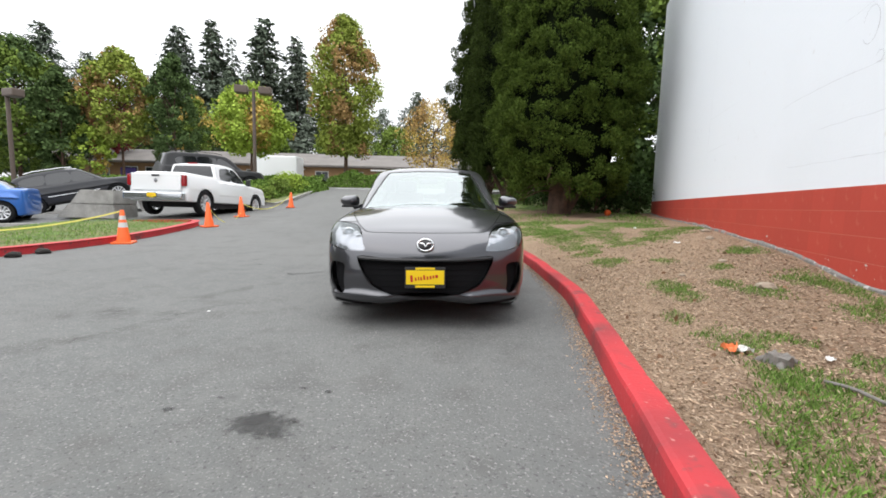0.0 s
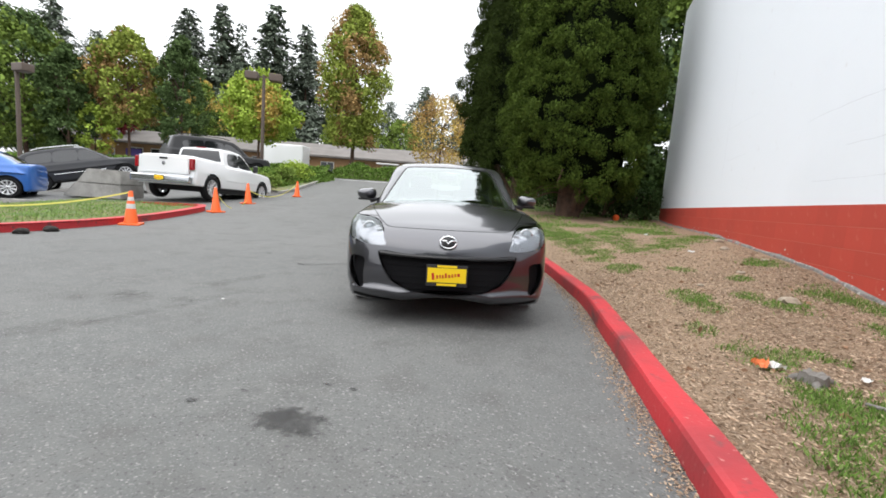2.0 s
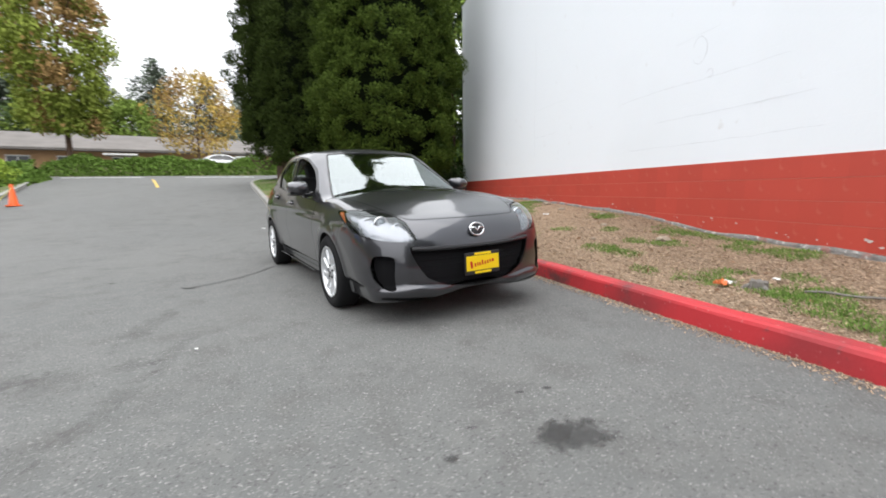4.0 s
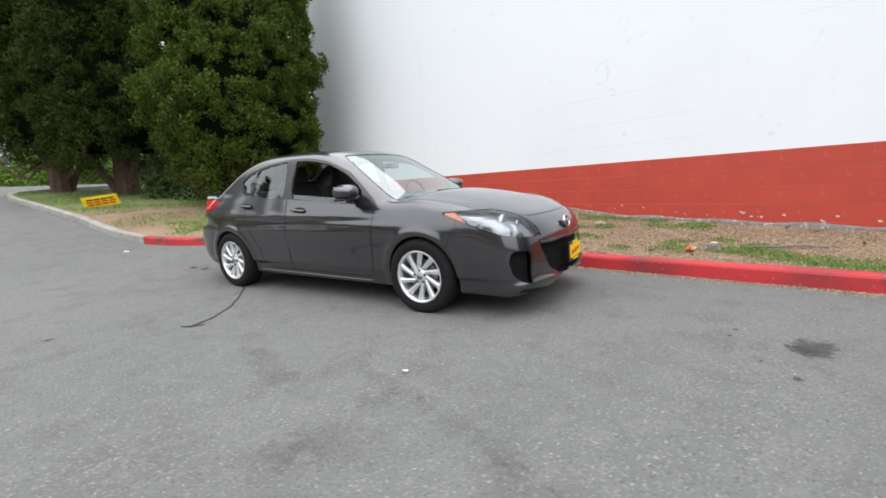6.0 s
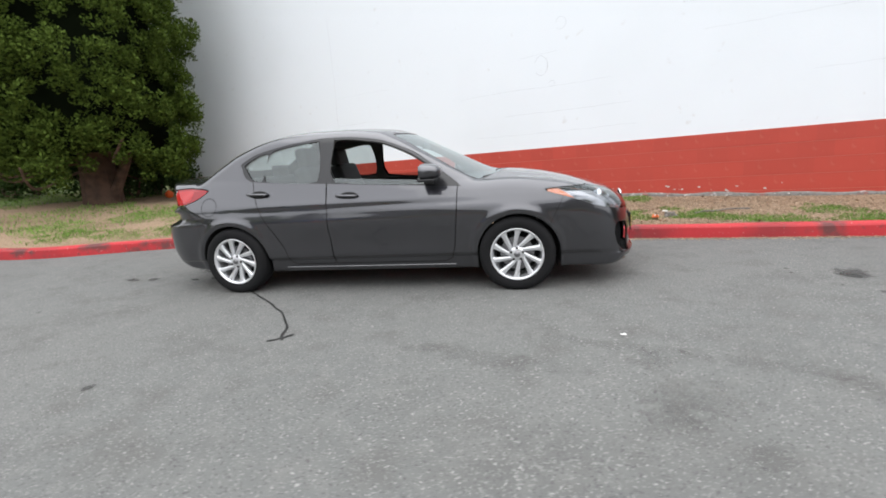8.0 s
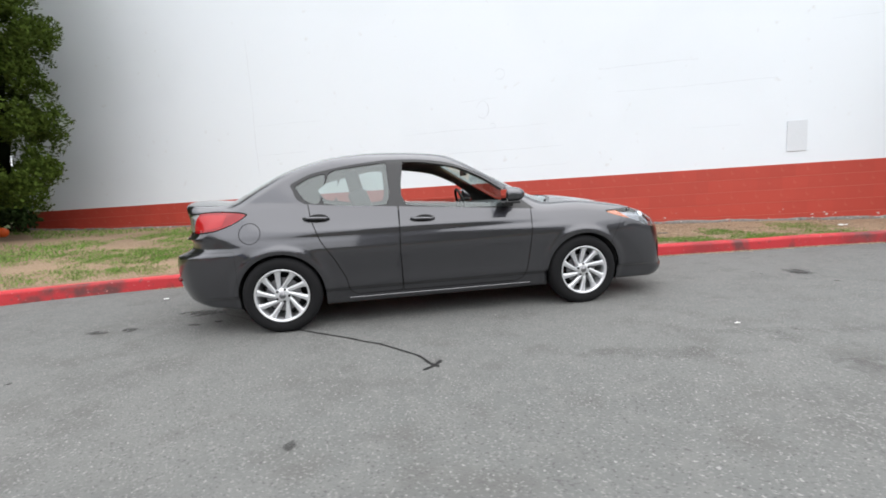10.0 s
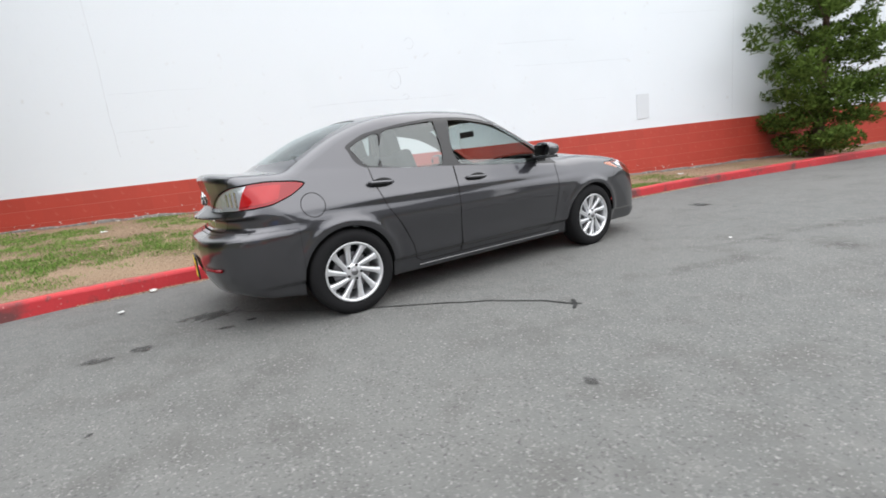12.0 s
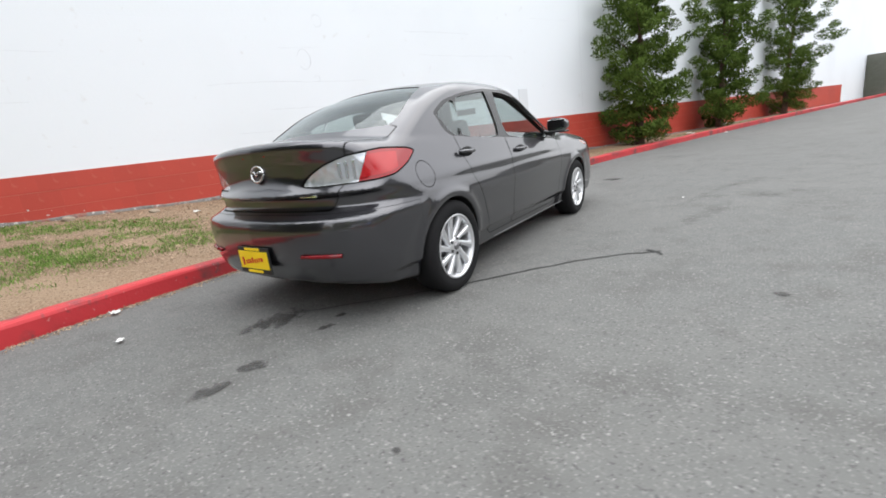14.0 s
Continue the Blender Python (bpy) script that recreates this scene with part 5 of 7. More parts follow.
ribbon("barrier_tape", sagging((-7.20, 1.20, 0.74), (-11.5, -1.6, 0.55), 0.36), 0.03, TAPE, "sagging yellow barrier tape over grass", "tape")
ribbon("barrier_tape", sagging((-8.19, 4.35, 0.80), (-9.26, 6.77, 0.62), 0.42), 0.03, TAPE, "sagging pale barrier tape between cones", "tape")
ribbon("barrier_tape", sagging((-9.26, 6.77, 0.9), (-10.55, 11.18, 1.3), 0.40), 0.03, TAPE, "sagging pale barrier tape between cones", "tape")

# ---- lot lighting pole ----
POLE = bumped(mat("brown_painted_steel", (0.10, 0.075, 0.06), 0.5, 0.3), 20, 0.1)
gz = road_z(-15.7, 14.9)
pole = thing("lamp_post", Matrix.Translation((-15.75, 14.95, gz)) @ Matrix.Rotation(0.5, 4, "Z"), "brown steel lot lamp post with twin box lamps", "street lamp")
bm = bmesh.new()
rod(bm, (0, 0, 0), (0, 0, 6.0), 0.10, 0.085, 12)
part("pole", bm, POLE, pole, smooth=False)
bm = bmesh.new()
rod(bm, (0, 0, 0), (0, 0, 0.6), 0.22, 0.22, 14)
part("footing", bm, CONCRETE, pole)
bm = bmesh.new()
box(bm, -0.55, 0.55, -0.03, 0.03, 5.85, 5.92)
part("arm", bm, POLE, pole)
for s in (-1, 1):
    bm = bmesh.new()
    rounded(bm, (s * 0.62, 0, 5.9), (0.66, 0.5, 0.40), 0.05)
    part("lamp_box", bm, POLE, pole, "brown box lamp", True)
pole2 = thing("lamp_post", Matrix.Translation((-24.6, 8.6, road_z(-24.6, 8.6))), "brown steel lot lamp post with box lamp", "street lamp")
bm = bmesh.new()
rod(bm, (0, 0, 0), (0, 0, 5.4), 0.10, 0.085, 12)
part("pole", bm, POLE, pole2)
bm = bmesh.new()
rounded(bm, (0.45, 0, 5.3), (0.8, 0.5, 0.36), 0.05)
part("lamp_box", bm, POLE, pole2, "brown box lamp", True)

# ---- long low building ----
ROOFING = bumped(mixed(mat("grey_shingle_roof", (0.17, 0.155, 0.145), 0.9), [(0.8, 0.4, 0.7, (0.13, 0.12, 0.11), 5)]), 12, 0.4)
TANWALL = mixed(mat("tan_siding", (0.40, 0.24, 0.12), 0.8), [(1.2, 0.4, 0.7, (0.33, 0.19, 0.10), 4)])
DARK_GLASS = mat("dark_window", (0.03, 0.035, 0.04), 0.1)
CREAM = mat("white_trim_paint", (0.75, 0.75, 0.73), 0.6)
BANNER_BLUE = mat("blue_banner", (0.12, 0.08, 0.35), 0.7)
BANNER_RED = mat("red_banner", (0.40, 0.03, 0.04), 0.7)
bx, by = -33.0, 40.0
house = thing("low_building", Matrix.Translation((bx, by, 2.45)) @ Matrix.Rotation(math.atan2(13.1, 42.0), 4, "Z"), "long low tan building with grey shingle roof", "building")
bm = bmesh.new()
box(bm, -30, 26, 0, 9, 0, 2.75)
part("wall", bm, TANWALL, house, "tan and brown siding")
bm = bmesh.new()
prof = [(-1.2, 2.65), (-1.2, 2.85), (4.5, 4.75), (10.2, 2.85), (10.2, 2.65)]
ring = [[bm.verts.new((sx, p[0], p[1])) for p in prof] for sx in (-31, 27)]
for k in range(5):
    bm.faces.new((ring[0][k], ring[1][k], ring[1][(k + 1) % 5], ring[0][(k + 1) % 5]))
bm.faces.new(ring[0][::-1])
bm.faces.new(ring[1])
bmesh.ops.recalc_face_normals(bm, faces=bm.faces)
part("roof", bm, ROOFING, house, "grey shingle roof")
for k, x in enumerate((-27, -22.5, -19, -16, -12.5, -8, -3.5, 1.2, 4.6, 8.5, 12.2, 15.0, 19.5, 23.5)):
    w = 1.5 if k % 3 else 2.3
    bm = bmesh.new()
    box(bm, x - w / 2, x + w / 2, -0.06, 0.02, 0.75 if k % 2 else 0.1, 2.1)
    win = part("window", bm, DARK_GLASS, house, "dark window")
    bm = bmesh.new()
    for x0, x1, z0, z1 in ((-w / 2 - 0.08, -w / 2, 0.7, 2.2), (w / 2, w / 2 + 0.08, 0.7, 2.2), (-w / 2 - 0.08, w / 2 + 0.08, 2.1, 2.2), (-0.04, 0.04, 0.75, 2.1)):
        box(bm, x + x0, x + x1, -0.09, -0.02, z0, z1)
    part("window_frame", bm, CREAM, win, "white window frame")
    if k % 3 == 1:
        bm = bmesh.new()
        rounded(bm, (x, -0.75, 2.35), (w + 1.2, 1.4, 0.16), 0.04)
        part("awning", bm, CREAM, house, "white awning")
for x, c, w in ((-19.3, BANNER_BLUE, 1.9), (-15.2, BANNER_RED, 1.0)):
    bm = bmesh.new()
    box(bm, x - w / 2, x + w / 2, -0.16, -0.12, 0.9, 2.0)
    part("banner", bm, c, house, "coloured banner on wall")
trailer = thing("cargo_trailer", Matrix.Translation((-25.0, 29.0, road_z(-25, 29))) @ Matrix.Rotation(0.3, 4, "Z"), "white enclosed cargo trailer by building", "trailer")
bm = bmesh.new()
rounded(bm, (0, 0, 1.75), (3.7, 2.0, 2.1), 0.12)
part("box", bm, WHITE_PAINT, trailer, "white trailer box", True)
bm = bmesh.new()
box(bm, -1.5, 1.5, -0.9, 0.9, 0.45, 0.72)
part("chassis", bm, PLASTIC, trailer)
for sx in (-0.45, 0.45):
    for sy in (-1.0, 1.0):
        build_wheel(trailer, 0.34, 0.2, 0.2, 10, 0.0, Matrix.Translation((sx, sy * 0.92, 0.34)) @ Matrix.Rotation(math.pi / 2 * sy, 4, "Z"))

# ---- plain backdrops added to the west and south to darken the sedan's reflections ----
BACKDROP = bumped(mixed(mat("grey_green_backdrop", (0.10, 0.105, 0.085), 0.9), [(0.4, 0.4, 0.65, (0.15, 0.15, 0.13), 6)]), 3, 0.6, 0.1)
for x0, x1, y0, y1, z1 in ((-30, -29, -8, 5, 3.5), (-30, -29, -44, -8.01, 11), (-29, 4.2, -45.2, -44.2, 3.2)):
    bm = bmesh.new()
    box(bm, x0, x1, y0, y1, -0.5, z1)
    me = bpy.data.meshes.new("reflection_backdrop")
    bm.to_mesh(me)
    bm.free()
    me.materials.append(BACKDROP)
    solo("reflection_backdrop", me, "added plain grey-green backdrop that darkens reflections in the sedan", "wall", kind="structure")


# ---- plants ----
def leaf_mat(name, color, amount=0.4, rough=0.6):
    return varied(mat(name, color, rough, Specular_IOR_Level=0.02), amount)


def leaves(name, C, D, size, material, seed, kind=None, wide=0.5, face=None):
    """One mesh of small bent leaves at the places C, pointing along D."""
    rng = np.random.default_rng(seed)
    n = len(C)
    D = D / np.maximum(np.linalg.norm(D, axis=1), 1e-9)[:, None]
    S = np.cross(D, rng.normal(size=(n, 3)) if face is None else face + rng.normal(size=(n, 3)) * 0.28)
    S /= np.maximum(np.linalg.norm(S, axis=1), 1e-9)[:, None]
    U = np.cross(S, D)
    L = (size * rng.uniform(0.6, 1.35, n))[:, None]
    W = L * wide
    V = np.stack([C, C + D * L * 0.5 + S * W * 0.5 + U * L * 0.08, C + D * L - U * L * 0.06, C + D * L * 0.5 - S * W * 0.5 + U * L * 0.08], 1).reshape(-1, 3)
    me = bpy.data.meshes.new(name)
    me.vertices.add(len(V))
    me.vertices.foreach_set("co", V.astype(np.float32).ravel())
    me.loops.add(n * 4)
    me.loops.foreach_set("vertex_index", np.arange(n * 4, dtype=np.int32))
    me.polygons.add(n)
    me.polygons.foreach_set("loop_start", np.arange(0, n * 4, 4, dtype=np.int32))
    me.update(calc_edges=True)
    me.materials.append(material)
    return me


def lobes(centres, radii, per, seed, up=0.35, squash=0.85):
    """Leaf places, directions and facings on the outer side of many small puffs."""
    rng = np.random.default_rng(seed)
    P, D, F = [], [], []
    for c, r in zip(centres, radii):
        k = max(8, int(per * (r / np.mean(radii)) ** 2))
        d = rng.normal(size=(k, 3))
        d /= np.linalg.norm(d, axis=1)[:, None]
        rad = r * rng.uniform(0.55, 1.0, k)[:, None]
        P.append(np.array(c) + d * rad * np.array((1, 1, squash)))
        tan = np.cross(d, rng.normal(size=(k, 3)))
        D.append(d * 0.45 + tan * 0.6 + np.array((0, 0, up * 0.7)) + rng.normal(size=(k, 3)) * 0.2)
        F.append(d)
    return np.concatenate(P), np.concatenate(D), np.concatenate(F)


BARK = bumped(mixed(mat("brown_bark", (0.11, 0.065, 0.045), 0.95), [(6, 0.4, 0.7, (0.06, 0.038, 0.028), 6)]), 25, 0.8, 0.02)
# near black: the shade between foliage tufts is put into this colour
CORE = mat("crown_shade_black", (0.007, 0.010, 0.005), 1.0, Specular_IOR_Level=0.0)


def trunk_mesh(bm, base, top, r0, r1, seed, bends=6):
    rng = np.random.default_rng(seed)
    base, top = Vector(base), Vector(top)
    pts = [base.lerp(top, k / bends) + Vector((rng.normal() * 0.03, rng.normal() * 0.03, 0)) * (top - base).length * 0.4 * (k / bends) for k in range(bends + 1)]
    for k in range(bends):
        a, b = r0 + (r1 - r0) * k / bends, r0 + (r1 - r0) * (k + 1) / bends
        rod(bm, pts[k], pts[k + 1], a * (1.25 if k == 0 else 1), b, 10)
    return pts


def cypress(x, y, z, height, radius, seed, bottom, label, mat_leaf, spread=1.0, per=150, leaf=0.10):
    tree = thing("cypress_tree", Matrix.Translation((x, y, z)), label, "tree")
    rng = np.random.default_rng(seed)
    bm = bmesh.new()
    trunk_mesh(bm, (0, 0, -0.2), (0, 0, height * 0.8), 0.34, 0.08, seed)
    for k in range(3):
        a = rng.uniform(0, 6.28)
        trunk_mesh(bm, (0.15 * math.cos(a), 0.15 * math.sin(a), -0.1), (radius * 0.6 * math.cos(a), radius * 0.6 * math.sin(a), bottom + 1.2), 0.13, 0.05, seed + k, 4)
    part("trunk", bm, BARK, tree, "reddish brown trunk")
    for k in range(7):
        a = rng.uniform(0, 6.28)
        bm = bmesh.new()
        tube(bm, along([(0.2 * math.cos(a), 0.2 * math.sin(a), 0.75 + 0.1 * k), (0.8 * math.cos(a + 0.2), 0.8 * math.sin(a + 0.2), 0.72 + 0.08 * k), (1.5 * math.cos(a - 0.1), 1.5 * math.sin(a - 0.1), 0.42 + 0.1 * k), (1.9 * math.cos(a), 1.9 * math.sin(a), 0.9 + 0.1 * k)], 0.12), 0.028, 6)
        part("dead_branch", bm, BARK, tree, "bare crooked lower branch")

    def prof(t):
        return radius * (0.62 + 0.38 * math.sin(math.pi * min(1, t * 1.25 + 0.22))) * min(1, (1 - t) * 2.6) ** 0.6
    C, R = [], []
    zz = bottom + 0.25
    while zz < height - 0.4:
        gap = 0.74 * spread if zz < 8.5 else 1.2
        t = (zz - bottom) / (height - bottom)
        count = max(4, int(2 * math.pi * prof(t) / gap))
        turn = rng.uniform(0, 6.28)
        for k in range(count):
            a = turn + 6.2832 * (k + rng.uniform(-0.3, 0.3)) / count
            za = zz + rng.uniform(-0.28, 0.28)
            swell = 0.88 + 0.22 * noise.noise((math.cos(a) * 1.8 + seed, math.sin(a) * 1.8, za * 0.6)) + rng.uniform(-0.10, 0.07)
            pad = gap * rng.uniform(0.42, 0.62)
            mid = Vector((math.cos(a), math.sin(a), 0)) * (prof(t) * swell - pad * 0.6)
            mid.z = za
            for j in range(9):
                d = Vector((math.cos(a), math.sin(a), 0.35)) * 0.75 + Vector((rng.normal(), rng.normal(), rng.normal())) * 0.75
                d.normalize()
                C.append(tuple(mid + d * pad * rng.uniform(0.55, 1.0)))
                R.append(pad * rng.uniform(0.30, 0.48))
        zz += gap * 0.62
    P, D, F = lobes(C, R, per, seed, 0.8, 1.0)
    under("crown", leaves("crown", P, D, leaf, mat_leaf, seed, wide=0.52, face=F), tree, "dense dark green scaly foliage in upright tufts")
    # added shell inside the crown, painted near black as shade behind the tufts
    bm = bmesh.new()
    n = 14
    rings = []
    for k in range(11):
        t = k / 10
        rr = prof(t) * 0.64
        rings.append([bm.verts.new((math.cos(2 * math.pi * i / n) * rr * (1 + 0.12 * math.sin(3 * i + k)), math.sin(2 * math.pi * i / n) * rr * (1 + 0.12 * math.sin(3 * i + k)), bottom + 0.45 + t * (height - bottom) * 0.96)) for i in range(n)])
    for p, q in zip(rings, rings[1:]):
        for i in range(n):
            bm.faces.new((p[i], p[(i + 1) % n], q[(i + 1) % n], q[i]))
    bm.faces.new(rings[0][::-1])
    part("crown_shade_core", bm, CORE, tree, "near-black core that paints shade inside the crown", True)
    return tree


CYP = leaf_mat("cypress_green", (0.062, 0.093, 0.018), 0.4)
CYP_DARK = leaf_mat("cypress_dark_green", (0.036, 0.053, 0.013), 0.4)
cypress(1.25, 9.3, 0.80, 14.5, 2.45, 3, 0.72, "tall dense cypress tree with low skirt beside white wall", CYP, 0.9, 62, 0.070)
cypress(-1.3, 15.6, 1.3, 15.5, 2.5, 5, 1.2, "tall dark columnar cypress tree on lawn", CYP_DARK, 1.2, 62, 0.085)
cypress(-3.2, 18.6, 1.6, 15.0, 2.2, 8, 1.4, "tall dark columnar cypress tree near lot entrance", CYP_DARK, 1.3, 62, 0.095)


def broadleaf(x, y, z, height, radius, seed, material, label, clear=0.22, shape="oval", lobes_n=120, per=46, leaf=0.28, trunk=0.16, second=None, name="deciduous_tree"):
    tree = thing(name, Matrix.Translation((x, y, z)), label, "tree")
    rng = np.random.default_rng(seed)
    bm = bmesh.new()
    trunk_mesh(bm, (0, 0, -0.2), (0, 0, height * 0.82), trunk, trunk * 0.2, seed)
    for k in range(7):
        a, t = rng.uniform(0, 6.28), rng.uniform(clear, 0.65)
        trunk_mesh(bm, (0, 0, t * height), (radius * 0.75 * math.cos(a), radius * 0.75 * math.sin(a), (t + 0.22) * height), trunk * 0.45, trunk * 0.1, seed + k, 4)
    part("trunk", bm, BARK, tree, "brown trunk and limbs")
    C, R = [], []
    for _ in range(lobes_n):
        t = rng.uniform(0, 1)
        if shape == "oval":
            w = math.sin(math.pi * (t * 0.86 + 0.12)) ** 0.7
        elif shape == "cone":
            w = (1 - t) ** 0.8 * min(1, t * 6 + 0.5)
        else:
            w = min(1, t * 4 + 0.55) * min(1, (1 - t) * 3.0) ** 0.7
        a = rng.uniform(0, 6.2832)
        rr = radius * w * rng.uniform(0.35, 1.0) ** 0.6 * (0.9 + 0.25 * noise.noise((math.cos(a) * 2 + seed, math.sin(a) * 2, t * 5)))
        C.append((rr * math.cos(a), rr * math.sin(a), height * (clear + (1 - clear) * t)))
        R.append(rng.uniform(0.5, 1.0) * radius * 0.22)
    P, D, F = lobes(C, R, per, seed, 0.1)
    if second:
        pick = np.array([noise.noise((p[0] * 0.5 + seed, p[1] * 0.5, p[2] * 0.45)) + 0.3 * (p[2] / height - 0.62) for p in P]) + rng.normal(size=len(P)) * 0.08 > 0.16
        under("crown", leaves("crown", P[pick], D[pick], leaf, second, seed + 1, wide=0.8, face=F[pick]), tree, "turning foliage")
        P, D, F = P[~pick], D[~pick], F[~pick]
    under("crown", leaves("crown", P, D, leaf, material, seed, wide=0.8, face=F), tree, "leafy crown")
    return tree


def fir(x, y, z, height, radius, seed, material, label, sparse=1.0):
    tree = thing("fir_tree", Matrix.Translation((x, y, z)), label, "tree")
    rng = np.random.default_rng(seed)
    bm = bmesh.new()
    rod(bm, (0, 0, -0.3), (0, 0, height), 0.014 * height, 0.02, 8)
    part("trunk", bm, BARK, tree, "straight brown trunk")
    P, D, F = [], [], []
    tiers = int(34 * sparse) + 8
    for k in range(tiers):
        t = 0.12 + 0.88 * k / tiers
        rr = radius * (1 - t) ** 0.75 * rng.uniform(0.65, 1.1) + 0.25
        for b in range(int(5 * sparse) + 2):
            a = rng.uniform(0, 6.2832)
            L = rr * rng.uniform(0.6, 1.1)
            n = max(5, int(L * 9))
            s = rng.uniform(0.1, 1, n)
            droop = -0.25 * L * s ** 1.5
            c = np.stack([np.cos(a) * L * s, np.sin(a) * L * s, t * height + droop + 0.25 * s], 1) + rng.normal(size=(n, 3)) * 0.14 * L * 0.5
            P.append(c)
            F.append(np.tile((np.cos(a), np.sin(a), 1.0), (n, 1)))
            D.append(np.stack([np.cos(a) + rng.normal(size=n) * 0.8, np.sin(a) + rng.normal(size=n) * 0.8, -0.35 + rng.normal(size=n) * 0.3], 1))
    P, D, F = np.concatenate(P), np.concatenate(D), np.concatenate(F)
    under("crown", leaves("crown", P, D, 0.030 * height, material, seed, wide=0.45, face=F), tree, "layered dark needles with gaps")
    return tree


FIR = leaf_mat("fir_needles", (0.135, 0.165, 0.120), 0.4)
FIR2 = leaf_mat("fir_needles_grey", (0.145, 0.172, 0.132), 0.4)
LIME = leaf_mat("lime_green_leaves", (0.31, 0.41, 0.07), 0.35)
MID = leaf_mat("mid_green_leaves", (0.16, 0.225, 0.05), 0.4)
DEEP = leaf_mat("deep_green_leaves", (0.075, 0.115, 0.042), 0.4)
GOLD = leaf_mat("golden_leaves", (0.48, 0.35, 0.10), 0.35)
TURNING = leaf_mat("yellow_green_leaves", (0.24, 0.29, 0.06), 0.4)
RUST = leaf_mat("rust_red_leaves", (0.33, 0.215, 0.09), 0.4)
CRIMSON = leaf_mat("crimson_leaves", (0.16, 0.035, 0.035), 0.4)
G = 2.2
broadleaf(-20.4, 20.0, 1.7, 6.9, 2.75, 11, LIME, "lime and gold maple tree behind lamp post", 0.38, "oval", 240, 50, 0.20, 0.12, GOLD)
broadleaf(-18.3, 29.3, G, 14.3, 3.5, 12, TURNING, "tall maple turning rust and green behind hedge", 0.22, "oval", 420, 60, 0.22, 0.2, RUST)
broadleaf(-12.1, 35.4, G + 0.3, 8.4, 3.9, 13, GOLD, "spreading small tree turning gold and orange", 0.24, "oval", 170, 30, 0.20, 0.12, RUST)
broadleaf(-39.3, 30.3, G + 0.3, 12.9, 2.5, 14, DEEP, "narrow upright hornbeam tree, dark green", 0.18, "column", 170, 60, 0.26, 0.15)
broadleaf(-47.2, 24.5, G, 10.8, 2.3, 15, DEEP, "narrow upright hornbeam tree, dark green", 0.1, "column", 150, 60, 0.26, 0.15)
broadleaf(-44.5, 28.5, G, 13.4, 3.8, 16, TURNING, "round broadleaf tree turning in autumn", 0.30, "oval", 190, 60, 0.30, 0.16, RUST)
broadleaf(-51.5, 23.4, G, 13.6, 4.6, 17, MID, "broad green tree in the lot", 0.10, "oval", 260, 60, 0.32, 0.18, DEEP)
broadleaf(-56.0, 17.0, G, 12.0, 4.0, 18, MID, "broad green tree in the lot", 0.14, "oval", 170, 50, 0.32, 0.18)
broadleaf(-46.0, 26.2, G, 5.6, 2.0, 19, LIME, "small lime green tree in the lot", 0.2, "oval", 70, 40, 0.26, 0.09, GOLD)
broadleaf(-55.0, 34.0, G + 0.5, 13.5, 3.2, 20, CRIMSON, "dark red plum tree among green trees", 0.15, "oval", 110, 40, 0.34, 0.16)
broadleaf(-33.5, 53.0, G + 0.5, 9.5, 4.0, 22, DEEP, "low dark green tree behind building", 0.1, "oval", 130, 45, 0.34, 0.16, MID)
broadleaf(-24.5, 54.0, G + 0.5, 9.0, 4.0, 23, MID, "low green tree behind building", 0.1, "oval", 130, 45, 0.34, 0.16)
broadleaf(6.2, 20.0, 1.9, 12.5, 3.6, 24, DEEP, "leafy green tree behind the wall corner", 0.05, "column", 420, 80, 0.24, 0.18, MID)
broadleaf(-52.0, 45.0, G + 0.4, 12.5, 3.2, 27, MID, "broadleaf tree turning gold and green", 0.15, "oval", 150, 45, 0.32, 0.16, GOLD)
# understory between the lot and the wood
for k, (x, y, h, r) in enumerate(((-68, 36, 10.5, 5.5), (-62, 43, 10.0, 5.5), (-77, 30, 11.0, 6.0), (-70, 24, 12, 5.5), (-56, 50, 9.5, 5.0), (-48, 56, 9.0, 5.0))):
    broadleaf(x, y, G + 0.4, h, r, 140 + k, DEEP, "dark green tree at the edge of the wood", 0.02, "oval", 130, 45, 0.42, 0.16, MID if k % 2 else None)
for k, (x, y, h, r) in enumerate(((-73.5, 61.5, 31, 5.2), (-68.5, 64.5, 32.7, 4.6), (-65.5, 66.5, 30, 3.2), (-58.5, 67.5, 33.5, 6.0), (-52.5, 69.5, 30, 5.0), (-44.5, 71, 27, 5.0), (-95, 42, 29, 7.0), (-91, 49, 28.5, 5.5),
                                  (-80, 58, 22, 6.0), (-31, 80, 21, 6.5), (-24, 84, 19, 6.0), (-18, 82, 17, 5.5), (-37, 76, 17, 6.0), (-62, 62, 22, 6.0), (-103, 30, 27, 7.5), (-8, 84, 18, 6.0), (2, 80, 19, 6.0), (-78, 48, 22, 6.5), (-111, 22, 24, 7.0))):
    fir(x, y, G + 0.8, h, r * 1.95, 40 + k, FIR if k % 2 else FIR2, ("tall dark fir tree with ragged outline" if h > 26 else "dark fir tree in a wood behind building"), 0.62 if k == 2 else 1.0)


# low green banks beyond the lot
IVY = leaf_mat("ground_cover_green", (0.13, 0.21, 0.045), 0.4)
SHRUB = leaf_mat("shrub_dark_green", (0.040, 0.068, 0.022), 0.45)


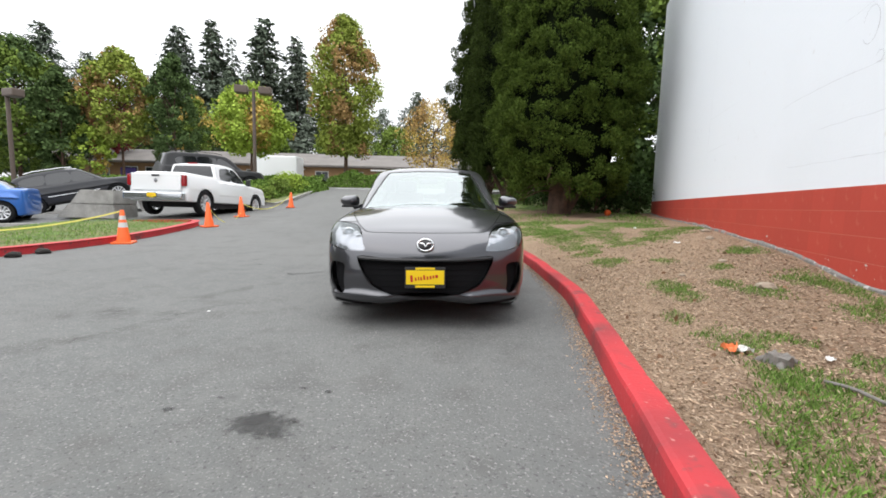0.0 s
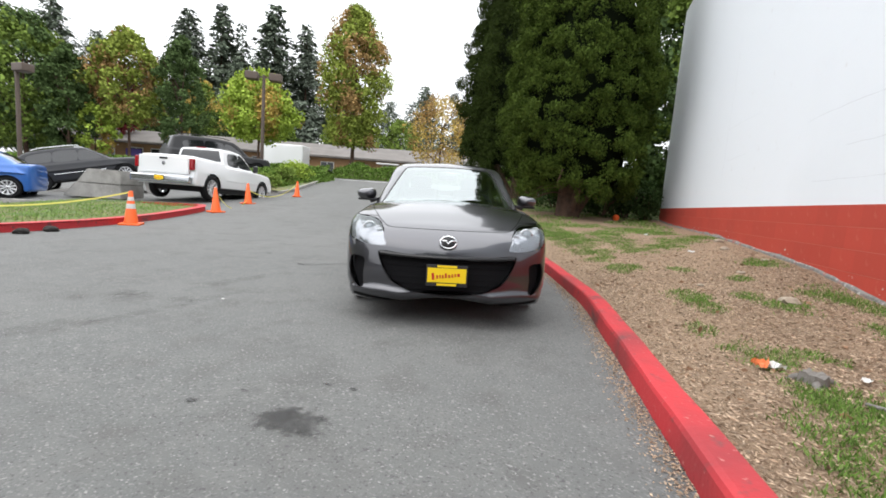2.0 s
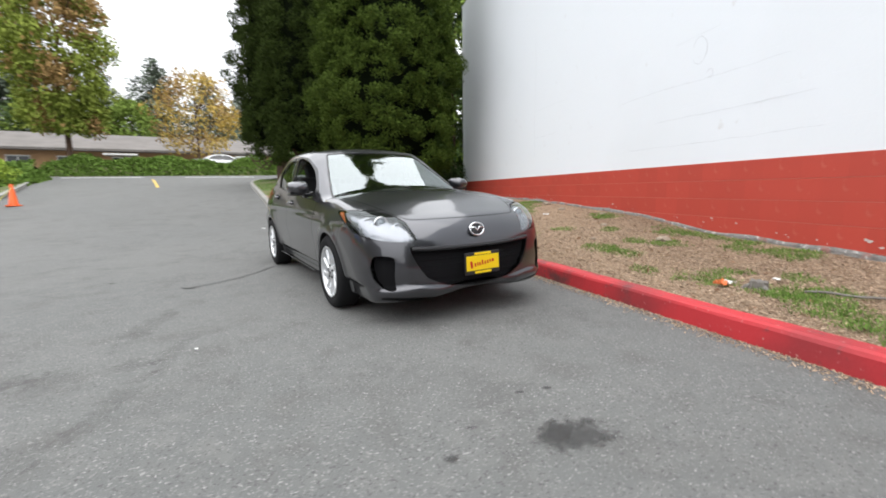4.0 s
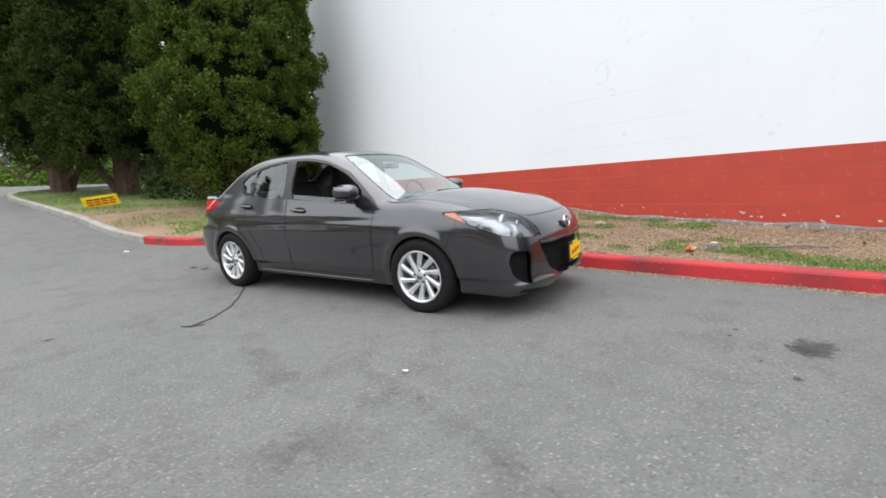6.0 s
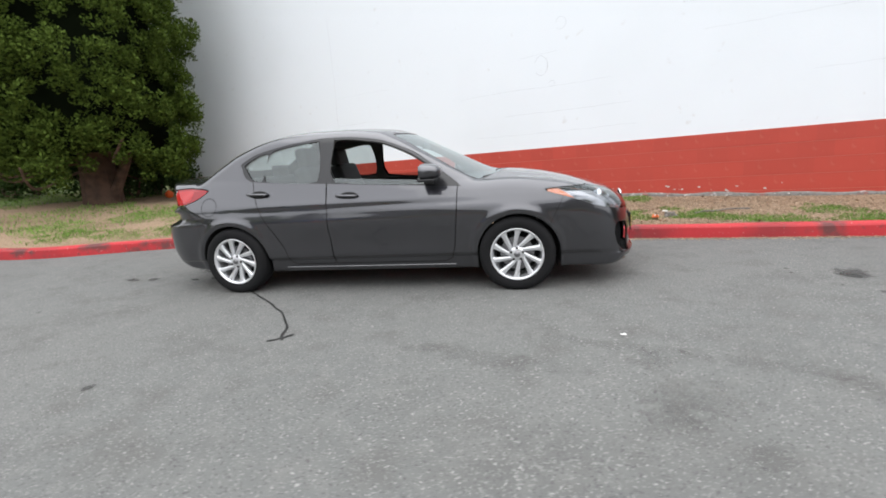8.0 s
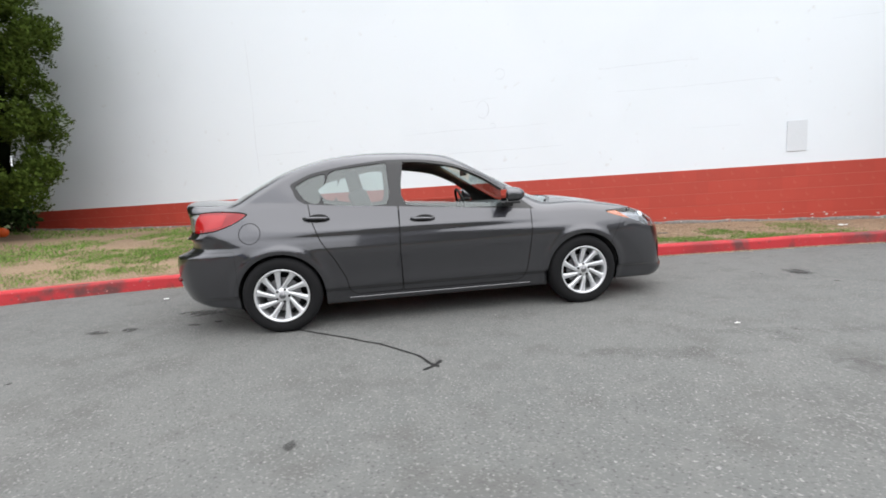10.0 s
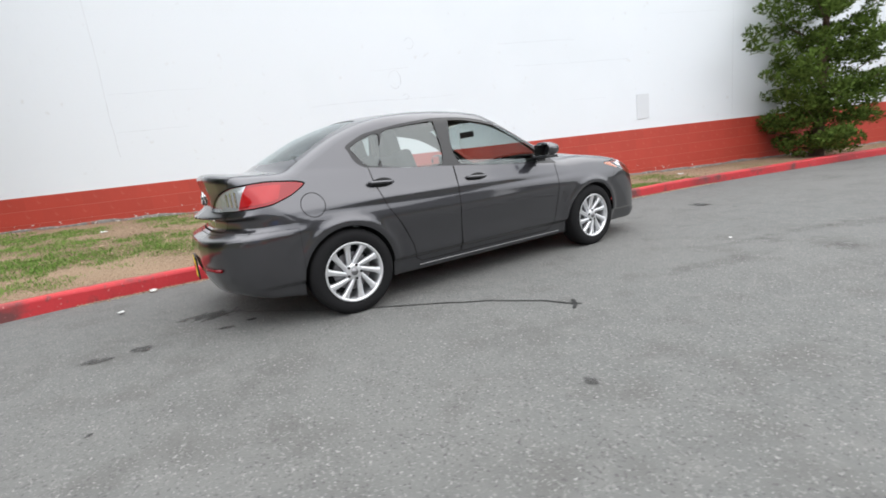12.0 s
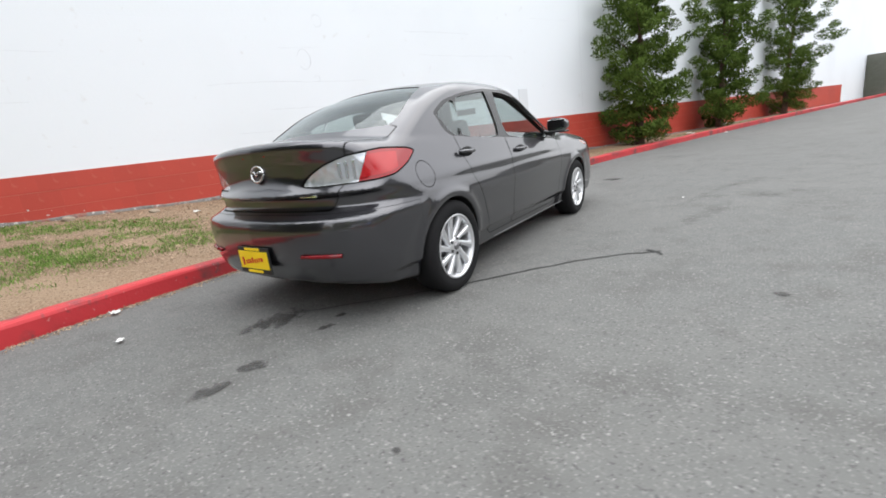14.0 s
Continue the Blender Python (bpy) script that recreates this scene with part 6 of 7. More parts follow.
def bank(name, a, b, width, height, n, material, seed, label, leaf=0.16):
    rng = np.random.default_rng(seed)
    a, b = np.array(a, float), np.array(b, float)
    L = np.linalg.norm(b - a)
    d = (b - a) / L
    nrm = np.array((-d[1], d[0]))
    s, t = rng.uniform(0, L, n), rng.uniform(-1, 1, n)
    px, py = a[0] + d[0] * s + nrm[0] * t * width / 2, a[1] + d[1] * s + nrm[1] * t * width / 2
    hz = np.array([height * (1 - abs(tt) ** 2.2) * (0.75 + 0.5 * noise.noise((x * 0.5, y * 0.5, seed))) for tt, x, y in zip(t, px, py)])
    gz = np.array([road_z(x, y) for x, y in zip(px, py)])
    P = np.stack([px, py, gz + np.maximum(0.02, hz) * rng.uniform(0.75, 1.02, n)], 1)
    D = np.stack([rng.normal(size=n), rng.normal(size=n), np.full(n, 0.7)], 1)
    ob = solo(name, leaves(name, P, D, leaf, material, seed, wide=0.8), label, "hedge", kind="stuff")
    # soil hump below the leaves
    verts, faces = [], []
    m = max(4, int(L / 1.2))
    for i in range(m + 1):
        q = a + d * L * i / m
        for tt in (-1, -0.6, 0, 0.6, 1):
            w = q + nrm * tt * width / 2
            verts.append((w[0], w[1], road_z(w[0], w[1]) - 0.05 + 0.78 * height * (1 - abs(tt) ** 2.2) * (0.75 + 0.5 * noise.noise((w[0] * 0.5, w[1] * 0.5, seed)))))
    for i in range(m):
        for c in range(4):
            faces.append((i * 5 + c, (i + 1) * 5 + c, (i + 1) * 5 + c + 1, i * 5 + c + 1))
    solo(name, mesh_of(name, verts, faces, GREEN_SOIL, True), "green planted soil bank under ground cover", "bank", kind="structure")
    return ob


bank("hedge_bank", (-19, 28.2), (2, 29.6), 3.2, 1.5, 20000, IVY, 61, "low bank of bright green ground cover")
bank("hedge_bank", (-60, 12.5), (-19, 26.8), 3.5, 1.1, 20000, IVY, 62, "low bank of bright green ground cover")
bank("bed_shrubs", (-14.2, 12.6), (-17.4, 22.4), 3.0, 1.2, 9000, IVY, 63, "low mixed shrubs in planted bed")


def shrub(x, y, z, r, h, seed, material, label, n=26, per=60, leaf=0.09):
    rng = np.random.default_rng(seed)
    bush = thing("shrub", Matrix.Translation((x, y, z)), label, "shrub")
    C = [(rng.normal() * r * 0.42, rng.normal() * r * 0.42, h * rng.uniform(0.12, 0.85)) for _ in range(n)]
    P, D, F = lobes(C, [r * rng.uniform(0.25, 0.42) for _ in C], per, seed, 0.3)
    under("foliage", leaves("foliage", P, D, leaf, material, seed, wide=0.7, face=F), bush, "dense small leaves")
    bm = bmesh.new()
    for k in range(5):
        a = rng.uniform(0, 6.28)
        rod(bm, (0, 0, -0.1), (r * 0.5 * math.cos(a), r * 0.5 * math.sin(a), h * 0.7), 0.03, 0.01, 6)
    part("stems", bm, BARK, bush, "brown stems")
    return bush


bank("hedge_bank", (-0.5, 24.5), (20, 20.5), 3.0, 2.6, 9000, SHRUB, 64, "dark green hedge beyond lawn", 0.2)
for k, (x, y, r, h) in enumerate(((2.35, 10.2, 0.75, 1.15), (3.1, 10.5, 0.8, 1.25), (3.75, 10.3, 0.6, 1.1), (2.7, 11.4, 0.9, 1.4), (3.7, 11.6, 0.9, 1.4), (1.9, 11.6, 0.8, 1.2), (0.6, 12.6, 0.9, 1.2), (-0.3, 13.3, 0.9, 1.1), (1.3, 13.2, 1.0, 1.3), (0.2, 17.5, 1.2, 1.5), (1.6, 17.0, 1.3, 1.6))):
    shrub(x, y, wall_base(y) + 0.0, r, h, 70 + k, SHRUB, "dark green shrub beside cypress and wall corner")
for k, (x, y, r, h) in enumerate(((-13.6, 14.2, 0.8, 1.0), (-14.4, 16.0, 0.9, 1.2), (-13.2, 12.6, 0.6, 0.7), (-15.6, 18.2, 0.9, 1.2))):
    shrub(x, y, road_z(x, y) + 0.12, r, h, 80 + k, LIME if k % 2 else MID, "loose green shrub in planted bed", 22, 50, 0.11)
for k, (x, y, r, h) in enumerate(((-4.2, 28.8, 1.4, 1.9), (-2.0, 28.9, 1.6, 2.1), (-6.5, 29.5, 1.1, 1.6))):
    shrub(x, y, road_z(x, y), r, h, 90 + k, IVY, "rounded green shrub on planted bank", 40, 70, 0.13)

# ---- junipers against the wall ----
JUNIPER = leaf_mat("juniper_green", (0.088, 0.135, 0.030), 0.5)


def juniper(x, y, z, height, radius, seed, label):
    tree = thing("juniper_tree", Matrix.Translation((x, y, z)), label, "tree", "junipers along the wall")
    rng = np.random.default_rng(seed)
    bm = bmesh.new()
    trunk_mesh(bm, (0.2, 0, -0.1), (0.1, -0.1, height * 0.8), 0.12, 0.03, seed)
    C, R = [], []
    for k in range(48):
        t = 0.05 + 0.95 * (k / 48) ** 0.95
        a = k * 2.4 + rng.uniform(-0.4, 0.4)
        w = radius * (0.62 + 0.38 * math.sin(math.pi * min(1, 0.22 + t * 0.9))) * min(1, (1.06 - t) * 2.4) ** 0.7 * rng.uniform(0.7, 1.1) * (0.9 + 0.55 * noise.noise((math.cos(a) * 1.2 + seed, math.sin(a) * 1.2, t * 3.2)))
        tip = Vector((w * 0.72 * math.cos(a), w * math.sin(a), t * height))
        base = Vector((0.15 - 0.1 * t, -0.1 * t, max(0.12, t * height - w * 0.6)))
        if k % 3 == 0:
            twig = bmesh.new()
            rod(twig, base, tip, 0.028, 0.008, 6)
            part("branch", twig, BARK, tree, "thin brown branch")
        for s in (0.4, 0.7, 0.95, 1.1):
            c = base.lerp(tip, s) + Vector((rng.normal(), rng.normal(), rng.normal())) * 0.09
            c.z += 0.12 * s
            C.append(tuple(c))
            R.append(rng.uniform(0.17, 0.32) * (1.15 if s < 0.9 else 0.75) * radius / 1.3)
    part("trunk", bm, BARK, tree, "twisted brown trunk")
    P, D, F = lobes(C, R, 240, seed, 0.8, 0.62)
    under("crown", leaves("crown", P, D, 0.082, JUNIPER, seed, wide=0.44, face=F), tree, "ragged green scaly tufts with gaps")
    return tree


juniper(3.2, -9.95, wall_base(-10) - 0.02, 5.6, 1.45, 101, "full ragged green juniper tree against white wall")
juniper(3.3, -15.9, wall_base(-16) - 0.02, 6.0, 1.35, 102, "ragged green juniper tree against white wall")
juniper(3.3, -23.3, wall_base(-23) - 0.02, 7.5, 1.6, 103, "tall ragged green juniper tree against white wall")


# ---- small things on the road and the strip ----
KERB_Y = np.array([p.y for p in KERB])
KERB_X = np.array([p.x for p in KERB])


def kerb_x(y):
    return float(np.interp(y, KERB_Y, KERB_X))


def strip_z(x, y):
    x0 = kerb_x(y) + 0.135
    t = min(1.0, max(0.0, (x - x0) / (WALL_X + 0.05 - x0)))
    lift, power = strip_rise(y)
    z0 = road_z(kerb_x(y), y) + lift
    z = z0 + (wall_base(y) - z0) * t ** power
    return z + 0.03 * noise.noise((x * 0.8, y * 0.8, 3)) * min(1, t * 6) * min(1, (1 - t) * 8) + 0.012 * noise.noise((x * 5, y * 5, 8)) * min(1, t * 10)




def stain_mat(name, color, strength, seed):
    """A stain that thins out to bare asphalt in a ragged edge."""
    m = mat(name, color, 0.8)
    nt = m.node_tree
    tc, sub, ln, n1, mr, mx, tr = (nt.nodes.new("ShaderNode" + k) for k in ("TexCoord", "VectorMath", "VectorMath", "TexNoise", "MapRange", "MixShader", "BsdfTransparent"))
    sub.operation, ln.operation = "SUBTRACT", "LENGTH"
    sub.inputs[1].default_value = (0.5, 0.5, 0.5)
    flat = nt.nodes.new("ShaderNodeVectorMath")
    flat.operation = "MULTIPLY"
    flat.inputs[1].default_value = (1, 1, 0)
    nt.links.new(tc.outputs["Generated"], sub.inputs[0])
    nt.links.new(sub.outputs[0], flat.inputs[0])
    nt.links.new(flat.outputs[0], ln.inputs[0])
    n1.inputs["Scale"].default_value, n1.inputs["Detail"].default_value = 16 + seed, 8
    nt.links.new(tc.outputs["Object"], n1.inputs["Vector"])
    add_ = nt.nodes.new("ShaderNodeMath")
    add_.operation = "MULTIPLY_ADD"
    add_.inputs[1].default_value = -1.0
    nt.links.new(n1.outputs[0], add_.inputs[0])
    nt.links.new(ln.outputs[1], add_.inputs[2])
    mr.inputs[1].default_value, mr.inputs[2].default_value = -0.10, -0.30
    mr.inputs[3].default_value, mr.inputs[4].default_value = 0.0, strength
    nt.links.new(add_.outputs[0], mr.inputs[0])
    b = nt.nodes["Principled BSDF"]
    nt.links.new(mr.outputs[0], mx.inputs[0])
    nt.links.new(tr.outputs[0], mx.inputs[1])
    nt.links.new(b.outputs[0], mx.inputs[2])
    nt.links.new(mx.outputs[0], nt.nodes["Material Output"].inputs[0])
    return m


OIL = stain_mat("oil_stain", (0.05, 0.049, 0.048), 0.62, 0)
FAINT = stain_mat("worn_dark_stain", (0.07, 0.067, 0.065), 0.11, -3)
TAR = mat("black_tar", (0.012, 0.012, 0.012), 0.5)


def blot(x, y, rx, ry, turn, material, label, seed, lift=0.004):
    n = 34
    pts = []
    for k in range(n):
        a = 2 * math.pi * k / n
        r = 1 + 0.30 * noise.noise((math.cos(a) * 1.6 + seed, math.sin(a) * 1.6, 0)) + 0.16 * noise.noise((math.cos(a) * 5, math.sin(a) * 5 + seed, 0))
        u, v = rx * r * math.cos(a), ry * r * math.sin(a)
        pts.append((x + u * math.cos(turn) - v * math.sin(turn), y + u * math.sin(turn) + v * math.cos(turn)))
    verts = [(px, py, road_z(px, py) + lift) for px, py in pts] + [(x, y, road_z(x, y) + lift + 0.001)]
    return solo("stain", mesh_of("stain", verts, [(k, (k + 1) % n, n) for k in range(n)], material), label, "stain", kind="structure")


for k, (x, y, rx, ry, tn) in enumerate(((0.60, -3.86, 0.24, 0.12, 0.3), (0.65, -3.47, 0.035, 0.022, 0.2), (0.51, -3.48, 0.045, 0.02, 0.1), (0.08, -3.9, 0.04, 0.03, 0.4), (0.20, -3.72, 0.03, 0.02, 0.2),
                                        (-0.73, 2.13, 0.27, 0.13, 1.9), (-1.31, 2.39, 0.12, 0.07, 2.0), (-1.40, 2.62, 0.12, 0.06, 2.0), (-1.10, 1.93, 0.09, 0.035, 1.9), (-0.98, 1.78, 0.07, 0.03, 1.9), (-2.81, 0.09, 0.05, 0.03, 0.7),
                                        (0.52, -3.84, 0.10, 0.05, 0.9), (-2.35, 2.2, 0.03, 0.02, 0.3))):
    blot(x, y, rx, ry, tn, OIL, "dark oil stain on asphalt", k * 3.1)
for k, (x, y, rx, ry, tn) in enumerate(((-1.78, -2.80, 0.38, 0.17, 2.2), (-1.95, -2.72, 0.22, 0.12, 1.9), (-1.45, -2.62, 0.2, 0.1, 2.4), (-1.33, -3.15, 0.6, 0.10, 1.6), (-1.32, -2.35, 0.5, 0.09, 1.5),
                                        (-2.1, -3.0, 0.18, 0.06, 2.2), (0.9, -6.8, 0.4, 0.08, 1.4), (-1.72, -1.75, 0.6, 0.14, 1.65), (-1.5, -3.6, 0.45, 0.12, 1.3))):
    blot(x, y, rx, ry, tn, FAINT, "faint worn dark patch on asphalt", 50 + k * 2.3, 0.003)


def crack(points, width, label, seed):
    line = along([(x, y, 0) for x, y in points], 0.03)
    verts, faces = [], []
    for i, p in enumerate(line):
        d = (line[min(i + 1, len(line) - 1)] - line[max(0, i - 1)]).normalized()
        w = width * (0.6 + 0.8 * abs(noise.noise((i * 0.3, seed, 0))))
        q = p + Vector((-d.y, d.x, 0)) * (0.02 * noise.noise((i * 0.16, seed, 4)))
        for s in (-1, 1):
            verts.append((q.x - d.y * w * s, q.y + d.x * w * s, road_z(q.x, q.y) + 0.005))
        if i:
            k = 2 * i
            faces.append((k - 2, k - 1, k + 1, k))
    return solo("crack", mesh_of("crack", verts, faces, TAR), label, "crack", kind="structure")


crack([(-1.93, -0.42), (-1.80, -0.30), (-1.66, -0.14), (-1.50, 0.10), (-1.35, 0.42), (-1.20, 0.82), (-0.98, 1.37), (-0.72, 1.95)], 0.011, "black tarred crack across asphalt", 1)
crack([(-1.98, -0.33), (-1.90, -0.38), (-1.80, -0.42)], 0.016, "short black tarred crack end on asphalt", 2)

SCRAP = mat("white_paper_scrap", (0.78, 0.78, 0.76), 0.8)
ORANGE_SCRAP = mat("orange_wrapper", (0.75, 0.22, 0.08), 0.5)
GREY_WOOD = bumped(mixed(mat("weathered_grey_wood", (0.20, 0.185, 0.17), 0.95), [(18, 0.4, 0.7, (0.15, 0.135, 0.12), 6)]), 40, 0.9, 0.01)


def crumpled(x, y, z, size, material, seed, name="litter", label="crumpled white paper scrap on the ground"):
    rng = np.random.default_rng(seed)
    bm = bmesh.new()
    n = 6
    grid = [[bm.verts.new(((i / n - 0.5) * size * (1 + rng.normal() * 0.08), (j / n - 0.5) * size * 0.7 * (1 + rng.normal() * 0.08), 0.012 + size * 0.16 * abs(rng.normal()))) for i in range(n + 1)] for j in range(n + 1)]
    for j in range(n):
        for i in range(n):
            bm.faces.new((grid[j][i], grid[j][i + 1], grid[j + 1][i + 1], grid[j + 1][i]))
    me = bpy.data.meshes.new(name)
    bm.to_mesh(me)
    bm.free()
    me.materials.append(material)
    return solo(name, me, label, "litter", m=Matrix.Translation((x, y, z)) @ Matrix.Rotation(rng.uniform(0, 6), 4, "Z"))


wrap = thing("food_wrapper", Matrix.Translation((2.81, -2.37, strip_z(2.81, -2.37) + 0.01)), "crumpled orange and white wrapper on mulch", "litter")
for dx, m_, seed in ((-0.035, ORANGE_SCRAP, 4), (0.035, SCRAP, 5)):
    rng = np.random.default_rng(seed)
    bm = bmesh.new()
    n = 6
    g = [[bm.verts.new((dx + (i / n - 0.5) * 0.085, (j / n - 0.5) * 0.075 + rng.normal() * 0.006, 0.012 + abs(rng.normal()) * 0.022)) for i in range(n + 1)] for j in range(n + 1)]
    for j in range(n):
        for i in range(n):
            bm.faces.new((g[j][i], g[j][i + 1], g[j + 1][i + 1], g[j + 1][i]))
    part("wrapper_half", bm, m_, wrap, "orange half" if dx < 0 else "white half")
for k, (x, y, s) in enumerate(((0.44, 2.94, 0.07), (-0.3, 2.92, 0.05), (-1.19, -2.44, 0.028), (3.3, 1.9, 0.09), (3.0, 4.4, 0.08), (3.23, -2.47, 0.06), (3.45, -6.2, 0.1), (3.1, -12.6, 0.22), (2.35, -13.4, 0.10), (-2.05, 4.95, 0.07))):
    on = x > kerb_x(y) + 0.1
    crumpled(x, y, strip_z(x, y) if on else road_z(x, y) + 0.002, s, SCRAP, 30 + k, label="crumpled white paper scrap on mulch" if on else "small white paper scrap on asphalt")
ROCK = bumped(mixed(mat("pale_stone", (0.36, 0.30, 0.23), 0.9), [(9, 0.4, 0.7, (0.26, 0.21, 0.16), 5)]), 30, 0.6, 0.01)
for k, (x, y, r) in enumerate(((3.50, -0.84, 0.085), (3.5, 0.4, 0.05), (3.85, 2.35, 0.07), (4.02, 3.3, 0.08), (4.0, 1.2, 0.05), (2.95, -0.2, 0.035))):
    bm = bmesh.new()
    bmesh.ops.create_icosphere(bm, subdivisions=2, radius=r)
    for v in bm.verts:
        v.co *= 1 + 0.35 * noise.noise(v.co * 14 + Vector((k, 0, 0)))
        v.co.z *= 0.5
    me = bpy.data.meshes.new("stone")
    bm.to_mesh(me)
    bm.free()
    me.materials.append(ROCK)
    solo("stone", me, "small pale stone lying on mulch", "stone", m=Matrix.Translation((x, y, strip_z(x, y) + r * 0.2)))

CLOD = bumped(mat("dark_soil_clod", (0.02, 0.018, 0.016), 0.95), 40, 0.8, 0.01)
for k, (x, y, rad) in enumerate(((-6.72, -0.50, 0.11), (-6.55, -1.00, 0.10))):
    bm = bmesh.new()
    bmesh.ops.create_icosphere(bm, subdivisions=2, radius=rad)
    for v in bm.verts:
        v.co *= 1 + 0.4 * noise.noise(v.co * 12 + Vector((k, 5, 0)))
        v.co.z *= 0.55
    me = bpy.data.meshes.new("soil_clod")
    bm.to_mesh(me)
    bm.free()
    me.materials.append(CLOD)
    solo("soil_clod", me, "dark clod of soil lying on asphalt", "clod", m=Matrix.Translation((x, y, road_z(x, y) + rad * 0.35)))

# old stump and a fallen branch
sx, sy = 2.97, -2.54
stump = thing("tree_stump", Matrix.Translation((sx, sy, strip_z(sx, sy))), "low weathered grey tree stump in grass", "stump")
bm = bmesh.new()
n = 22
lo, hi = [], []
for k in range(n):
    a = 2 * math.pi * k / n
    r = 0.068 * (1 + 0.35 * noise.noise((math.cos(a) * 1.7, math.sin(a) * 1.7, 6)))
    lo.append(bm.verts.new((r * 1.15 * math.cos(a), r * 1.0 * math.sin(a), -0.05)))
    hi.append(bm.verts.new((r * math.cos(a), r * 0.85 * math.sin(a), 0.055 + 0.03 * noise.noise((a * 2, 1, 1)))))
mid = bm.verts.new((0, 0, 0.045))
for k in range(n):
    bm.faces.new((lo[k], lo[(k + 1) % n], hi[(k + 1) % n], hi[k]))
    bm.faces.new((hi[k], hi[(k + 1) % n], mid))
part("stump_wood", bm, GREY_WOOD, stump)
for a, L in ((0.4, 0.15), (2.6, 0.13), (4.4, 0.12)):
    bm = bmesh.new()
    tube(bm, [(0.06 * math.cos(a), 0.06 * math.sin(a), 0.02), (L * 0.7 * math.cos(a), L * 0.7 * math.sin(a), 0.005), (L * math.cos(a + 0.2), L * math.sin(a + 0.2), -0.04)], 0.02, 8)
    part("root", bm, GREY_WOOD, stump, smooth=True)
bm = bmesh.new()
pts = [(3.04, -2.84), (3.10, -2.95), (3.15, -3.08), (3.24, -3.26), (3.30, -3.5)]
tube(bm, along([(x, y, strip_z(x, y) + 0.018 + 0.012 * (k % 2)) for k, (x, y) in enumerate(pts)], 0.05), 0.009, 8)
me = bpy.data.meshes.new("fallen_branch")
bm.to_mesh(me)
bm.free()
me.materials.append(GREY_WOOD)
solo("fallen_branch", me, "bare grey fallen branch on mulch", "branch")

# yellow sign leaning in the grass, orange ball
sign = thing("yard_sign", Matrix.Translation((-2.15, 11.35, road_z(-2.15, 11.35) + 0.13)) @ Matrix.Rotation(2.72, 4, "Z") @ Matrix.Rotation(-0.35, 4, "X") @ Matrix.Rotation(0.12, 4, "Y"), "low yellow sign board with dark writing leaning in grass", "sign")
bm = bmesh.new()
box(bm, -0.45, 0.45, -0.012, 0.012, 0.05, 0.36, 0.004)
part("board", bm, YELLOW, sign)
for z, w in ((0.27, 0.36), (0.20, 0.39), (0.13, 0.36)):
    for k in range(4):
        bm = bmesh.new()
        box(bm, -w + k * w * 0.5, -w + (k + 0.86) * w * 0.5, 0.013, 0.017, z - 0.022, z + 0.022)
        part("writing_bar", bm, RED_INK if z < 0.25 else PLASTIC, sign, "dark bar of writing")
for sx in (-0.3, 0.3):
    bm = bmesh.new()
    rod(bm, (sx, 0, -0.1), (sx, 0, 0.06), 0.012)
    part("stake", bm, STEEL, sign)
bm = bmesh.new()
bmesh.ops.create_uvsphere(bm, u_segments=20, v_segments=12, radius=0.10)
for v in bm.verts:
    v.co *= 1 + 0.02 * math.sin(v.co.z * 60)
me = bpy.data.meshes.new("ball")
bm.to_mesh(me)
bm.free()
me.shade_smooth()
me.materials.append(ORANGE)
solo("ball", me, "small orange ball lying by shrubs", "ball", m=Matrix.Translation((2.75, 9.3, strip_z(2.75, 9.3) + 0.095)))

# lane marks at the far end
LINE_Y = mixed(mat("worn_yellow_line", (0.62, 0.42, 0.08), 0.8), [(5, 0.55, 0.7, (0.2, 0.19, 0.16), 5)])
LINE_W = mixed(mat("worn_white_line", (0.62, 0.62, 0.60), 0.8), [(5, 0.55, 0.7, (0.25, 0.25, 0.24), 5)])


def stripe(name, pts, width, material, label):
    line = along([(x, y, 0) for x, y in pts], 0.4)
    verts, faces = [], []
    for i, p in enumerate(line):
        d = (line[min(i + 1, len(line) - 1)] - line[max(0, i - 1)]).normalized()
        for s in (-1, 1):
            q = p + Vector((-d.y, d.x, 0)) * width * 0.5 * s
            verts.append((q.x, q.y, road_z(q.x, q.y) + 0.006))
        if i:
            k = 2 * i
            faces.append((k - 2, k - 1, k + 1, k))
    return solo(name, mesh_of(name, verts, faces, material), label, "road marking", kind="structure")


stripe("road_marking", [(-8.4, 16.5), (-9.6, 19.5), (-10.9, 22.6)], 0.12, LINE_Y, "worn yellow centre line on asphalt")
stripe("road_marking", [(-16.5, 24.6), (-12.0, 24.4)], 0.35, LINE_W, "worn white stop line on asphalt")
stripe("road_marking", [(-9.8, 24.3), (-5.5, 24.2)], 0.35, LINE_W, "worn white stop line on asphalt")

# ---- marks on the wall ----
GREY_LINE = mat("hairline_crack", (0.60, 0.625, 0.66), 0.9)
PEEL = bumped(mat("peeled_paint_edge", (0.50, 0.52, 0.55), 0.9), 40, 0.4)
PALE_PATCH = bumped(mat("filler_patch", (0.70, 0.73, 0.77), 0.8), 40, 0.4)


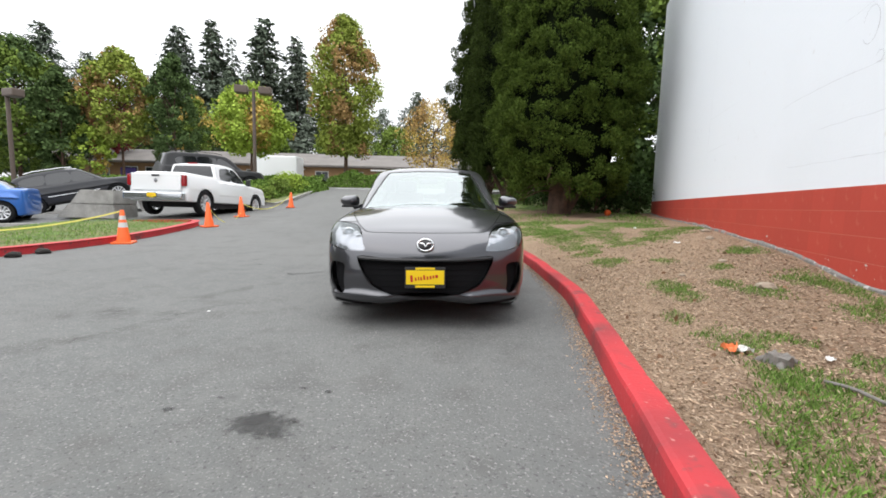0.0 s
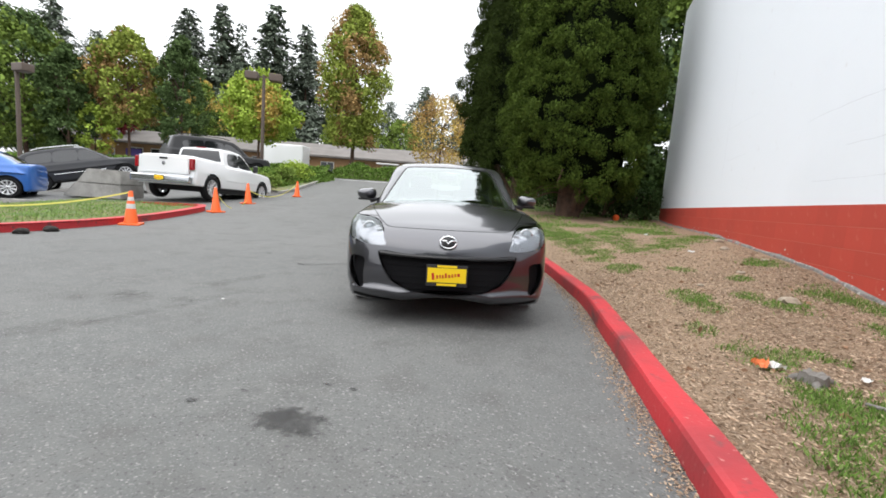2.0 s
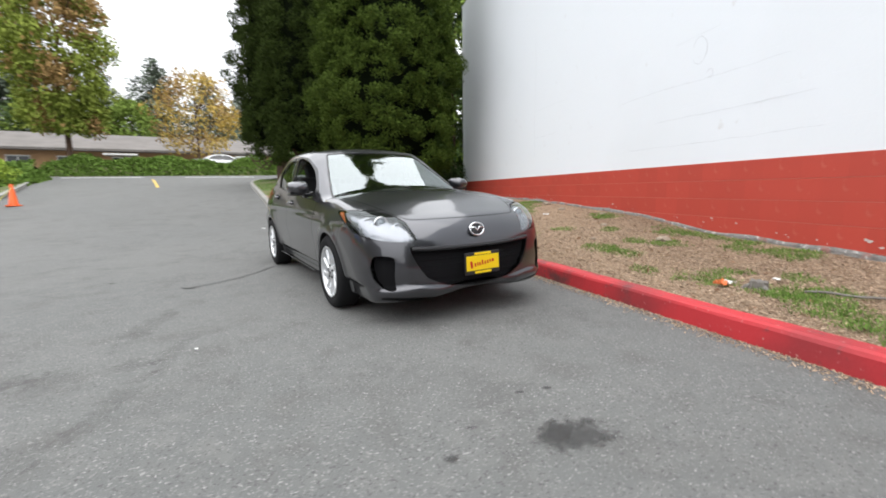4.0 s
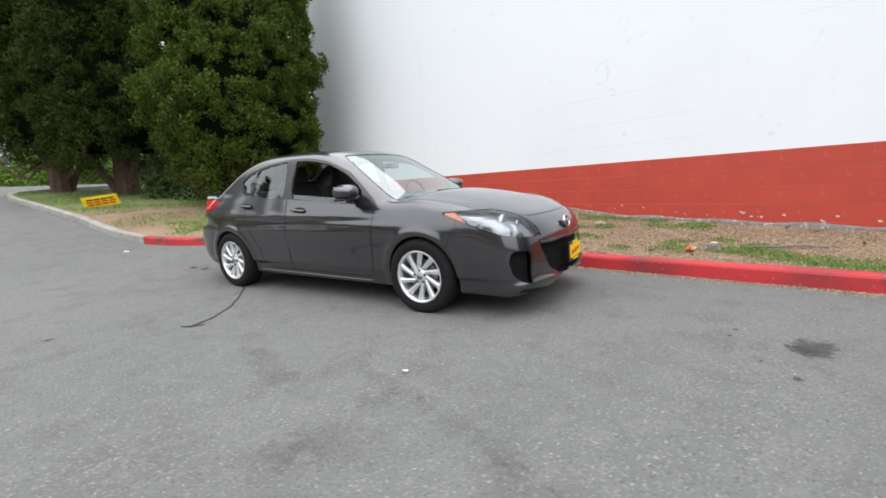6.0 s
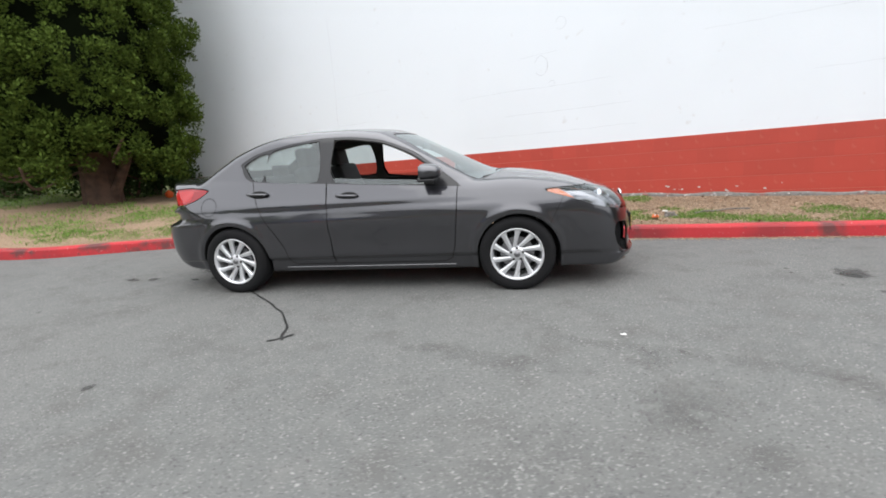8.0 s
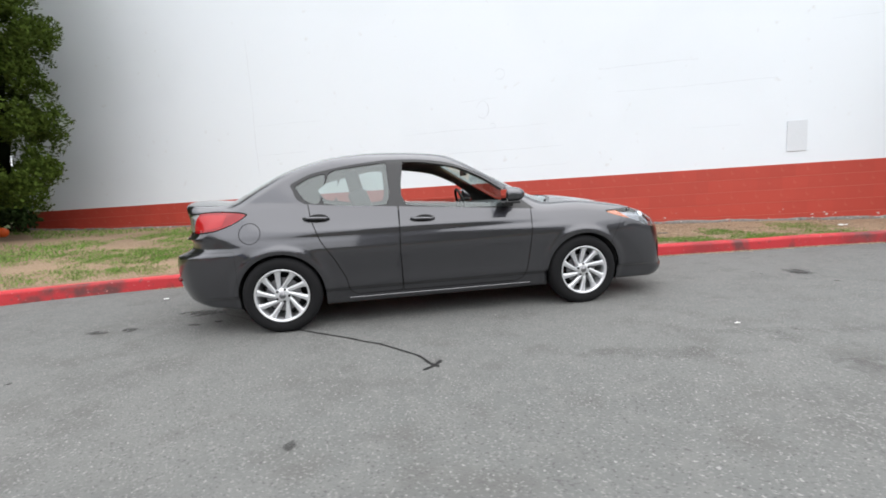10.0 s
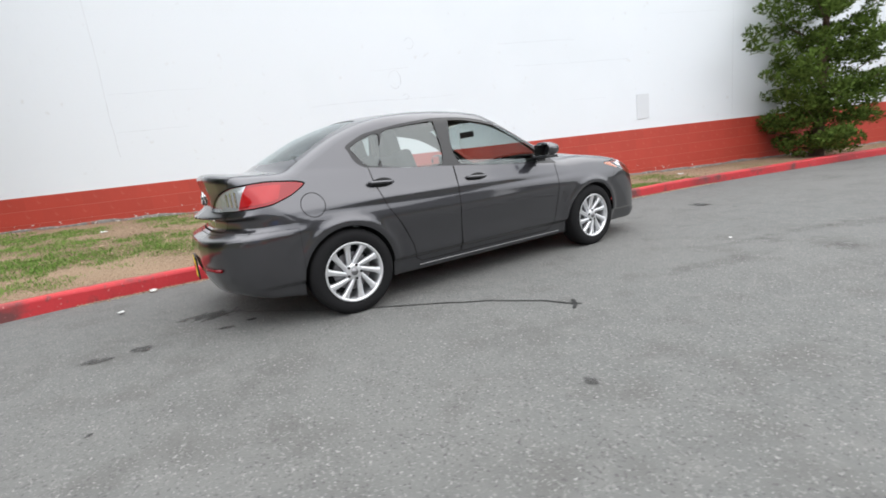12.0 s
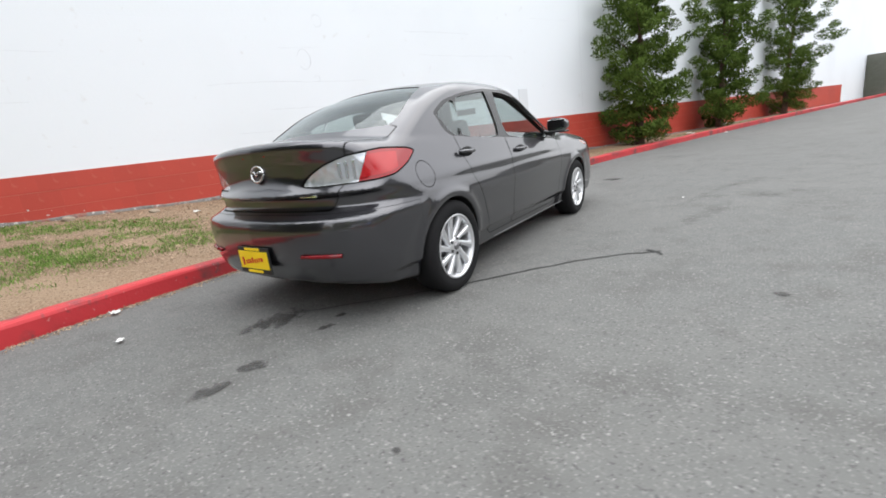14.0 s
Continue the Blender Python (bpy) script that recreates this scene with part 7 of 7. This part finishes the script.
def wall_line(pts, width, label, material=GREY_LINE, seed=0):
    verts, faces = [], []
    line = along([(0, y, z) for y, z in pts], 0.05)
    for i, p in enumerate(line):
        d = (line[min(i + 1, len(line) - 1)] - line[max(0, i - 1)]).normalized()
        w = width * 0.75 * (0.25 + 1.2 * abs(noise.noise((i * 0.4, seed, 2))))
        j = 0.012 * noise.noise((i * 0.2, seed, 7))
        for s in (-1, 1):
            verts.append((WALL_X - 0.004, p.y - d.z * (w * s + j), p.z + d.y * (w * s + j)))
        if i:
            k = 2 * i
            faces.append((k - 2, k - 1, k + 1, k))
    return solo("wall_crack", mesh_of("wall_crack", verts, faces, material), label, "crack", kind="structure")


for k, (pts, w) in enumerate((([(1.2, 2.33), (0.86, 2.36), (0.1, 2.37), (-0.68, 2.35), (-1.6, 2.36)], 0.005), ([(0.3, 1.93), (-0.8, 1.92), (-1.9, 1.93)], 0.004), ([(0.9, 1.58), (-0.9, 1.57), (-2.0, 1.58)], 0.004), ([(4.43, 1.78), (4.44, 2.6), (4.42, 3.4), (4.44, 4.6)], 0.006),
                              ([(-8.41, 1.40), (-8.40, 2.4), (-8.41, 4.6)], 0.007), ([(-2.6, 3.25), (-3.4, 3.27), (-4.3, 3.26)], 0.005), ([(-2.9, 2.82), (-4.4, 2.81), (-5.6, 2.82)], 0.004), ([(2.9, 2.8), (3.6, 2.81), (4.4, 2.8)], 0.003), ([(3.3, 2.2), (4.4, 2.19)], 0.003),
                              ([(-4.2, 2.06), (-5.0, 2.05)], 0.003), ([(-6.4, 3.7), (-8.0, 3.72)], 0.003), ([(0.0, 2.9), (-0.7, 2.92)], 0.003))):
    wall_line(pts, w, "fine crack in white wall paint", seed=k * 3.7)
for name, y0, y1, z0, z1, label in (("wall_patch", -6.09, -5.77, 1.52, 2.05, "flat pale grey patch on white wall"),):
    bm = bmesh.new()
    box(bm, WALL_X - 0.012, WALL_X - 0.001, y0, y1, z0, z1, 0.003)
    me = bpy.data.meshes.new(name)
    bm.to_mesh(me)
    bm.free()
    me.materials.append(PALE_PATCH)
    solo(name, me, label, "patch", kind="structure")
for k, (yc, zc, w, h) in enumerate(((-0.42, 2.72, 0.115, 0.17), (-0.78, 3.35, 0.09, 0.10), (-0.60, 2.40, 0.05, 0.05))):
    wall_line([(yc + w * math.cos(t) * (1.0 if abs(math.cos(t)) > 0.5 else 0.9), zc + h * math.sin(t)) for t in [0.3 + 0.55 * i for i in range(11)]], 0.007, "peeled outline in white wall paint", PEEL, 20 + k)

# footing under the wall, with spalled paint
FOOTING = bumped(mixed(mat("crumbled_footing", (0.235, 0.225, 0.215), 0.95), [(5, 0.55, 0.68, (0.32, 0.12, 0.09), 6), (14, 0.5, 0.66, (0.16, 0.15, 0.14), 6), (22, 0.60, 0.68, (0.55, 0.53, 0.50), 5)]), 50, 0.9, 0.012)
verts, faces = [], []
ys = [WALL_END - 0.12 * i for i in range(int(47 / 0.12))]
for i, y in enumerate(ys):
    b = wall_base(y)
    up = 0.025 + 0.05 * abs(noise.noise((y * 1.1, 3, 0))) + 0.03 * abs(noise.noise((y * 9, 1, 0)))
    verts += [(WALL_X - 0.032, y, b - 0.2), (WALL_X - 0.02 - 0.008 * noise.noise((y * 4, 0, 0)), y, b + up * 0.45), (WALL_X - 0.008, y, b + up), (WALL_X + 0.02, y, b + up)]
    if i:
        k = 4 * i
        for c in range(3):
            faces.append((k - 4 + c, k + c, k + c + 1, k - 3 + c))
solo("wall_footing", mesh_of("wall_footing", verts, faces, FOOTING), "rough grey concrete footing along wall base", "footing", kind="structure")

# flaked paint low on the red base
rng = np.random.default_rng(12)
verts, faces = [], []
for _ in range(70):
    y = float(rng.choice((-2.6, -1.2, 1.0, 3.6, -6.5, 5.5))) + rng.normal() * 0.8
    z = wall_base(y) + 0.03 + abs(rng.normal()) * 0.07
    k0, m = len(verts), 7
    r = 0.005 + 0.012 * rng.random() ** 2
    for k in range(m):
        a = 2 * math.pi * k / m
        q = r * rng.uniform(0.5, 1.3)
        verts.append((WALL_X - 0.0125, y + q * 1.6 * math.cos(a), z + q * math.sin(a)))
    faces.append(tuple(range(k0, k0 + m)))
solo("paint_chips", mesh_of("paint_chips", verts, faces, mat("bare_white_plaster", (0.58, 0.50, 0.47), 0.9)), "pale flaked spots low on red wall", "wall damage", kind="stuff")

# ---- grass, mulch chips and dead leaves on the strip ----
PATCHES = ((2.72, -0.70, 0.20), (2.76, -1.02, 0.20), (2.62, -1.62, 0.12), (3.42, -0.95, 0.20), (3.26, -0.62, 0.15), (3.95, -0.5, 0.26), (4.05, -0.9, 0.2), (3.85, -1.62, 0.18), (4.02, -2.0, 0.24), (4.05, -1.4, 0.16),
           (2.86, -2.08, 0.24), (3.16, -2.12, 0.14), (2.98, -2.74, 0.22), (2.90, -3.05, 0.24), (2.80, -3.45, 0.26), (2.74, -3.8, 0.28), (3.16, -2.95, 0.18), (3.4, -2.55, 0.12), (2.55, -4.4, 0.26), (2.9, -4.7, 0.33), (3.4, -4.3, 0.26), (3.6, -5.6, 0.4), (2.9, -5.7, 0.4), (2.25, 0.7, 0.25), (2.0, 1.5, 0.25), (3.9, 1.0, 0.25), (2.9, 0.5, 0.14), (3.4, 0.1, 0.12))
PATCHES2 = ((1.5, 3.6, 0.5), (2.6, 2.4, 0.4), (1.9, 2.2, 0.35), (2.8, 5.5, 0.6), (1.0, 4.6, 0.5), (3.4, 3.4, 0.4), (1.7, 2.9, 0.4), (2.3, 3.4, 0.45), (1.3, 4.3, 0.5), (2.2, 4.6, 0.5), (0.9, 5.2, 0.45), (3.1, 2.6, 0.3), (3.2, 4.9, 0.45), (3.9, 4.0, 0.35), (0.1, 4.5, 0.35), (0.5, 4.0, 0.3), (-0.4, 5.0, 0.4), (-0.8, 5.7, 0.45), (0.6, 6.3, 0.6), (-0.6, 6.6, 0.6), (1.8, 6.5, 0.5), (3.3, -8.0, 0.5), (3.0, -12.4, 0.8), (3.1, -14, 0.6), (3.2, -19, 1.2), (3.2, -26, 1.5))
rng = np.random.default_rng(77)
P = []
for x, y, r in PATCHES + PATCHES2:
    n = int((13000 if y < 1.2 else 8000) * r * r / 0.2) if abs(y) < 5 else int((6000 if abs(y) < 8 else 700) * r * r / 0.2)
    q = rng.uniform(-1, 1, (n, 2)) * r * 1.25
    for dx, dy in q:
        px, py = x + dx, y + dy * 1.3
        if kerb_x(py) + 0.2 < px < WALL_X - 0.05 and noise.noise((px * 4, py * 4, 0)) + 0.5 * noise.noise((px * 13, py * 13, 2)) + 0.35 * rng.normal() > 0.9 * ((dx * dx + dy * dy) / (r * r)) - 0.48:
            P.append((px, py, strip_z(px, py) - 0.005))
P = np.array(P)
solo("grass", leaves("grass", P, np.stack([rng.normal(size=len(P)) * 0.6, rng.normal(size=len(P)) * 0.6, np.ones(len(P))], 1), 0.036, GRASS, 78, wide=0.14), "patchy short green grass on mulch", "grass", kind="stuff")
CHIP = varied(mat("mulch_chips", (0.41, 0.30, 0.21), 0.95), 0.5)
n = 34000
px = rng.uniform(1.2, WALL_X - 0.05, n)
py = rng.uniform(-6.5, 6, n) * rng.uniform(0.3, 1, n) - 1.2
keep = [i for i in range(n) if px[i] > kerb_x(py[i]) + 0.19]
P = np.array([(px[i], py[i], strip_z(px[i], py[i]) + 0.004) for i in keep])
solo("mulch_chips", leaves("mulch_chips", P, np.stack([rng.normal(size=len(P)), rng.normal(size=len(P)), rng.normal(size=len(P)) * 0.16], 1), 0.030, CHIP, 79, wide=0.30), "loose pale wood chips and dry needles", "mulch", kind="stuff")
near_x, near_y = rng.uniform(1.9, WALL_X - 0.1, 22000), rng.uniform(-4.6, 0.5, 22000)
near = [(u, v, strip_z(u, v) + 0.004) for u, v in zip(near_x, near_y) if u > kerb_x(v) + 0.17]
P = np.array(near)
STRAW = varied(mat("pale_straw", (0.49, 0.375, 0.275), 0.95), 0.5)
solo("mulch_straw", leaves("mulch_straw", P, np.stack([rng.normal(size=len(P)), rng.normal(size=len(P)), rng.normal(size=len(P)) * 0.2], 1), 0.024, STRAW, 84, wide=0.22), "pale straw and shredded bark on mulch", "mulch", kind="stuff")
DEAD = varied(mat("dead_brown_leaf", (0.20, 0.105, 0.055), 0.8), 0.5)
P = np.array([(px[i], py[i], strip_z(px[i], py[i]) + 0.008) for i in keep[::220]])
solo("dead_leaves", leaves("dead_leaves", P, np.stack([rng.normal(size=len(P)), rng.normal(size=len(P)), rng.normal(size=len(P)) * 0.3], 1), 0.055, DEAD, 80, wide=0.5), "scattered dead brown leaves on mulch", "leaf litter", kind="stuff")
# dry debris along the foot of the kerb
n = 9000
yy = rng.uniform(-6, 3.5, n)
P = np.array([(kerb_x(y) - abs(rng.normal()) * 0.065 - 0.005, y, road_z(kerb_x(y), y) + 0.006) for y in yy])
solo("kerb_debris", leaves("kerb_debris", P, np.stack([rng.normal(size=n), rng.normal(size=n), rng.normal(size=n) * 0.15], 1), 0.015, CHIP, 81, wide=0.45), "dry needles and grit along the kerb foot", "debris", kind="stuff")
# lawn under the cypresses, and on the islands
n = 26000
px, py = rng.uniform(-4.5, 3.8, n), rng.uniform(5.6, 19, n)
keep = [i for i in range(n) if px[i] > kerb_x(py[i]) + 0.2 and noise.noise((px[i] * 0.7, py[i] * 0.7, 5)) > -0.12]


def lawn_z(x, y):
    if y < WALL_END:
        return strip_z(x, y)
    x0 = kerb_x(y) + 0.17
    t = min(1.0, max(0.0, (x - x0) / (60 - x0)))
    z0 = road_z(kerb_x(y), y) + 0.145
    return z0 + (wall_base(y) - z0) * t ** 0.85


P = np.array([(px[i], py[i], lawn_z(px[i], py[i]) - 0.005) for i in keep])
solo("grass", leaves("grass", P, np.stack([rng.normal(size=len(P)) * 0.5, rng.normal(size=len(P)) * 0.5, np.ones(len(P))], 1), 0.075, GRASS, 82, wide=0.16), "thin lawn grass under cypress trees", "grass", kind="stuff")
n = 30000
base = [isl_line[int(k)] for k in rng.integers(0, len(isl_line), n)]
off = rng.uniform(0.2, 3.6, n)
P = np.array([(b.x - o, b.y - 0.25 * o, road_z(b.x - o, b.y - 0.25 * o) + 0.14) for b, o in zip(base, off)]) + rng.normal(size=(n, 3)) * np.array((0.1, 0.1, 0.0))
solo("grass", leaves("grass", P, np.stack([rng.normal(size=n) * 0.5, rng.normal(size=n) * 0.5, np.ones(n)], 1), 0.055, GRASS, 83, wide=0.16), "short lawn grass on the kerbed island", "grass", kind="stuff")

# ---- red blocks of the wall base ----
COURSE, LONG = 0.222, 0.41
RED_BLOCK = varied(RED_WALL, 0.05, "Random")
bm = bmesh.new()
box(bm, -0.02, 0.0, 0.0002, LONG - 0.0002, 0.0025, COURSE - 0.0025)
block = bpy.data.meshes.new("block")
bm.to_mesh(block)
bm.free()
block.materials.append(RED_BLOCK)
far_v, far_f = [], []
for row in range(9):
    z = BAND_Z - COURSE * (row + 1)
    y = -37.5 + (LONG / 2 if row % 2 else 0)
    while y < WALL_END - 0.01:
        if z + COURSE > wall_base(y) - 0.02:
            if -9.5 < y < WALL_END - LONG and row < 5:
                under("block", block, wall, m=Matrix.Translation((WALL_X + 0.012, y, z)))
            else:
                k = len(far_v)
                y1 = min(y + LONG, WALL_END)
                far_v += [(WALL_X - 0.008, y + 0.0006, z + 0.002), (WALL_X - 0.008, y1 - 0.0006, z + 0.002), (WALL_X - 0.008, y1 - 0.0006, z + COURSE - 0.002), (WALL_X - 0.008, y + 0.0006, z + COURSE - 0.002)]
                far_v += [(WALL_X + 0.01, q[1], q[2]) for q in far_v[k:k + 4]]
                far_f += [(k, k + 3, k + 2, k + 1), (k, k + 1, k + 5, k + 4), (k + 1, k + 2, k + 6, k + 5), (k + 2, k + 3, k + 7, k + 6), (k + 3, k, k + 4, k + 7)]
        y += LONG
tagged(under("blocks", mesh_of("blocks", far_v, far_f, RED_WALL), wall), "red painted blocks", kind="stuff")
